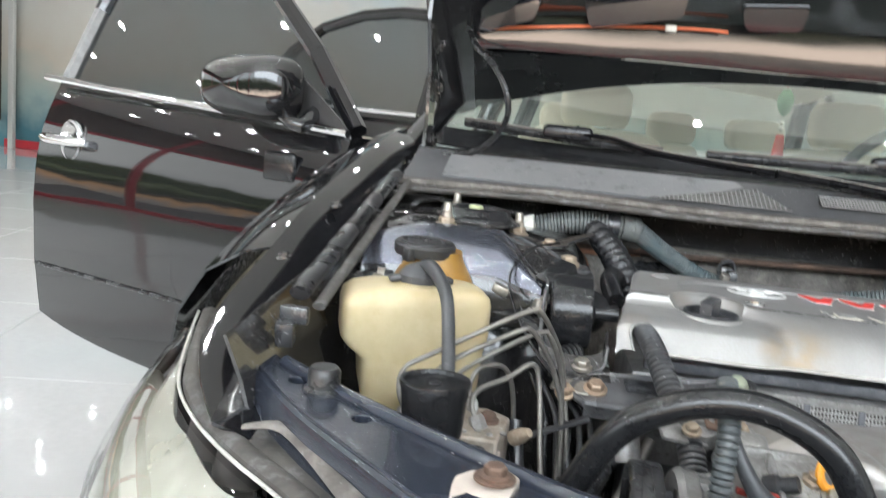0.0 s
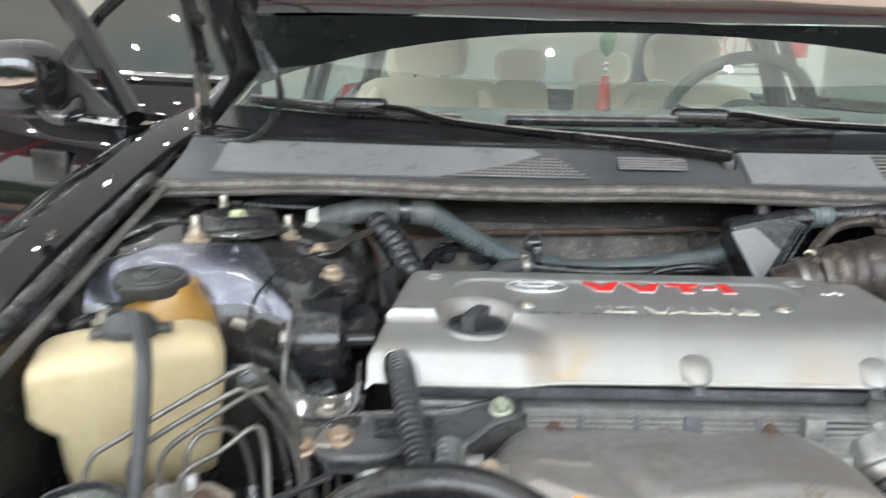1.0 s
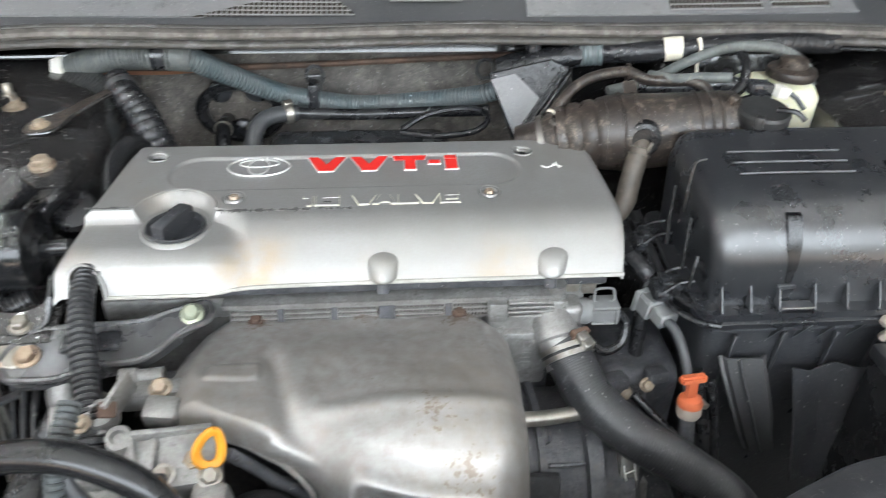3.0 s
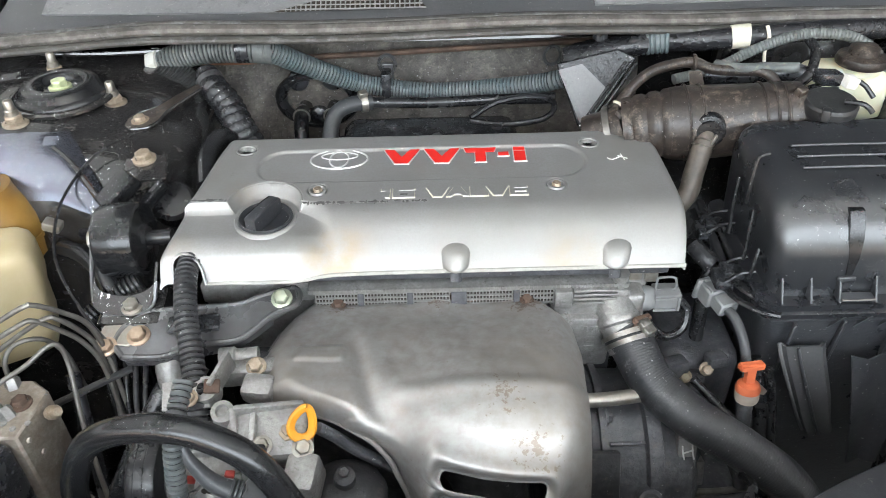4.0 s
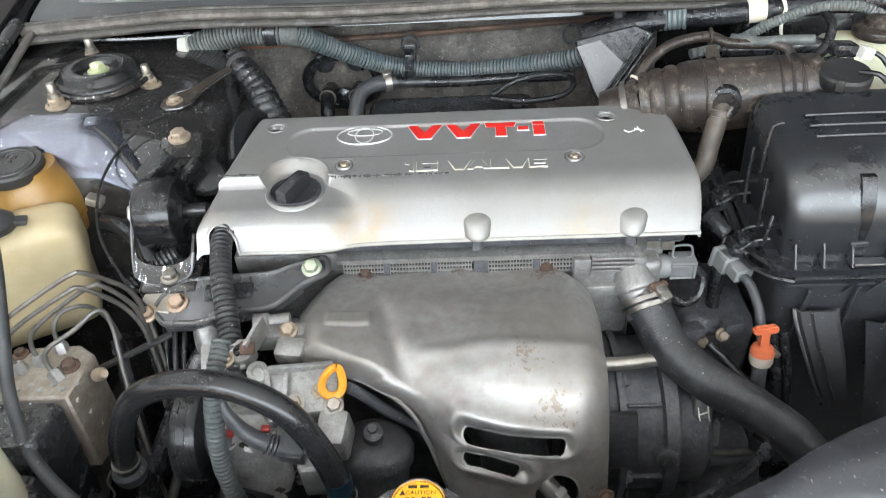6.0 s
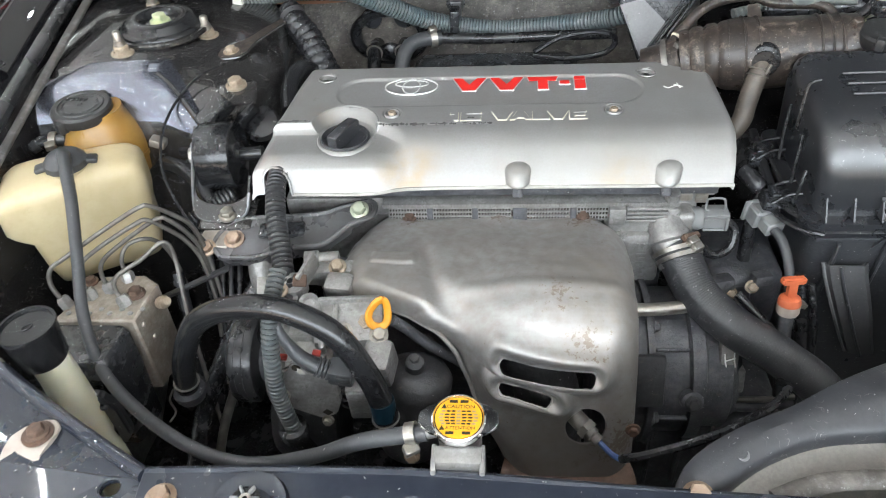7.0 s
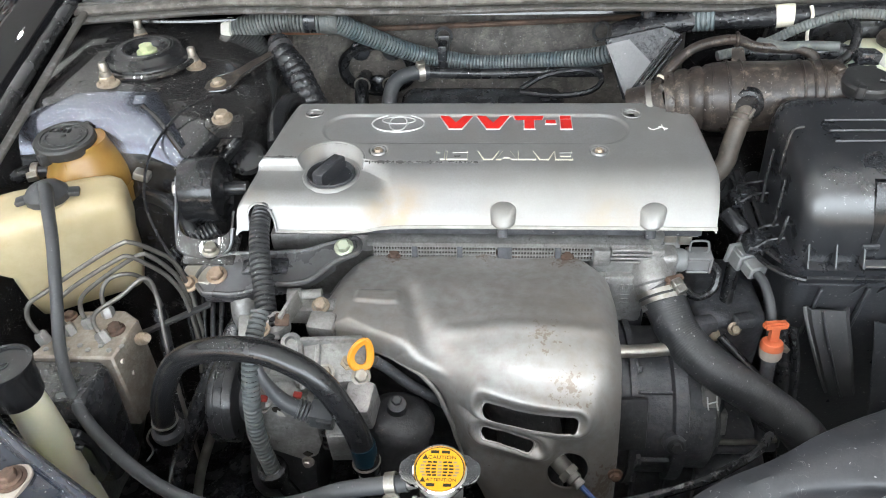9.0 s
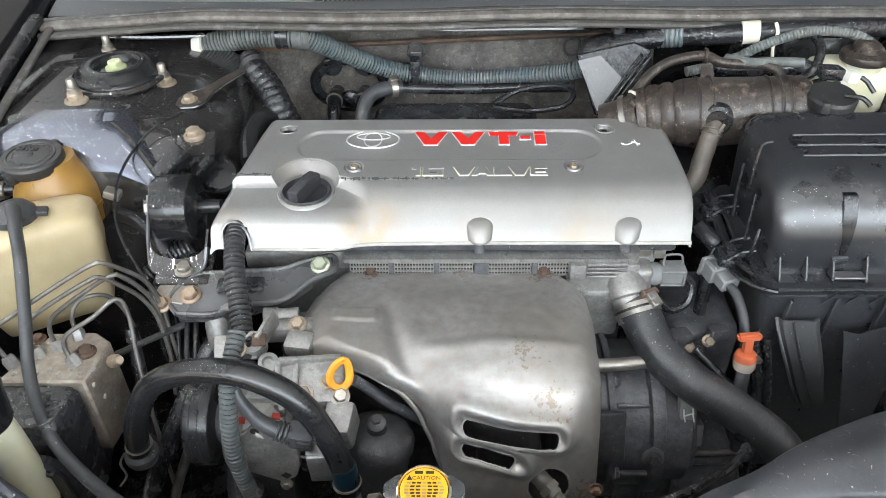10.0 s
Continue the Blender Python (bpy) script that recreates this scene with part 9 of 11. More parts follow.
    for q, w, r, mt in (((-0.150, -0.262, 0.795), (0, -0.5, 0.8), 0.0055, "zinc"), ((-0.118, -0.258, 0.786), (0.2, -0.5, 0.9), 0.006, "zinc"), ((-0.118, -0.304, 0.735), (0.2, -1, 0.1), 0.005, "zinc"), ((-0.170, -0.176, 0.801), (0, -0.4, 1), 0.006, "stud"), ((-0.218, -0.222, 0.811), (0, -0.4, 1), 0.005, "stud"), ((-0.212, -0.297, 0.742), (0, -1, 0.1), 0.005, "zinc"), ((-0.172, -0.300, 0.708), (0, -1, 0.1), 0.004, "zinc")):
        bolt(ob, q, w, r, M[mt])
    # grey lead with its plug across the pump
    part("lead", sweep(bmesh.new(), [(-0.204, -0.284, 0.838), (-0.200, -0.292, 0.826), (-0.193, -0.296, 0.812), (-0.182, -0.299, 0.797), (-0.167, -0.301, 0.788), (-0.156, -0.302, 0.784)], [0.004, 0.0045, 0.006, 0.0075, 0.008, 0.008], 14, 0.006), M["greyhose"], ob)
    part("bellows", sweep(bmesh.new(), [(-0.170, -0.301, 0.790), (-0.163, -0.3015, 0.787), (-0.156, -0.302, 0.784)], 0.0078, 14, ridge=0.002, pitch=0.0042), M["greyhose"], ob)
    lump("plug", (-0.147, -0.302, 0.783), (0.024, 0.020, 0.020), (8, 6, -6), "greyhose", 0.003)
    lump("plug_latch", (-0.144, -0.313, 0.785), (0.014, 0.004, 0.008), (8, 6, -6), "gun", 0.001)
    part("sticker", prism(bmesh.new(), [Vector((-0.189, -0.3035, 0.783)), Vector((-0.181, -0.3045, 0.782)), Vector((-0.183, -0.3045, 0.788)), Vector((-0.188, -0.3035, 0.790))], (0, -0.0004, 0)), M["pale"], ob, "small torn pale sticker", smooth=0)
    for k in range(4):
        lump("red_winding", (-0.204 + 0.011 * k, -0.2905, 0.790 + 0.006 * (k % 2)), (0.008, 0.006, 0.004), (0, 10, 0), "winding", 0.001)
    # lower body, dark
    stub("alternator", (-0.245, -0.230, 0.640), (1, 0, 0), [(0, 0), (0.05, 0), (0.056, 0.008), (0.056, 0.06), (0.05, 0.07), (0, 0.07)], "gun", 32)
    # oil filter, leaning back
    f = thing("oil_filter", (-0.09, -0.27, 0.62), "dark round oil filter canister", "oil filter")
    m = axis_pose((-0.098, -0.278, 0.640), (0.14, 0.22, 0.95))
    part("body", lathe(bmesh.new(), [(0, 0), (0.030, 0), (0.033, 0.006), (0.033, 0.078), (0.036, 0.080), (0.036, 0.090), (0.031, 0.098), (0.020, 0.104), (0, 0.106)], m, 36), M["gun"], f)
    part("lug", lathe(bmesh.new(), [(0, 0), (0.010, 0), (0.009, 0.014), (0.006, 0.016), (0, 0.016)], axis_pose((-0.086, -0.262, 0.744), (0.1, -0.3, 1)), 18), M["gun"], f)
    part("rib", sweep(bmesh.new(), [m @ Vector((0.006, -0.033, 0.02)), m @ Vector((0.004, -0.0335, 0.05)), m @ Vector((0.0, -0.033, 0.076))], 0.003, 8, 0.01), M["gun"], f)
    bolt(f, (-0.085, -0.265, 0.759), (0.1, -0.3, 1), 0.0045, M["gun"])
    d = thing("oil_dipstick", (-0.113, -0.238, 0.78), "yellow ring handle of the oil dipstick", "dipstick")
    # closed teardrop ring, standing up out of its port
    mm = axis_pose((-0.1165, -0.2455, 0.803), (0.35, -0.85, 0.35))
    inv = mm.to_3x3().inverted()
    upv = inv @ Vector((0.28, 0.15, 0.95))
    ang = math.atan2(upv.y, upv.x)
    loop = []
    for k in range(33):
        t = 2 * math.pi * k / 32
        u, v = 0.0140 * math.cos(t), 0.0080 * math.sin(t) * (1.15 - 0.35 * math.cos(t + 0.6))
        loop.append(mm @ Vector((u * math.cos(ang) - v * math.sin(ang), u * math.sin(ang) + v * math.cos(ang), 0)))
    part("handle", sweep(bmesh.new(), loop, 0.0032, 8, 0.004, flat=1.25), M["yellow"], d, "yellow plastic ring")
    part("stem", sweep(bmesh.new(), [(-0.108, -0.236, 0.785), (-0.095, -0.232, 0.768), (-0.075, -0.232, 0.746), (-0.045, -0.228, 0.716), (-0.02, -0.22, 0.68)], 0.0055, 10, 0.01), M["dirty"], d)


pump_group()

# ---------------------------------------------------------------- driver's side and front
def air_box():
    ob = thing("air_box", (0.48, -0.01, 0.65), "black plastic air filter box with ribbed lid", "air filter box")
    x1, y1 = 0.668, 0.060

    def ringz(z, x0, y0, i=0.0, r=0.02, lean=0.0):
        """A level outline; lean raises it towards the firewall."""
        o = rounded([(x0 + i, y0 + i, 0), (x1 - i, y0 + i, 0), (x1 - i, y1 - i, 0), (x0 + i, y1 - i, 0)], r, 6)
        return [Vector((p.x, p.y, z + lean * (p.y - y0))) for p in o]

    rings = [ringz(0.806, 0.326, -0.108), ringz(0.820, 0.326, -0.107), ringz(0.854, 0.323, -0.1055, 0, 0.021, 0.10), ringz(0.864, 0.322, -0.1025, 0, 0.022, 0.13), ringz(0.873, 0.322, -0.0985, 0, 0.023, 0.14), ringz(0.882, 0.322, -0.0942, 0.001, 0.024, 0.145),
             ringz(0.8905, 0.322, -0.0895, 0.003, 0.025, 0.15), ringz(0.897, 0.323, -0.0835, 0.006, 0.027, 0.15), ringz(0.902, 0.324, -0.076, 0.010, 0.028, 0.14), ringz(0.905, 0.326, -0.068, 0.017, 0.03, 0.13), ringz(0.906, 0.330, -0.058, 0.035, 0.032, 0.12)]
    part("lid", loft(bmesh.new(), rings), M["box"], ob, smooth=60)
    for k in range(3):
        y = 0.004 - 0.018 * k
        z = 0.9135 + 0.13 * (y + 0.02)
        part("rib", sweep(bmesh.new(), [(0.362, y, z), (0.41, y, z + 0.0005), (0.478, y, z)], 0.0014, 6, 0.05), M["liftedbox"], ob)
    # dark strips put in for shaded upright grooves, each with a small foot
    for x in (0.396, 0.520):
        bm = loft(bmesh.new(), [[Vector((x + sx * w, y + dy, z)) for sx, dy in ((-1, 0.006), (-1, -0.0012), (1, -0.0012), (1, 0.006))] for z, w, y in ((0.8965, 0.0072, -0.0845), (0.886, 0.0072, -0.0925), (0.873, 0.0070, -0.0988), (0.856, 0.0050, -0.1052), (0.836, 0.0028, -0.1066))])
        part("groove", bm, M["gloss"], ob, "dark strip standing in for a shaded groove")
        part("groove_foot", box(bmesh.new(), (x - 0.002, -0.109, 0.833), (0.017, 0.004, 0.005), (0, 0, 0), 0.001, 1), M["liftedbox"], ob)
    # upright webs along the joint, and catches between them
    for x in (0.332, 0.360, 0.388, 0.423, 0.455, 0.487, 0.517, 0.55):
        bm = prism(bmesh.new(), [Vector((x, -0.106, 0.812)), Vector((x, -0.121, 0.812)), Vector((x, -0.1075, 0.834))], (0.0018, 0, 0))
        part("web", bm, M["liftedbox"], ob)
    for x in (0.406, 0.534):
        part("catch", box(bmesh.new(), (x, -0.115, 0.8145), (0.034, 0.012, 0.004), (0, 0, 0), 0.0012, 1), M["liftedbox"], ob)
        part("clip_wire", sweep(bmesh.new(), [(x - 0.016, -0.121, 0.816), (x, -0.122, 0.8165), (x + 0.016, -0.121, 0.816)], 0.0010, 6, 0.02), M["pipe"], ob)
    part("flange", loft(bmesh.new(), [ringz(z, 0.322, -0.112, i) for z, i in ((0.790, 0.0), (0.7905, -0.007), (0.797, -0.008), (0.799, -0.005), (0.802, -0.005), (0.804, -0.009), (0.810, -0.009), (0.811, 0.0))]), M["box"], ob, smooth=30)
    part("case", loft(bmesh.new(), [ringz(z, 0.330, -0.104, i) for z, i in ((0.42, 0.04), (0.46, 0.030), (0.70, 0.012), (0.775, 0.004), (0.791, 0.0))]), M["liftedbox"], ob, smooth=50)
    for x in (0.404, 0.430, 0.456, 0.486):
        part("web", prism(bmesh.new(), [Vector((x, -0.104, 0.789)), Vector((x, -0.115, 0.789)), Vector((x - 0.006, -0.102, 0.762))], (0.002, 0, 0)), M["liftedbox"], ob)
    for k in range(5):
        part("case_rib", box(bmesh.new(), (0.362 + 0.052 * k, -0.103 + 0.004 * (k % 2), 0.735), (0.004, 0.006, 0.075), (6, 0, 0), 0.001, 1), M["liftedbox"], ob)
    part("case_step", box(bmesh.new(), (0.46, -0.103, 0.778), (0.25, 0.008, 0.006), (0, 0, 0), 0.002), M["liftedbox"], ob)
    # two stepped clasps on the engine side, joined by rails
    for y, z in ((-0.062, 0.808), (0.010, 0.818)):
        bm = bmesh.new()
        box(bm, (0.304, y, z), (0.024, 0.022, 0.008), (0, 10, 0), 0.003)
        box(bm, (0.290, y - 0.006, z - 0.006), (0.014, 0.026, 0.012), (0, 14, 0), 0.003)
        c = part("clasp", bm, M["plastic"], ob)
        for dy in (-0.012, 0.012):
            part("clasp_edge", sweep(bmesh.new(), [(0.322, y + dy, z + 0.008), (0.308, y + dy, z + 0.006), (0.300, y + dy - 0.003, z + 0.004), (0.293, y + dy - 0.004, z - 0.001), (0.286, y + dy - 0.006, z - 0.003)], 0.0018, 6, 0.004), M["rubber"], c)
    for q, r in (([(0.330, -0.113, 0.806), (0.318, -0.100, 0.804), (0.306, -0.078, 0.803), (0.300, -0.045, 0.806), (0.300, 0.0, 0.812), (0.300, 0.05, 0.82)], 0.005), ([(0.336, -0.120, 0.797), (0.316, -0.108, 0.795), (0.300, -0.082, 0.793), (0.294, -0.05, 0.795), (0.294, 0.0, 0.80), (0.294, 0.05, 0.808)], 0.004), ([(0.308, -0.05, 0.812), (0.307, -0.02, 0.816), (0.306, 0.0, 0.820)], 0.003)):
        part("side_rail", sweep(bmesh.new(), q, r, 8, 0.01, flat=0.7), M["rubber"], ob)
    for q in ([(0.332, -0.018, 0.921), (0.321, -0.020, 0.918), (0.317, -0.026, 0.895), (0.315, -0.032, 0.870)], [(0.318, -0.045, 0.872), (0.314, -0.056, 0.845), (0.312, -0.062, 0.822)], [(0.318, 0.005, 0.880), (0.313, -0.008, 0.850), (0.310, -0.020, 0.825)], [(0.316, -0.080, 0.850), (0.312, -0.086, 0.835), (0.310, -0.088, 0.818)]):
        part("side_web", sweep(bmesh.new(), q, 0.0018, 8, 0.006), M["rubber"], ob)
    # strap below
    s = thing("support_strap", (0.39, -0.14, 0.6), "black plastic support strap under the air filter box", "strap")
    rows = [[Vector((0.352 + 0.034 * t ** 1.2 + w * (1 - 0.15 * t), -0.112 - 0.012 * math.sin(2.4 * t), 0.745 - 0.085 * t)) for t in np.linspace(0, 1.8, 12)] for w in (0.0, 0.005, 0.042, 0.048)]
    for r, dy in zip(rows, (0.006, 0, 0, 0.006)):
        for v in r:
            v.y += dy
    part("strap", plate(bmesh.new(), rows, 0.003), M["cowldark"], s)
    part("rolled_edge", sweep(bmesh.new(), rows[0], 0.0022, 8, 0.01), M["cowl"], s)
    part("crease", sweep(bmesh.new(), [v + Vector((0.012, -0.002, 0)) for v in rows[1]], 0.0016, 8, 0.01), M["liftedbox"], s)
    sheet = [[Vector((0.425 + 0.016 * j + 0.03 * t, -0.118 - 0.006 * math.sin(1.7 * j + 3 * t) - 0.02 * t, 0.735 - 0.15 * t)) for t in np.linspace(0, 1, 9)] for j in range(6)]
    part("splash_sheet", plate(bmesh.new(), sheet, 0.002), M["liftedbox"], s, "wrinkled black splash sheet")
    # battery in front
    b = thing("battery", (0.56, -0.24, 0.56), "black car battery with corroded terminal clamp", "battery")
    part("case", box(bmesh.new(), (0.588, -0.215, 0.665), (0.20, 0.165, 0.20), (0, 0, 0), 0.006), M["rubber"], b)
    part("lid", box(bmesh.new(), (0.588, -0.215, 0.770), (0.204, 0.169, 0.016), (0, 0, 0), 0.004), M["box"], b)
    part("terminal", lathe(bmesh.new(), [(0, 0), (0.009, 0), (0.008, 0.018), (0, 0.018)], Matrix.Translation((0.535, -0.165, 0.776)), 16), M["zinc"], b)
    rng = random.Random(21)
    bm = bmesh.new()
    for k in range(26):
        t = rng.random()
        c = Vector((0.498 + 0.060 * t + 0.012 * rng.random(), -0.140 - 0.060 * t + 0.022 * rng.random(), 0.784 + 0.014 * rng.random()))
        box(bm, c, (0.010 + 0.012 * rng.random(), 0.008 + 0.010 * rng.random(), 0.007 + 0.009 * rng.random()), (60 * rng.random(), 60 * rng.random(), 180 * rng.random()), 0.002, 1)
    part("terminal_clamp", bm, M["ivory"], b, "crusted pale terminal clamp")
    bolt(b, (0.527, -0.176, 0.798), (0, -0.5, 1), 0.007, M["brass"])
    part("cable", sweep(bmesh.new(), [(0.55, -0.19, 0.785), (0.59, -0.20, 0.80), (0.64, -0.18, 0.79), (0.68, -0.14, 0.76)], 0.009, 12, 0.012), M["rubber"], b)


air_box()


def air_hose():
    ob = thing("intake_hose", (0.32, 0.1, 0.86), "brownish aged rubber intake hose with bellows", "intake hose")
    bm = bmesh.new()
    sweep(bm, [(0.180, 0.128, 0.862), (0.205, 0.122, 0.872), (0.222, 0.118, 0.880)], [0.027, 0.028, 0.030], 24, 0.008)
    part("throat", bm, M["oldhose"], ob)
    bm = bmesh.new()
    sweep(bm, [(0.220, 0.117, 0.880), (0.245, 0.112, 0.886), (0.270, 0.108, 0.890)], [0.033, 0.035, 0.038], 28, ridge=0.0026, pitch=0.016)
    part("bellows", bm, M["oldhose"], ob)
    bm = bmesh.new()
    sweep(bm, [(0.268, 0.108, 0.890), (0.29, 0.105, 0.892), (0.33, 0.102, 0.895), (0.375, 0.100, 0.900), (0.41, 0.098, 0.905)], [0.041, 0.0425, 0.041, 0.038, 0.035], 28, 0.01)
    part("tube", bm, M["oldhose"], ob)
    for q, r in (((0.284, 0.106, 0.892), 0.0425), ((0.300, 0.1045, 0.893), 0.0422), ((0.366, 0.1003, 0.899), 0.0390), ((0.378, 0.0999, 0.900), 0.0385), ((0.388, 0.0995, 0.901), 0.0375)):
        part("seam", ring(bmesh.new(), axis_pose(q, (1, -0.08, 0.09)), r, 0.0016, 36, 6), M["oldhose"], ob)
    hose_clamp(ob, (0.205, 0.122, 0.872), (1, -0.2, 0.35), 0.030, 0.007, M["pipe"], (0.2, -0.4, 0.9))
    hose_clamp(ob, (0.394, 0.099, 0.902), (1, -0.05, 0.1), 0.0358, 0.007, M["oldhose"], (0.1, -0.4, 0.9))
    b = part("stub", lathe(bmesh.new(), [(0, -0.02), (0.021, -0.02), (0.0215, 0.004), (0.018, 0.009), (0.0135, 0.010), (0.0135, 0.014), (0, 0.014)], axis_pose((0.301, 0.074, 0.900), (-0.15, -0.85, 0.1)), 26), M["rubber"], ob, "black hose stub")
    br = thing("breather_hose", (0.285, 0.04, 0.83), "aged brown breather hose with wire clamp", "hose")
    part("tube", sweep(bmesh.new(), [(0.300, 0.075, 0.900), (0.297, 0.064, 0.893), (0.291, 0.056, 0.880), (0.284, 0.045, 0.858), (0.278, 0.034, 0.842), (0.262, 0.025, 0.828), (0.245, 0.02, 0.825)], 0.0112, 18, 0.006), M["tanhose"], br)
    for k in (0, 1):
        part("clamp", ring(bmesh.new(), axis_pose((0.296 - 0.002 * k, 0.064 - 0.003 * k, 0.892 - 0.006 * k), (-0.3, -0.5, -0.9)), 0.0122, 0.0009, 26, 6), M["clamp"], br)
    part("clamp", box(bmesh.new(), (0.302, 0.053, 0.898), (0.003, 0.004, 0.012), (0, 20, 0), 0.0006, 1), M["zinc"], br)
    # vacuum line arched over the hose
    v = thing("vacuum_line", (0.3, 0.16, 0.9), "thin brown vacuum line arched over the intake hose", "hose")
    part("tube", sweep(bmesh.new(), [(0.198, 0.118, 0.885), (0.215, 0.130, 0.908), (0.236, 0.146, 0.926), (0.262, 0.158, 0.936), (0.303, 0.168, 0.938), (0.328, 0.170, 0.928), (0.354, 0.168, 0.926), (0.382, 0.155, 0.930), (0.395, 0.142, 0.922), (0.392, 0.130, 0.908)], 0.0062, 12, 0.008), M["oldhose"], v)
    part("tie", ring(bmesh.new(), axis_pose((0.213, 0.128, 0.905), (0.6, 0.5, 0.7)), 0.0068, 0.0018, 18, 6), M["tape_white"], v)
    part("end", lathe(bmesh.new(), [(0, -0.006), (0.008, -0.006), (0.008, 0.006), (0, 0.006)], axis_pose((0.392, 0.131, 0.910), (0, 0.2, 1)), 16), M["grey"], v)
    bm = bmesh.new()
    prism(bm, [Vector((0.298, 0.155, 0.928)), Vector((0.312, 0.155, 0.928)), Vector((0.315, 0.12, 0.905)), Vector((0.293, 0.12, 0.905))], (0, 0.003, 0.003))
    part("bracket", bm, M["oldhose"], v)
    part("clip", ring(bmesh.new(), axis_pose((0.305, 0.168, 0.938), (1, 0, 0)), 0.0078, 0.0022, 18, 6), M["oldhose"], v)


air_hose()


def harness_box():
    """Flat-faced black cover that takes the loom through the firewall, and the lines behind the intake hose."""
    ob = thing("harness_cover", (0.2, 0.26, 0.86), "black angular plastic cover over the wiring with a worn grey face", "cover")
    a, b, c, d, e = Vector((0.150, 0.216, 0.920)), Vector((0.228, 0.224, 0.934)), Vector((0.252, 0.222, 0.922)), Vector((0.190, 0.178, 0.851)), Vector((0.178, 0.180, 0.849))
    bm = bmesh.new()
    prism(bm, [a, b, c, d, e], (0.012, 0.06, -0.03))
    bmesh.ops.bevel(bm, geom=list(bm.edges), offset=0.002, segments=1, affect="EDGES")
    part("body", bm, M["tape"], ob)
    n = (b - a).cross(e - a).normalized()
    n = n if n.z > 0 else -n
    q = [a + Vector((0.003, -0.002, -0.008)), a.lerp(b, 0.42) + Vector((0, -0.002, -0.008)), c.lerp(d, 0.42) + Vector((-0.014, 0, 0)), d + Vector((-0.004, 0.004, 0.005)), e + Vector((0.002, 0.004, 0.005))]
    part("face", prism(bmesh.new(), [p + n * 0.0010 for p in q], n * 0.0012), M["cowl"], ob, "worn grey face")
    for o in (0.0, 0.006, 0.012):
        part("ridge", sweep(bmesh.new(), [c.lerp(d, w) + n * 0.002 + Vector((-0.011 + o, -o * 0.4, 0)) for w in (0.05, 0.5, 1.0)], 0.0020, 8, 0.02), M["plastic"], ob)
    bm = bmesh.new()
    rng = random.Random(3)
    rings = []
    for k in range(7):
        t = k / 6
        cc = Vector((0.165, 0.262, 0.905)).lerp(Vector((0.272, 0.268, 0.925)), t)
        rings.append([cc + Vector((0, (0.018 + 0.004 * rng.random()) * math.cos(w), (0.013 + 0.004 * rng.random()) * math.sin(w))) for w in (2 * math.pi * j / 12 for j in range(12))])
    part("wrapped_tape", loft(bmesh.new(), rings), M["tape"], ob)
    part("post", lathe(bmesh.new(), [(0, 0), (0.011, 0), (0.009, 0.03), (0, 0.032)], Matrix.Translation((0.215, 0.275, 0.915)), 14), M["plastic"], ob)
    # loom leaving to the driver's side
    lo = thing("wire_loom", (0.33, 0.25, 0.92), "black taped wire loom with white tape beside the brake booster", "loom", "looms")
    part("tube", sweep(bmesh.new(), [(0.262, 0.268, 0.922), (0.283, 0.262, 0.926), (0.30, 0.258, 0.928)], 0.0135, 16, ridge=0.002, pitch=0.006), M["loom"], lo)
    part("tube", sweep(bmesh.new(), [(0.298, 0.258, 0.928), (0.345, 0.252, 0.931), (0.392, 0.242, 0.938), (0.44, 0.238, 0.943), (0.52, 0.24, 0.945), (0.60, 0.25, 0.94)], [0.013, 0.0135, 0.013, 0.013, 0.013, 0.013], 14, 0.012), M["tape"], lo)
    part("white_band", sweep(bmesh.new(), [(0.374, 0.246, 0.936), (0.385, 0.244, 0.938), (0.395, 0.242, 0.939)], 0.0150, 18, 0.006), M["tape_white"], lo, "white tape band")
    part("yellow_tag", sweep(bmesh.new(), [(0.410, 0.232, 0.955), (0.412, 0.224, 0.945), (0.410, 0.222, 0.925), (0.414, 0.224, 0.910)], 0.0024, 6, 0.01), M["tape_white"], lo)
    part("yellow_tag", box(bmesh.new(), (0.405, 0.222, 0.902), (0.026, 0.008, 0.012), (0, 0, 0), 0.002), plain("straw_plastic", (0.72, 0.62, 0.32), 0.5), lo, "straw-coloured clip")
    h = thing("grey_loom", (0.42, 0.22, 0.93), "thin grey ribbed loom behind the intake hose", "loom", "looms")
    part("tube", sweep(bmesh.new(), [(0.300, 0.215, 0.895), (0.335, 0.222, 0.900), (0.367, 0.226, 0.910), (0.395, 0.222, 0.928), (0.43, 0.218, 0.944), (0.46, 0.216, 0.950), (0.50, 0.205, 0.950), (0.53, 0.19, 0.935), (0.545, 0.19, 0.91)], 0.0058, 10, ridge=0.001, pitch=0.004), M["loomgrey"], h)
    hose("fuel_hose", [(0.455, 0.225, 0.946), (0.462, 0.20, 0.935), (0.452, 0.18, 0.915), (0.430, 0.17, 0.90)], 0.006, M["rubber"], "short grey rubber hose beside the reservoir", step=0.01)
    bo = thing("brake_booster", (0.40, 0.33, 0.86), "round black brake booster on the firewall", "brake booster")
    part("drum", lathe(bmesh.new(), [(0, 0), (0.10, 0), (0.118, 0.015), (0.122, 0.03), (0.118, 0.045), (0.09, 0.075), (0.03, 0.085), (0, 0.085)], axis_pose((0.52, 0.395, 0.845), (0, -1, 0.06)), 40), M["bay"], bo)
    part("tube", sweep(bmesh.new(), [(0.34, 0.215, 0.90), (0.38, 0.20, 0.905), (0.43, 0.19, 0.912), (0.46, 0.19, 0.905)], 0.012, 12, 0.012), M["plastic"], bo)
    r = thing("brake_reservoir", (0.50, 0.20, 0.86), "cream brake fluid reservoir with dark cap", "reservoir")
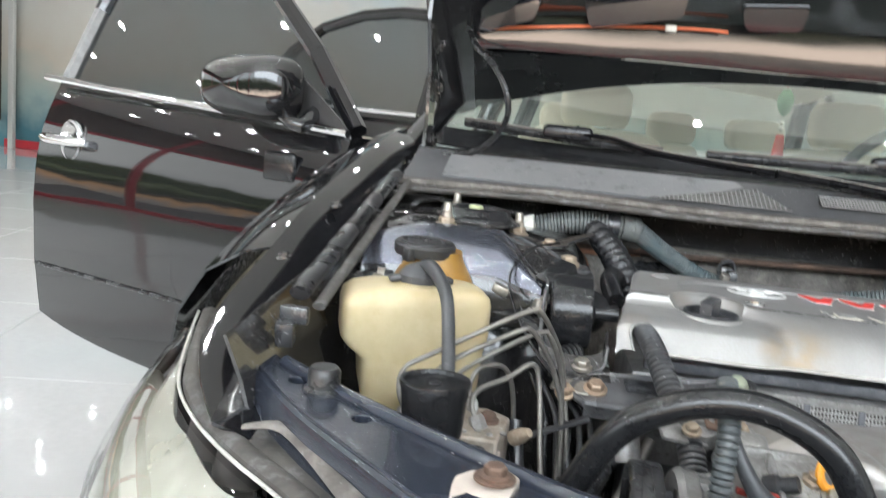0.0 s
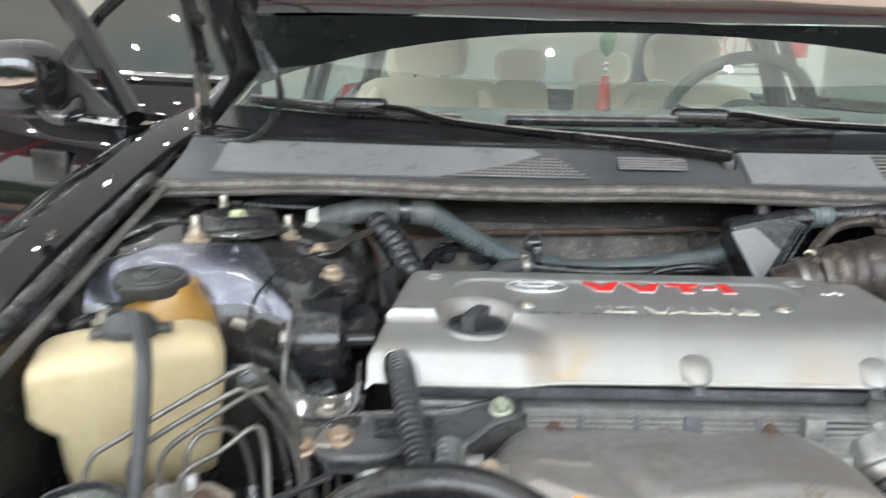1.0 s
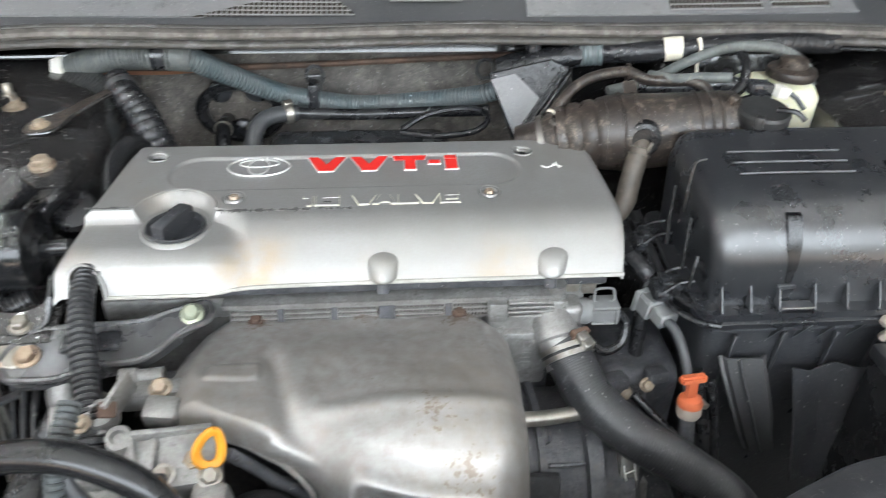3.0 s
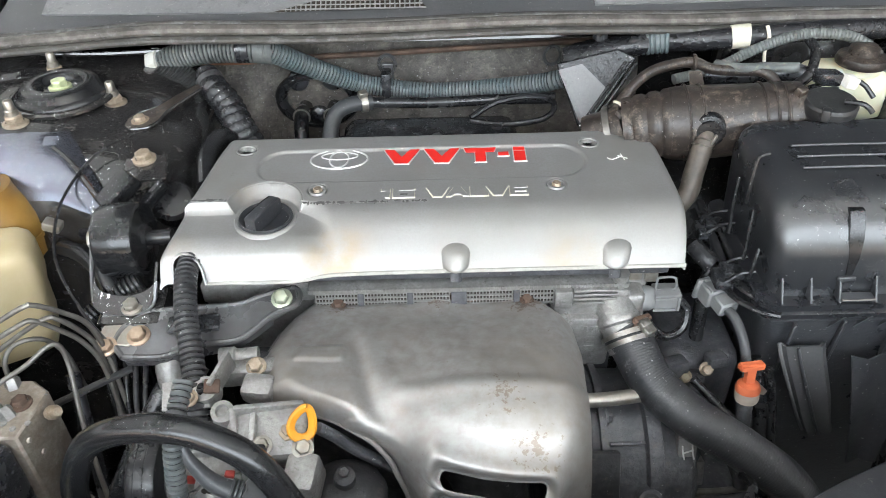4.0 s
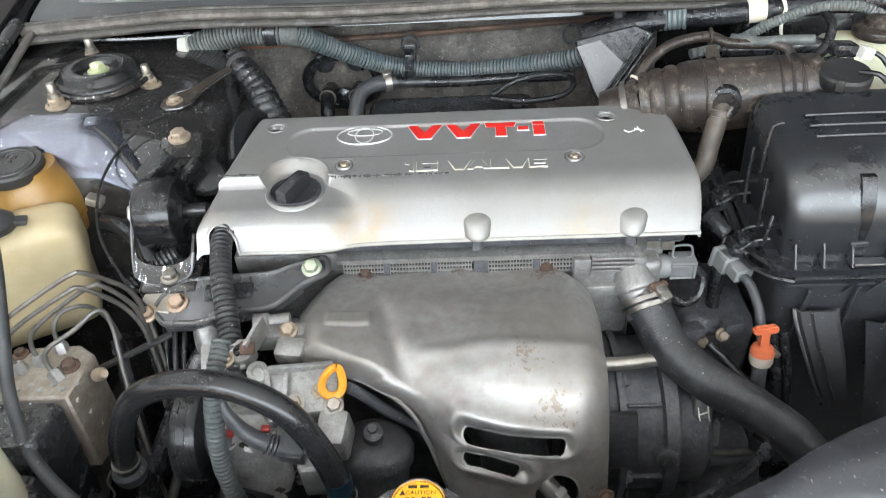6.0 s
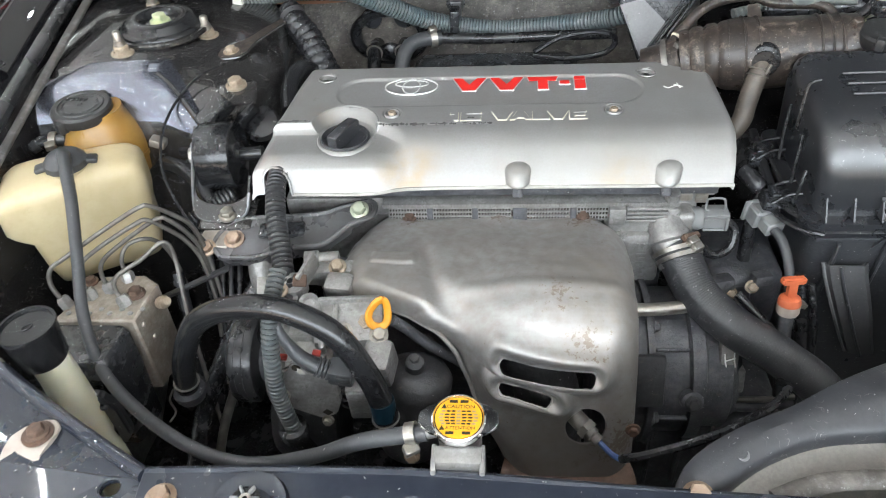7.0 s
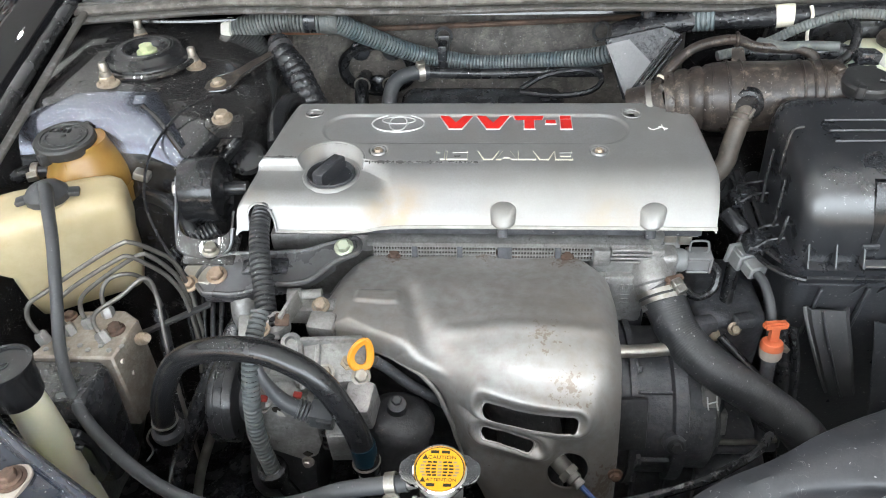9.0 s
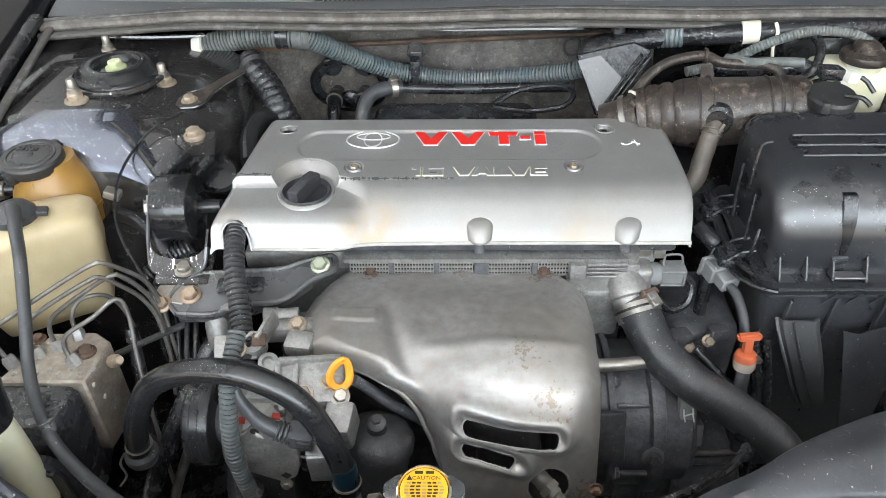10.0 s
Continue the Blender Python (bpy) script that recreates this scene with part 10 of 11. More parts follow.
    rings = [[Vector((p.x, p.y, z)) for p in rounded([(0.452 + i, 0.165 + i, 0), (0.552 - i, 0.165 + i, 0), (0.552 - i, 0.232 - i, 0), (0.452 + i, 0.232 - i, 0)], 0.018, 5)] for z, i in ((0.855, 0.006), (0.86, 0.0), (0.900, 0.0), (0.912, 0.006), (0.918, 0.016))]
    part("body", loft(bmesh.new(), rings), M["milk"], r, smooth=60)
    part("neck", lathe(bmesh.new(), [(0, 0), (0.024, 0), (0.024, 0.012), (0, 0.012)], Matrix.Translation((0.514, 0.187, 0.914)), 28), M["milk"], r)
    part("cap", lathe(bmesh.new(), [(0, 0), (0.029, 0), (0.030, 0.004), (0.028, 0.010), (0.018, 0.013), (0.017, 0.020), (0.012, 0.024), (0, 0.025)], Matrix.Translation((0.514, 0.187, 0.923)), 32), M["oldhose"], r, "dark rubber cap")
    part("strap", sweep(bmesh.new(), [(0.445, 0.16, 0.905), (0.47, 0.155, 0.915), (0.50, 0.15, 0.915), (0.515, 0.14, 0.90)], 0.003, 8, 0.01), M["rubber"], r)
    # round cap on the air box inlet
    k = thing("inlet_sensor", (0.425, 0.075, 0.905), "black round sensor cap on the air filter box", "sensor")
    part("cap", lathe(bmesh.new(), [(0, 0), (0.026, 0), (0.0285, 0.004), (0.0285, 0.014), (0.026, 0.017), (0, 0.018)], axis_pose((0.428, 0.074, 0.916), (0, -0.12, 1)), 36), M["cap_plastic"], k)
    for a in (60, 240):
        part("tab", box(bmesh.new(), (0.428 + 0.029 * math.cos(radians(a)), 0.074 + 0.029 * math.sin(radians(a)), 0.927), (0.012, 0.009, 0.014), (0, 0, a), 0.002), M["cap_plastic"], k)
    part("stalk", sweep(bmesh.new(), [(0.437, 0.062, 0.935), (0.452, 0.05, 0.937), (0.46, 0.045, 0.930)], 0.003, 8, 0.006), M["rubber"], k)
    part("tail", box(bmesh.new(), (0.424, 0.035, 0.905), (0.02, 0.03, 0.02), (0, 0, 0), 0.003), M["plastic"], k)
    w = thing("white_connector", (0.47, 0.115, 0.92), "white and grey cable connector behind the air filter box", "connector")
    part("shell", box(bmesh.new(), (0.470, 0.122, 0.930), (0.016, 0.016, 0.014), (0, 15, 10), 0.003), M["white"], w)
    part("shell", box(bmesh.new(), (0.448, 0.130, 0.932), (0.03, 0.020, 0.016), (0, 8, 12), 0.004), M["plastic"], w)
    part("cable", sweep(bmesh.new(), [(0.42, 0.145, 0.938), (0.39, 0.155, 0.935), (0.36, 0.165, 0.93), (0.34, 0.19, 0.925)], 0.006, 10, 0.01), M["loomgrey"], w)


harness_box()


def plugs():
    ob = thing("sensor_plug", (0.295, -0.06, 0.76), "grey cable plug hanging beside the engine", "connector")
    m = axis_pose((0.286, -0.050, 0.7825), (0.30, -0.85, -0.12))
    bm = bmesh.new()
    for s, z, sz in ((0.030, 0.014, 0.020), (0.036, 0.004, 0.006), (0.022, 0.032, 0.018)):
        got = bmesh.ops.create_cube(bm, size=1.0, matrix=m @ Matrix.Translation((0, 0, z)) @ Matrix.Diagonal((s, s * 0.75, sz, 1)))
    bmesh.ops.bevel(bm, geom=list(bm.edges), offset=0.0018, segments=1, affect="EDGES")
    part("shell", bm, M["grey"], ob)
    for x in (-0.012, 0.0, 0.012):
        part("ridge", box(bmesh.new(), m @ Vector((x, 0.012, 0.014)), (0.003, 0.018, 0.004), (0, 0, 18), 0.0008, 1), M["grey"], ob)
    part("cable", sweep(bmesh.new(), [(0.297, -0.088, 0.777), (0.302, -0.098, 0.775), (0.307, -0.115, 0.763), (0.309, -0.132, 0.745), (0.310, -0.15, 0.71), (0.315, -0.16, 0.66)], 0.0052, 12, 0.008), M["greyhose"], ob)
    part("wire", sweep(bmesh.new(), [(0.295, -0.085, 0.778), (0.300, -0.095, 0.778), (0.303, -0.103, 0.772)], 0.0015, 6, 0.006), plain("blue_wire", (0.08, 0.14, 0.5), 0.5), ob)
    d = thing("gearbox_dipstick", (0.303, -0.155, 0.70), "orange T-shaped gearbox dipstick with white collar", "dipstick")
    m = axis_pose((0.304, -0.158, 0.735), (-0.02, 0.18, 1))
    bm = bmesh.new()
    got = bmesh.ops.create_cube(bm, size=1.0, matrix=m @ Matrix.Translation((0, 0, 0.027)) @ Matrix.Diagonal((0.026, 0.010, 0.008, 1)))
    bmesh.ops.bevel(bm, geom=list(bm.edges), offset=0.0022, segments=2, affect="EDGES")
    got = bmesh.ops.create_cube(bm, size=1.0, matrix=m @ Matrix.Translation((0, 0, 0.012)) @ Matrix.Diagonal((0.009, 0.006, 0.026, 1)))
    lathe(bm, [(0, -0.002), (0.0118, -0.002), (0.0122, 0.001), (0.0105, 0.006), (0.005, 0.008), (0, 0.008)], m, 24)
    part("handle", bm, M["orange"], d, "orange plastic handle", smooth=30)
    part("collar", lathe(bmesh.new(), [(0, -0.014), (0.0105, -0.014), (0.0118, -0.011), (0.0118, -0.002), (0, -0.002)], m, 20), M["ivory"], d, "white collar")
    part("tube", sweep(bmesh.new(), [m @ Vector((0, 0, -0.012)), m @ Vector((0, 0.002, -0.05)), m @ Vector((-0.004, 0.01, -0.12))], 0.0075, 12, 0.012), M["dirty"], d)
    part("bracket", box(bmesh.new(), (0.318, -0.152, 0.727), (0.016, 0.01, 0.006), (0, 30, 20), 0.001), M["zinc"], d)
    for k, pts in enumerate(([(0.322, -0.12, 0.74), (0.330, -0.14, 0.70), (0.335, -0.16, 0.64), (0.335, -0.18, 0.55)], [(0.335, -0.13, 0.735), (0.342, -0.15, 0.69), (0.345, -0.17, 0.62)], [(0.26, -0.13, 0.72), (0.285, -0.15, 0.70), (0.30, -0.17, 0.69), (0.31, -0.2, 0.66)], [(0.30, -0.02, 0.80), (0.29, -0.04, 0.76), (0.285, -0.06, 0.70), (0.29, -0.08, 0.62)])):
        hose("side_cable", pts, (0.0075, 0.005, 0.005, 0.008)[k], M["rubber"], "black cable beside the gearbox dipstick", "cable", step=0.012)
    hose("taped_cable", [(0.275, -0.02, 0.81), (0.283, -0.035, 0.805), (0.290, -0.04, 0.80)], 0.010, M["tape"], "cable wrapped in shiny black tape beside the engine", "cable", step=0.006)


plugs()


def gearbox():
    ob = thing("gearbox", (0.24, -0.12, 0.5), "dusty grey cast gearbox casing below the radiator hose", "gearbox")
    A = (1, 0, 0)
    part("bell", lathe(bmesh.new(), [(0, 0), (0.088, 0), (0.092, 0.006), (0.092, 0.030), (0.086, 0.034), (0.086, 0.072), (0.094, 0.074), (0.094, 0.088), (0.080, 0.092), (0.080, 0.12), (0.06, 0.135), (0, 0.14)], axis_pose((0.132, -0.13, 0.615), A), 48), M["dirty"], ob, smooth=25)
    part("flange", lathe(bmesh.new(), [(0, 0), (0.099, 0), (0.099, 0.007), (0, 0.007)], axis_pose((0.158, -0.13, 0.615), A), 48), M["dirty"], ob)
    for k in range(9):
        a = radians(20 + 17 * k)
        q = Vector((0.166, -0.13 - 0.092 * math.sin(a), 0.615 + 0.092 * math.cos(a)))
        w = Vector((0, -math.sin(a), math.cos(a)))
        if k % 3 == 1:
            part("rib", box(bmesh.new(), (0.185, q.y, q.z), (0.036, 0.004, 0.006), (math.degrees(a), 0, 0), 0.001, 1), M["dirty"], ob)
        if k % 2 == 0:
            bolt(ob, (0.165, q.y, q.z), (1, 0, 0), 0.006, M["dirty"])
    # boxy window plate, bosses and the chalked bracket
    part("window_plate", box(bmesh.new(), (0.158, -0.215, 0.672), (0.030, 0.010, 0.060), (-24, 0, 0), 0.003), M["gun"], ob)
    part("boss", lathe(bmesh.new(), [(0, 0), (0.013, 0), (0.012, 0.010), (0.008, 0.012), (0, 0.012)], axis_pose((0.206, -0.212, 0.640), (0, -0.9, 0.4)), 22), M["dirty"], ob)
    bolt(ob, (0.206, -0.222, 0.644), (0, -0.9, 0.4), 0.006, M["gun"])
    part("bracket", box(bmesh.new(), (0.247, -0.186, 0.655), (0.020, 0.014, 0.080), (-18, 0, 0), 0.003), M["alloy"], ob, "pale bracket")
    part("bracket", box(bmesh.new(), (0.262, -0.182, 0.640), (0.014, 0.018, 0.030), (-18, 0, 0), 0.003), M["alloy"], ob)
    part("bracket_foot", lathe(bmesh.new(), [(0, 0), (0.009, 0), (0.009, 0.014), (0.006, 0.016), (0, 0.016)], axis_pose((0.252, -0.190, 0.606), (0, -0.9, 0.5)), 18), M["dirty"], ob)
    f = Matrix.Translation((0.247, -0.186, 0.655)) @ pose(0, 0, 0, -18)
    for q in ([(-0.006, 0.026), (-0.005, 0.018), (-0.003, 0.010)], [(0.004, 0.028), (0.005, 0.018), (0.007, 0.010)], [(-0.005, 0.017), (0.0, 0.019), (0.006, 0.021)], [(-0.008, -0.002), (-0.006, -0.008), (-0.001, -0.004)]):
        part("chalk_mark", sweep(bmesh.new(), [f @ Vector((x, -0.0075, z)) for x, z in q], 0.0009, 5, 0.006), M["chalk"], ob)
    part("pipe", sweep(bmesh.new(), [(0.125, -0.155, 0.720), (0.16, -0.155, 0.720), (0.20, -0.15, 0.720), (0.24, -0.14, 0.717)], 0.0075, 12, 0.02), M["zinc"], ob)
    part("pipe", sweep(bmesh.new(), [(0.262, -0.19, 0.612), (0.29, -0.19, 0.612), (0.33, -0.185, 0.612)], 0.0035, 10, 0.02), M["pipe"], ob)
    part("pipe", sweep(bmesh.new(), [(0.262, -0.19, 0.600), (0.29, -0.19, 0.600), (0.33, -0.185, 0.600)], 0.006, 10, 0.02), M["dirty"], ob)
    part("case", box(bmesh.new(), (0.22, -0.10, 0.50), (0.22, 0.2, 0.16), (0, 0, 0), 0.02, 3), M["dirty"], ob)
    for k in range(5):
        part("case_rib", box(bmesh.new(), (0.14 + 0.035 * k, -0.202, 0.52), (0.005, 0.012, 0.11), (0, 0, 0), 0.0015, 1), M["dirty"], ob)
    part("upper_case", box(bmesh.new(), (0.285, -0.03, 0.66), (0.09, 0.12, 0.10), (0, 0, 0), 0.018, 3), M["dirty"], ob)
    for q, sz in (((0.250, -0.098, 0.705), (0.030, 0.02, 0.02)), ((0.275, -0.10, 0.680), (0.02, 0.02, 0.03)), ((0.235, -0.105, 0.690), (0.016, 0.02, 0.026)), ((0.296, -0.095, 0.712), (0.022, 0.018, 0.014))):
        part("lug", box(bmesh.new(), q, sz, (-10, 0, 12), 0.004), M["dirty"], ob)
    for q in ((0.262, -0.104, 0.697), (0.285, -0.102, 0.705), (0.240, -0.112, 0.706)):
        bolt(ob, q, (0, -0.8, 0.5), 0.005, M["stud"])


gearbox()


def radiator_cap():
    c = Vector((-0.031, -0.4115, 0.858))
    ob = thing("radiator_neck", (c.x, c.y, 0.80), "radiator filler neck with chrome cap and orange label", "radiator neck")
    m = axis_pose(c, (0.0, -0.10, 1))
    bm = bmesh.new()
    lathe(bm, [(0, -0.002), (0.0200, -0.002), (0.0206, 0.001), (0.0200, 0.005), (0.0188, 0.006), (0.0180, 0.0045), (0, 0.0045)], m, 44)
    cap = part("cap", bm, M["chrome"], ob)
    for sd in (-1, 1):
        bm = bmesh.new()
        o = [m @ Vector((sd * a, b, 0.0005)) for a, b in ((0.014, 0.0150), (0.0205, 0.0105), (0.0275, 0.0078), (0.0295, 0.004), (0.0295, -0.004), (0.0275, -0.0078), (0.0205, -0.0105), (0.014, -0.0150))]
        prism(bm, o, m.to_3x3() @ Vector((0, 0, 0.0038)))
        bmesh.ops.bevel(bm, geom=list(bm.edges), offset=0.0012, segments=2, affect="EDGES")
        part("ear", bm, M["chrome"], cap)
    part("label", lathe(bmesh.new(), [(0, 0.0046), (0.0172, 0.0046), (0.0172, 0.0052), (0, 0.0052)], m, 44), M["label"], cap, "orange warning label", smooth=0)
    up = m @ Matrix.Translation((0, 0, 0.0054))
    letters(cap, "lettering", "CAUTION", 0.0040, up @ Matrix.Translation((0.0015, 0.0090, 0)), M["ink_and_shade"], 0.0001, 0, 1.15)
    letters(cap, "lettering", "ATTENTION", 0.0034, up @ Matrix.Translation((0.0015, -0.0088, 0)), M["ink_and_shade"], 0.0001, 0, 1.15)
    for y, w in ((0.0052, 0.026), (0.0024, 0.029), (-0.0002, 0.030), (-0.0028, 0.029), (-0.0052, 0.026)):
        for k in range(7):
            x = -w / 2 + w * (k + 0.5) / 7
            part("print_bar", prism(bmesh.new(), [up @ Vector((x + a * w * 0.055, y + b, 0)) for a, b in ((-1, -0.0007), (1, -0.0007), (1, 0.0007), (-1, 0.0007))], m.to_3x3() @ Vector((0, 0, 0.0001))), M["ink_and_shade"] if k % 3 else M["brass"], cap, smooth=0)
    for y, xs in ((0.0135, (-0.004, 0.004)), (-0.0128, (-0.006, 0.006))):
        for x in xs:
            part("print_bar", prism(bmesh.new(), [up @ Vector((x + a, y + b, 0)) for a, b in ((-0.003, -0.0012), (0.003, -0.0012), (0.003, 0.0012), (-0.003, 0.0012))], m.to_3x3() @ Vector((0, 0, 0.0001))), M["ink_and_shade"], cap, smooth=0)
    for x, y in ((-0.0108, 0.0090), (-0.0118, -0.0090)):
        part("warning_triangle", prism(bmesh.new(), [up @ Vector((x + a, y + b, 0)) for a, b in ((-0.0022, -0.0016), (0.0022, -0.0016), (0, 0.0024))], m.to_3x3() @ Vector((0, 0, 0.0001))), M["ink_and_shade"], cap, smooth=0)
    part("neck", lathe(bmesh.new(), [(0, -0.03), (0.0165, -0.03), (0.0165, -0.006), (0.019, -0.004), (0.019, -0.001), (0, -0.001)], m, 36), M["alloy"], ob)
    bm = bmesh.new()
    box(bm, (-0.031, -0.432, 0.822), (0.036, 0.016, 0.06), (6, 0, 0), 0.004)
    box(bm, (-0.0485, -0.434, 0.822), (0.004, 0.022, 0.055), (6, 0, 0), 0.001)
    box(bm, (-0.0135, -0.434, 0.822), (0.004, 0.022, 0.055), (6, 0, 0), 0.001)
    part("pedestal", bm, M["alloy"], ob)
    part("spout", sweep(bmesh.new(), [(-0.046, -0.412, 0.848), (-0.055, -0.4125, 0.846), (-0.062, -0.413, 0.845)], 0.0055, 12, 0.005), M["alloy"], ob)


radiator_cap()


def front_beam():
    """Upper crossmember with its diagonal wings, holes, bolts, latch post and lamp bracket."""
    ob = thing("crossmember", (0.0, -0.5, 0.80), "black painted front crossmember with holes and bolts", "crossmember")

    def holed(outline, holes, thick, name, mat):
        """A flat plate with round holes cut through it."""
        bm = bmesh.new()
        cu = bpy.data.curves.new(name, "CURVE")
        cu.dimensions, cu.fill_mode, cu.extrude, cu.bevel_depth = "2D", "BOTH", thick / 2, 0.0012
        for pts in [outline, *[[(cx + r * math.cos(2 * math.pi * k / 20), cy + r * math.sin(2 * math.pi * k / 20)) for k in range(20)] for cx, cy, r in holes]]:
            s = cu.splines.new("POLY")
            s.points.add(len(pts) - 1)
            for p, q in zip(s.points, pts):
                p.co = (q[0], q[1], 0, 1)
            s.use_cyclic_u = True
        tmp = new(name, cu)
        me = bpy.data.meshes.new_from_object(tmp.evaluated_get(bpy.context.evaluated_depsgraph_get()))
        bpy.data.objects.remove(tmp)
        bm.from_mesh(me)
        bpy.data.meshes.remove(me)
        return bm

    zt = 0.838

    def sunk(p):
        """The wing drops a little towards the headlamp."""
        w = smooth_step(0.23, 0.33, -p[0])
        return Vector((p[0] - 0.005 * w, p[1] + 0.004 * w, p[2] - 0.006 * w))

    front = [(-0.262, -0.448), (-0.15, -0.446), (-0.05, -0.4465), (0.10, -0.455), (0.22, -0.46), (0.40, -0.45), (0.56, -0.40), (0.60, -0.45), (0.40, -0.54), (0.2, -0.565), (-0.10, -0.565), (-0.255, -0.55)]
    bm = holed(front, [(-0.108, -0.4735, 0.0095), (-0.062, -0.4735, 0.0105), (-0.138, -0.4705, 0.0035), (0.128, -0.468, 0.004), (0.02, -0.476, 0.0065), (0.185, -0.480, 0.0085)], 0.004, "beam", M["beam"])
    bmesh.ops.transform(bm, matrix=pose(0, 0, zt), verts=bm.verts)
    beam = part("front_plate", bm, M["beam"], ob)
    bm = bmesh.new()
    sweep(bm, [(-0.262, -0.447, zt + 0.001), (-0.15, -0.444, zt + 0.002), (-0.05, -0.4445, zt + 0.002), (0.10, -0.453, zt), (0.22, -0.458, zt - 0.002)], 0.0035, 8, 0.02)
    part("front_lip", bm, M["beam"], ob)
    bm = bmesh.new()
    box(bm, (0.0, -0.458, 0.80), (0.54, 0.004, 0.07), (0, 0, 0), 0.001)
    part("drop_face", bm, M["beam"], ob)
    # diagonal wing on the passenger side
    wing = [(-0.585, -0.235), (-0.560, -0.240), (-0.535, -0.268), (-0.50, -0.292), (-0.455, -0.330), (-0.385, -0.377), (-0.309, -0.423), (-0.262, -0.452), (-0.255, -0.53), (-0.262, -0.54), (-0.34, -0.49), (-0.408, -0.436), (-0.433, -0.412), (-0.462, -0.385), (-0.491, -0.357), (-0.525, -0.319), (-0.575, -0.254)]
    bm = holed(wing, [(-0.522, -0.292, 0.0085), (-0.457, -0.348, 0.0080), (-0.286, -0.459, 0.0085)], 0.004, "wing", M["beam"])
    bmesh.ops.transform(bm, matrix=pose(0, 0, 0.832), verts=bm.verts)
    for v in bm.verts:
        v.co = sunk(v.co)
    w = part("wing_plate", bm, M["beam"], ob)
    bm = bmesh.new()
    sweep(bm, [sunk(p) for p in ((-0.545, -0.258, 0.836), (-0.50, -0.296, 0.836), (-0.455, -0.329, 0.836), (-0.385, -0.376, 0.836), (-0.309, -0.422, 0.836), (-0.262, -0.450, 0.838))], 0.006, 10, 0.02)
    part("wing_lip", bm, M["beam"], ob)
    bm = bmesh.new()
    rows = [[Vector((x + dx, y + dy, z)) for x, y in ((-0.580, -0.250), (-0.530, -0.315), (-0.496, -0.353), (-0.467, -0.381), (-0.438, -0.408), (-0.413, -0.432), (-0.345, -0.486), (-0.27, -0.54))] for dx, dy, z in ((0.0, 0.0, 0.827), (-0.003, -0.003, 0.825), (-0.005, -0.006, 0.815), (-0.006, -0.008, 0.77))]
    plate(bm, [resample(r, 16) for r in rows], 0.003)
    part("wing_face", bm, M["beam"], ob)
    for x, y, r in ((-0.522, -0.292, 0.0085), (-0.457, -0.348, 0.0080), (-0.286, -0.459, 0.0085), (-0.108, -0.4735, 0.0095), (-0.062, -0.4735, 0.0105)):
        part("hole_rim", ring(bmesh.new(), Matrix.Translation(sunk((x, y, (0.834 if x < -0.2 else 0.840)))), r + 0.001, 0.0012, 24, 6), M["beam"], ob)
    bolt(ob, (-0.242, -0.470, 0.841), (0, 0, 1), 0.0068, M["brass"], flange=1.7)
    part("stub", lathe(bmesh.new(), [(0, 0), (0.0150, 0), (0.0150, 0.005), (0.0122, 0.007), (0.0122, 0.019), (0.010, 0.022), (0, 0.022)], Matrix.Translation((-0.503, -0.302, 0.826)), 18), M["rubber"], ob, "black rubber stop")
    lo = thing("latch_post", (-0.176, -0.478, 0.838), "black slotted rubber stop in the crossmember", "stop")
    part("dish", lathe(bmesh.new(), [(0.0, 0.001), (0.016, 0.001), (0.022, 0.006), (0.027, 0.0065), (0.029, 0.003), (0.029, 0.0), (0.0, 0.0)], Matrix.Translation((-0.176, -0.4765, 0.840)), 32), M["beam"], lo)
    part("boss", lathe(bmesh.new(), [(0, 0), (0.011, 0), (0.0105, 0.012), (0, 0.012)], Matrix.Translation((-0.176, -0.4765, 0.841)), 24), M["rubber"], lo)
    for a in range(0, 360, 60):
        part("fin", box(bmesh.new(), (-0.176 + 0.0075 * math.cos(radians(a)), -0.4765 + 0.0075 * math.sin(radians(a)), 0.8545), (0.006, 0.0022, 0.004), (0, 0, a), 0.0006, 1), M["grey"], lo)
    part("core", ring(bmesh.new(), Matrix.Translation((-0.176, -0.4765, 0.8545)), 0.0032, 0.0012, 18, 6), M["zinc"], lo)
    # ivory lamp bracket
    b = thing("lamp_bracket", (-0.35, -0.44, 0.81), "ivory headlamp bracket bolted to the crossmember", "bracket")
    bm = bmesh.new()
    o = [(-0.3495, -0.4045, 0.8395), (-0.3535, -0.4015, 0.8395), (-0.362, -0.4015, 0.8395), (-0.376, -0.409, 0.8395), (-0.383, -0.418, 0.8395), (-0.384, -0.428, 0.8390), (-0.383, -0.455, 0.834), (-0.375, -0.466, 0.828), (-0.353, -0.478, 0.818), (-0.345, -0.472, 0.820), (-0.348, -0.447, 0.834), (-0.352, -0.434, 0.8385), (-0.346, -0.416, 0.8395), (-0.346, -0.409, 0.8395)]
    prism(bm, [sunk(p) for p in o], (0, 0, -0.004))
    bmesh.ops.bevel(bm, geom=list(bm.edges), offset=0.001, segments=1, affect="EDGES")
    part("plate", bm, M["ivory"], b)
    part("seat", lathe(bmesh.new(), [(0, 0), (0.0125, 0), (0.0125, 0.0012), (0, 0.0012)], Matrix.Translation(sunk((-0.3605, -0.4165, 0.8398))), 24), M["rust"], b, "rust round the bolt")
    bolt(b, sunk((-0.3605, -0.4165, 0.8412)), (0, 0, 1), 0.0062, M["rust"])


front_beam()


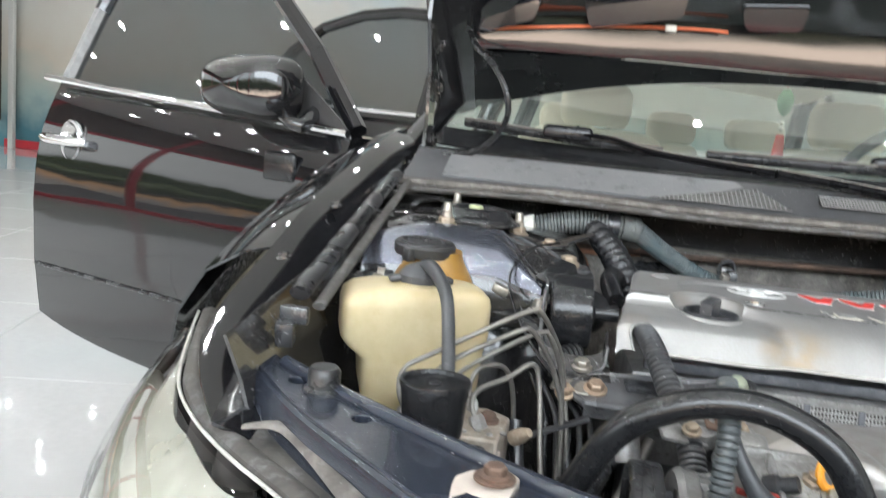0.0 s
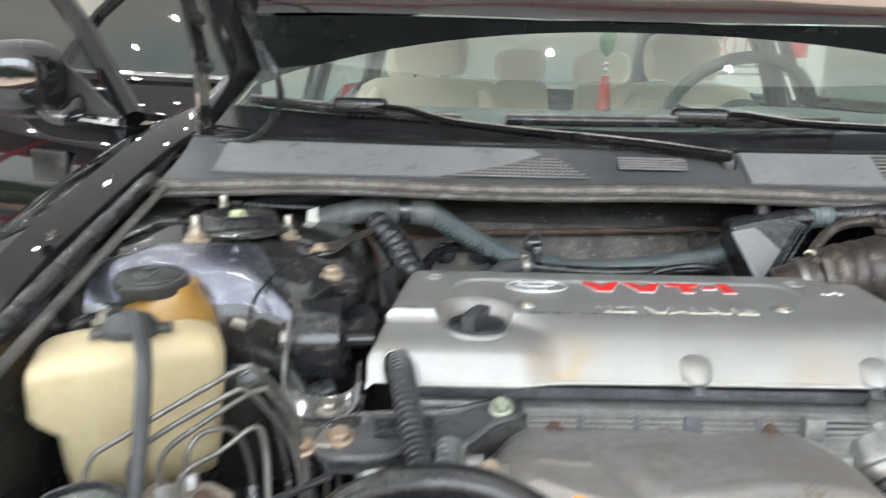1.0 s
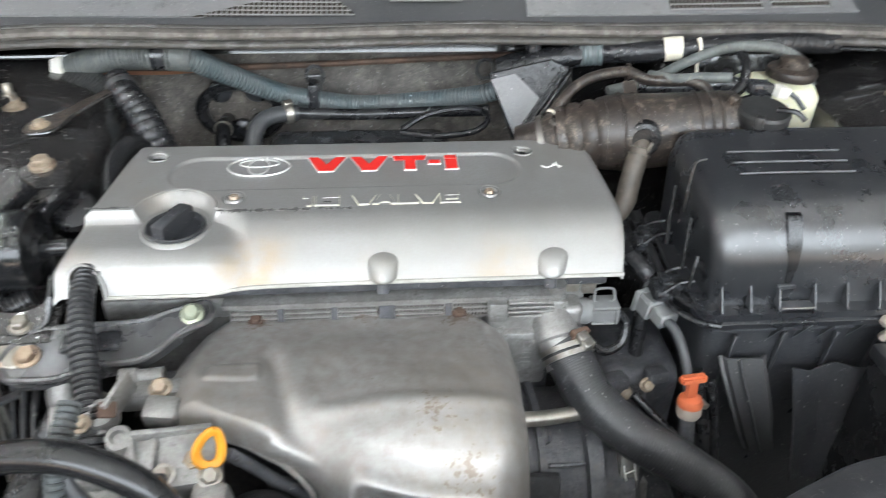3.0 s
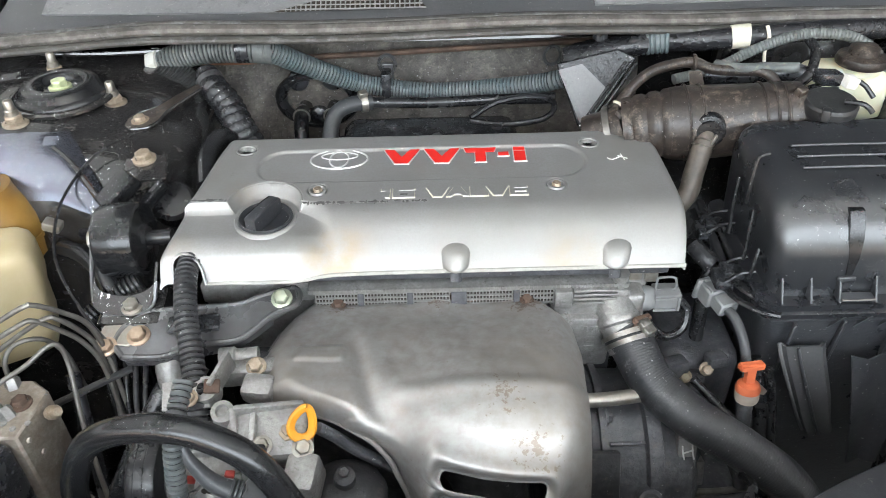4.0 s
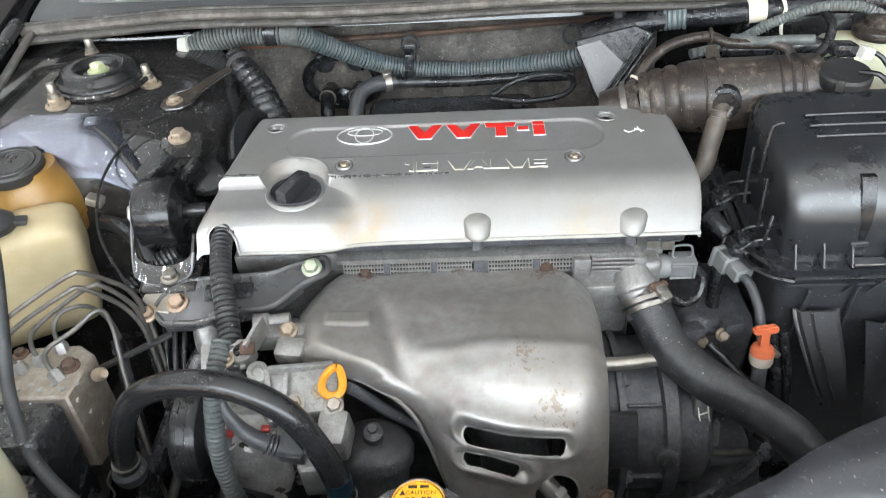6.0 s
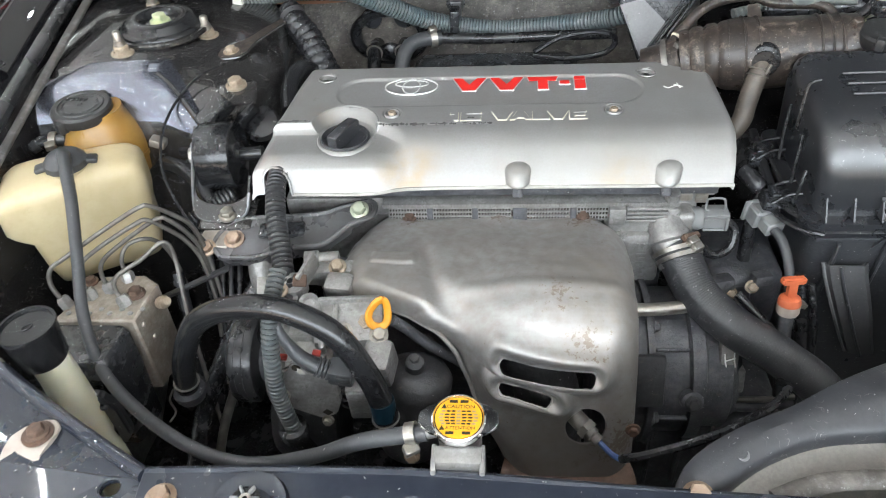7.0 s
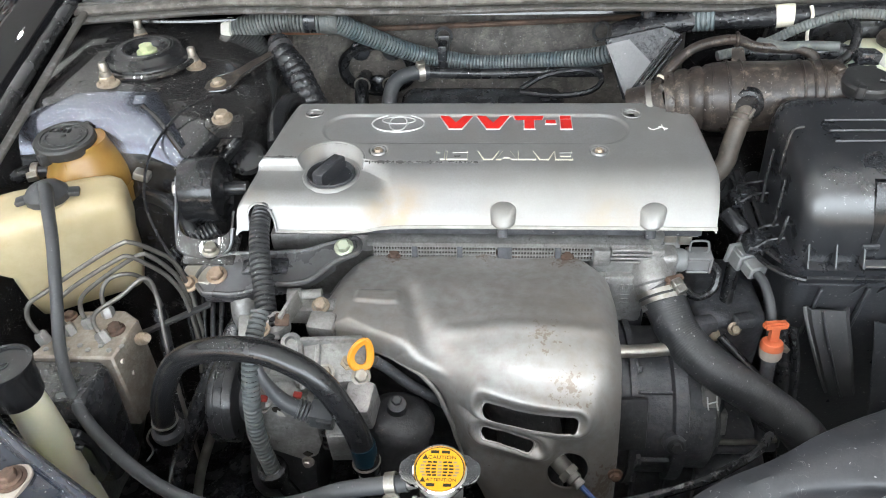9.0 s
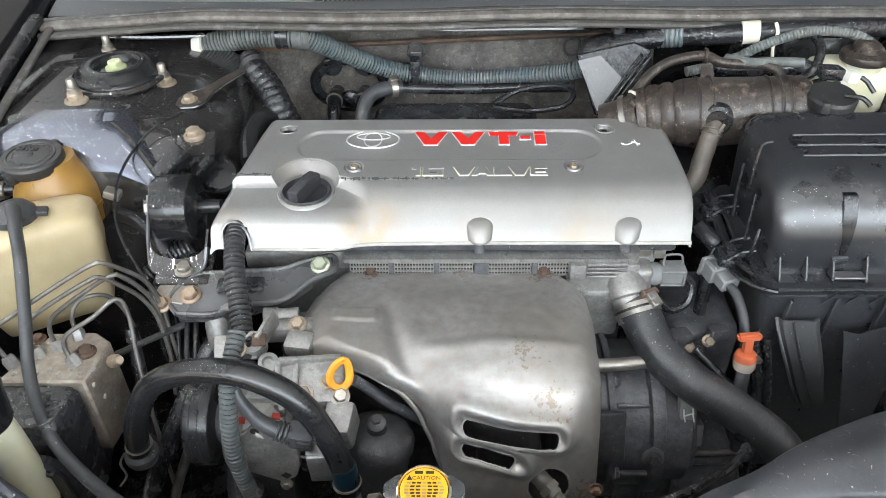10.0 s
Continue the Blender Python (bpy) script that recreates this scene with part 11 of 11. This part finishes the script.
def headlamp():
    ob = thing("headlamp", (-0.60, -0.40, 0.70), "clear headlamp with bright chrome reflector", "headlamp")
    # top edge runs from the fender tip forwards along the crossmember
    edge = [(-0.722, -0.065, 0.802), (-0.690, -0.150, 0.800), (-0.668, -0.205, 0.797), (-0.640, -0.265, 0.794), (-0.600, -0.318, 0.792), (-0.550, -0.368, 0.792), (-0.49, -0.415, 0.790), (-0.40, -0.49, 0.782), (-0.28, -0.58, 0.77)]
    drop = [(-0.018, 0.01, -0.05), (-0.028, 0.0, -0.055), (-0.034, -0.008, -0.06), (-0.036, -0.018, -0.065), (-0.036, -0.03, -0.07), (-0.034, -0.04, -0.075), (-0.03, -0.048, -0.08), (-0.025, -0.055, -0.08), (-0.02, -0.06, -0.08)]
    rows = []
    for f, g in ((0.0, 0.0), (0.25, 0.08), (0.5, 0.25), (0.75, 0.55), (1.0, 1.0), (1.1, 1.7), (1.05, 2.4)):
        rows.append(resample([Vector((e[0] + f * 1.6 * d[0], e[1] + f * 1.6 * d[1], e[2] + g * d[2])) for e, d in zip(edge, drop)], 40))
    bm = bmesh.new()
    skin(bm, [[bm.verts.new(v) for v in r] for r in rows], False, False)
    facing(part("lens", bm, M["lampglass"], ob, "clear lamp lens"), (-0.5, -0.6, 0.6))
    bm = bmesh.new()
    inner = []
    for k, (f, g) in enumerate(((0.0, 0.12), (0.2, 0.35), (0.45, 0.7), (0.7, 1.1), (0.9, 1.7), (0.95, 2.4))):
        row = resample([Vector((e[0] + f * 1.5 * d[0], e[1] + f * 1.5 * d[1], e[2] - 0.006 + g * d[2])) for e, d in zip(edge, drop)], 40)
        inner.append([v + Vector((0, 0, 0.004 * math.sin(0.9 * j + k) + (0.004 if j % 3 == 0 and k > 2 else 0))) for j, v in enumerate(row)])
    plate(bm, inner, 0.002)
    part("reflector", bm, M["lampmirror"], ob, "bright ribbed reflector")
    bm = bmesh.new()
    sweep(bm, [(x + 0.002, y + 0.004, z + 0.004) for x, y, z in edge], 0.0016, 10, 0.02)
    part("rim", bm, M["pale"], ob)
    bm = bmesh.new()
    sweep(bm, [(x + 0.013, y + 0.011, z + 0.002) for x, y, z in edge], 0.010, 10, 0.02, flat=0.7)
    part("gasket", bm, M["seal"], ob)
    bm = bmesh.new()
    plate(bm, [resample([Vector((x + d, y + 0.9 * d, z + h)) for x, y, z in edge[1:]], 30) for d, h in ((0.018, 0.003), (0.022, 0.006), (0.036, 0.006), (0.040, 0.002), (0.040, -0.02))], 0.003)
    part("shroud", bm, M["seal"], ob, "dusty black plastic shroud")
    bm = bmesh.new()
    rows = [resample([Vector((x + dx, y + dx * 1.0, z + dz)) for x, y, z in edge[1:]], 30) for dx, dz in ((0.016, 0.000), (0.030, 0.004), (0.040, 0.0), (0.042, -0.06))]
    plate(bm, rows, 0.003)
    part("housing", bm, M["seal"], ob, "dark lamp housing")
    bm = bmesh.new()
    sweep(bm, [(-0.549, -0.340, 0.808), (-0.534, -0.338, 0.811), (-0.517, -0.340, 0.812), (-0.487, -0.367, 0.811), (-0.442, -0.418, 0.808), (-0.39, -0.47, 0.80), (-0.34, -0.51, 0.79)], [0.004, 0.006, 0.007, 0.009, 0.011, 0.011, 0.011], 10, 0.015, flat=0.4)
    part("trim_rail", bm, M["sealpale"], ob, "pale trim rail")
    for x, y, r in ((-0.600, -0.252, 0.024), (-0.561, -0.290, 0.021)):
        st = thing("lamp_block", (x, y, 0.78), "pale grey foam block behind the headlamp", "block", "foam blocks")
        part("block", lathe(bmesh.new(), [(0, -0.04), (r, -0.04), (r * 1.05, 0.0), (r * 0.9, 0.012), (r * 0.5, 0.018), (0, 0.018)], axis_pose((x, y, 0.783), (0.2, 0.1, 1)), 14), M["concrete"], st, smooth=60)


headlamp()


def inlet_duct():
    """Flat black air scoop over the crossmember on the driver's side, with its metal stay."""
    ob = thing("air_inlet", (0.25, -0.40, 0.80), "black plastic air inlet duct over the crossmember", "air inlet")
    back = [(0.122, -0.450, 0.826), (0.128, -0.432, 0.832), (0.145, -0.415, 0.836), (0.178, -0.395, 0.838), (0.219, -0.377, 0.840), (0.262, -0.352, 0.842), (0.31, -0.330, 0.842), (0.36, -0.312, 0.84), (0.45, -0.295, 0.83)]
    front = [(0.128, -0.468, 0.822), (0.140, -0.458, 0.826), (0.160, -0.443, 0.832), (0.195, -0.420, 0.836), (0.235, -0.405, 0.838), (0.275, -0.400, 0.838), (0.32, -0.398, 0.838), (0.37, -0.395, 0.836), (0.46, -0.39, 0.83)]
    a, b = resample([Vector(p) for p in back], 30), resample([Vector(p) for p in front], 30)
    rows = []
    for t, h in ((0.0, -0.030), (0.0, -0.006), (0.06, 0.0), (0.5, 0.006), (0.92, 0.0), (1.0, -0.008), (1.0, -0.014)):
        rows.append([p.lerp(q, t) + Vector((0, 0, h)) for p, q in zip(a, b)])
    part("duct", plate(bmesh.new(), rows, 0.003), M["duct"], ob, smooth=50)
    rows = []
    for t, h in ((1.0, -0.014), (1.25, -0.017), (1.5, -0.012), (1.58, -0.016), (1.9, -0.02)):
        rows.append([p.lerp(q, 1.0) + (q - p).normalized() * (t - 1) * 0.05 + Vector((0, 0, h)) for p, q in zip(a, b)])
    part("lower_lip", plate(bmesh.new(), rows, 0.003), M["lip"], ob, "greyish dusty lower lip")
    part("stay", sweep(bmesh.new(), [(0.19, -0.452, 0.829), (0.225, -0.440, 0.833), (0.27, -0.437, 0.834), (0.33, -0.438, 0.833), (0.40, -0.44, 0.83)], 0.008, 10, 0.02, flat=0.5), M["sealpale"], ob, "pale bent stay")
    bolt(ob, (0.137, -0.4535, 0.832), (0, -0.2, 1), 0.0075, M["brass"])
    for x, y in ((0.172, -0.419), (0.292, -0.414)):
        part("clip", lathe(bmesh.new(), [(0, 0), (0.0075, 0), (0.0075, 0.002), (0.0055, 0.003), (0.0035, 0.001), (0, 0.001)], axis_pose((x, y, 0.8365), (0.1, -0.3, 1)), 20), M["cowl"], ob)
    part("dark_shroud", box(bmesh.new(), (0.30, -0.52, 0.79), (0.42, 0.12, 0.05), (0, 0, 0), 0.01), M["plastic"], ob)


inlet_duct()


# ---------------------------------------------------------------- floor tiles
def tiles():
    """Square polished tiles with thin recessed joints, turned a little to the car."""
    w = 0.98
    me = None
    turn = Matrix.Rotation(radians(14), 4, "Z")
    for i in range(-12, 12):
        for j in range(-8, 14):
            p = turn @ Vector((i + 0.5, j + 0.5, 0))
            if not (XL + 0.7 < p.x < 4.0 and -3.5 < p.y < YB - 0.6):
                continue
            if me is None:
                bm = bmesh.new()
                box(bm, (0, 0, 0.0), (w * 1.016, w * 1.016, 0.01), bevel=0.002, seg=1)
                me = finish(bm, M["tile"], "tile", 0)
            ob = new("tile", me)
            ob.matrix_world = Matrix.Translation((p.x, p.y, 0)) @ turn
            ob.parent = FLOOR


tiles()
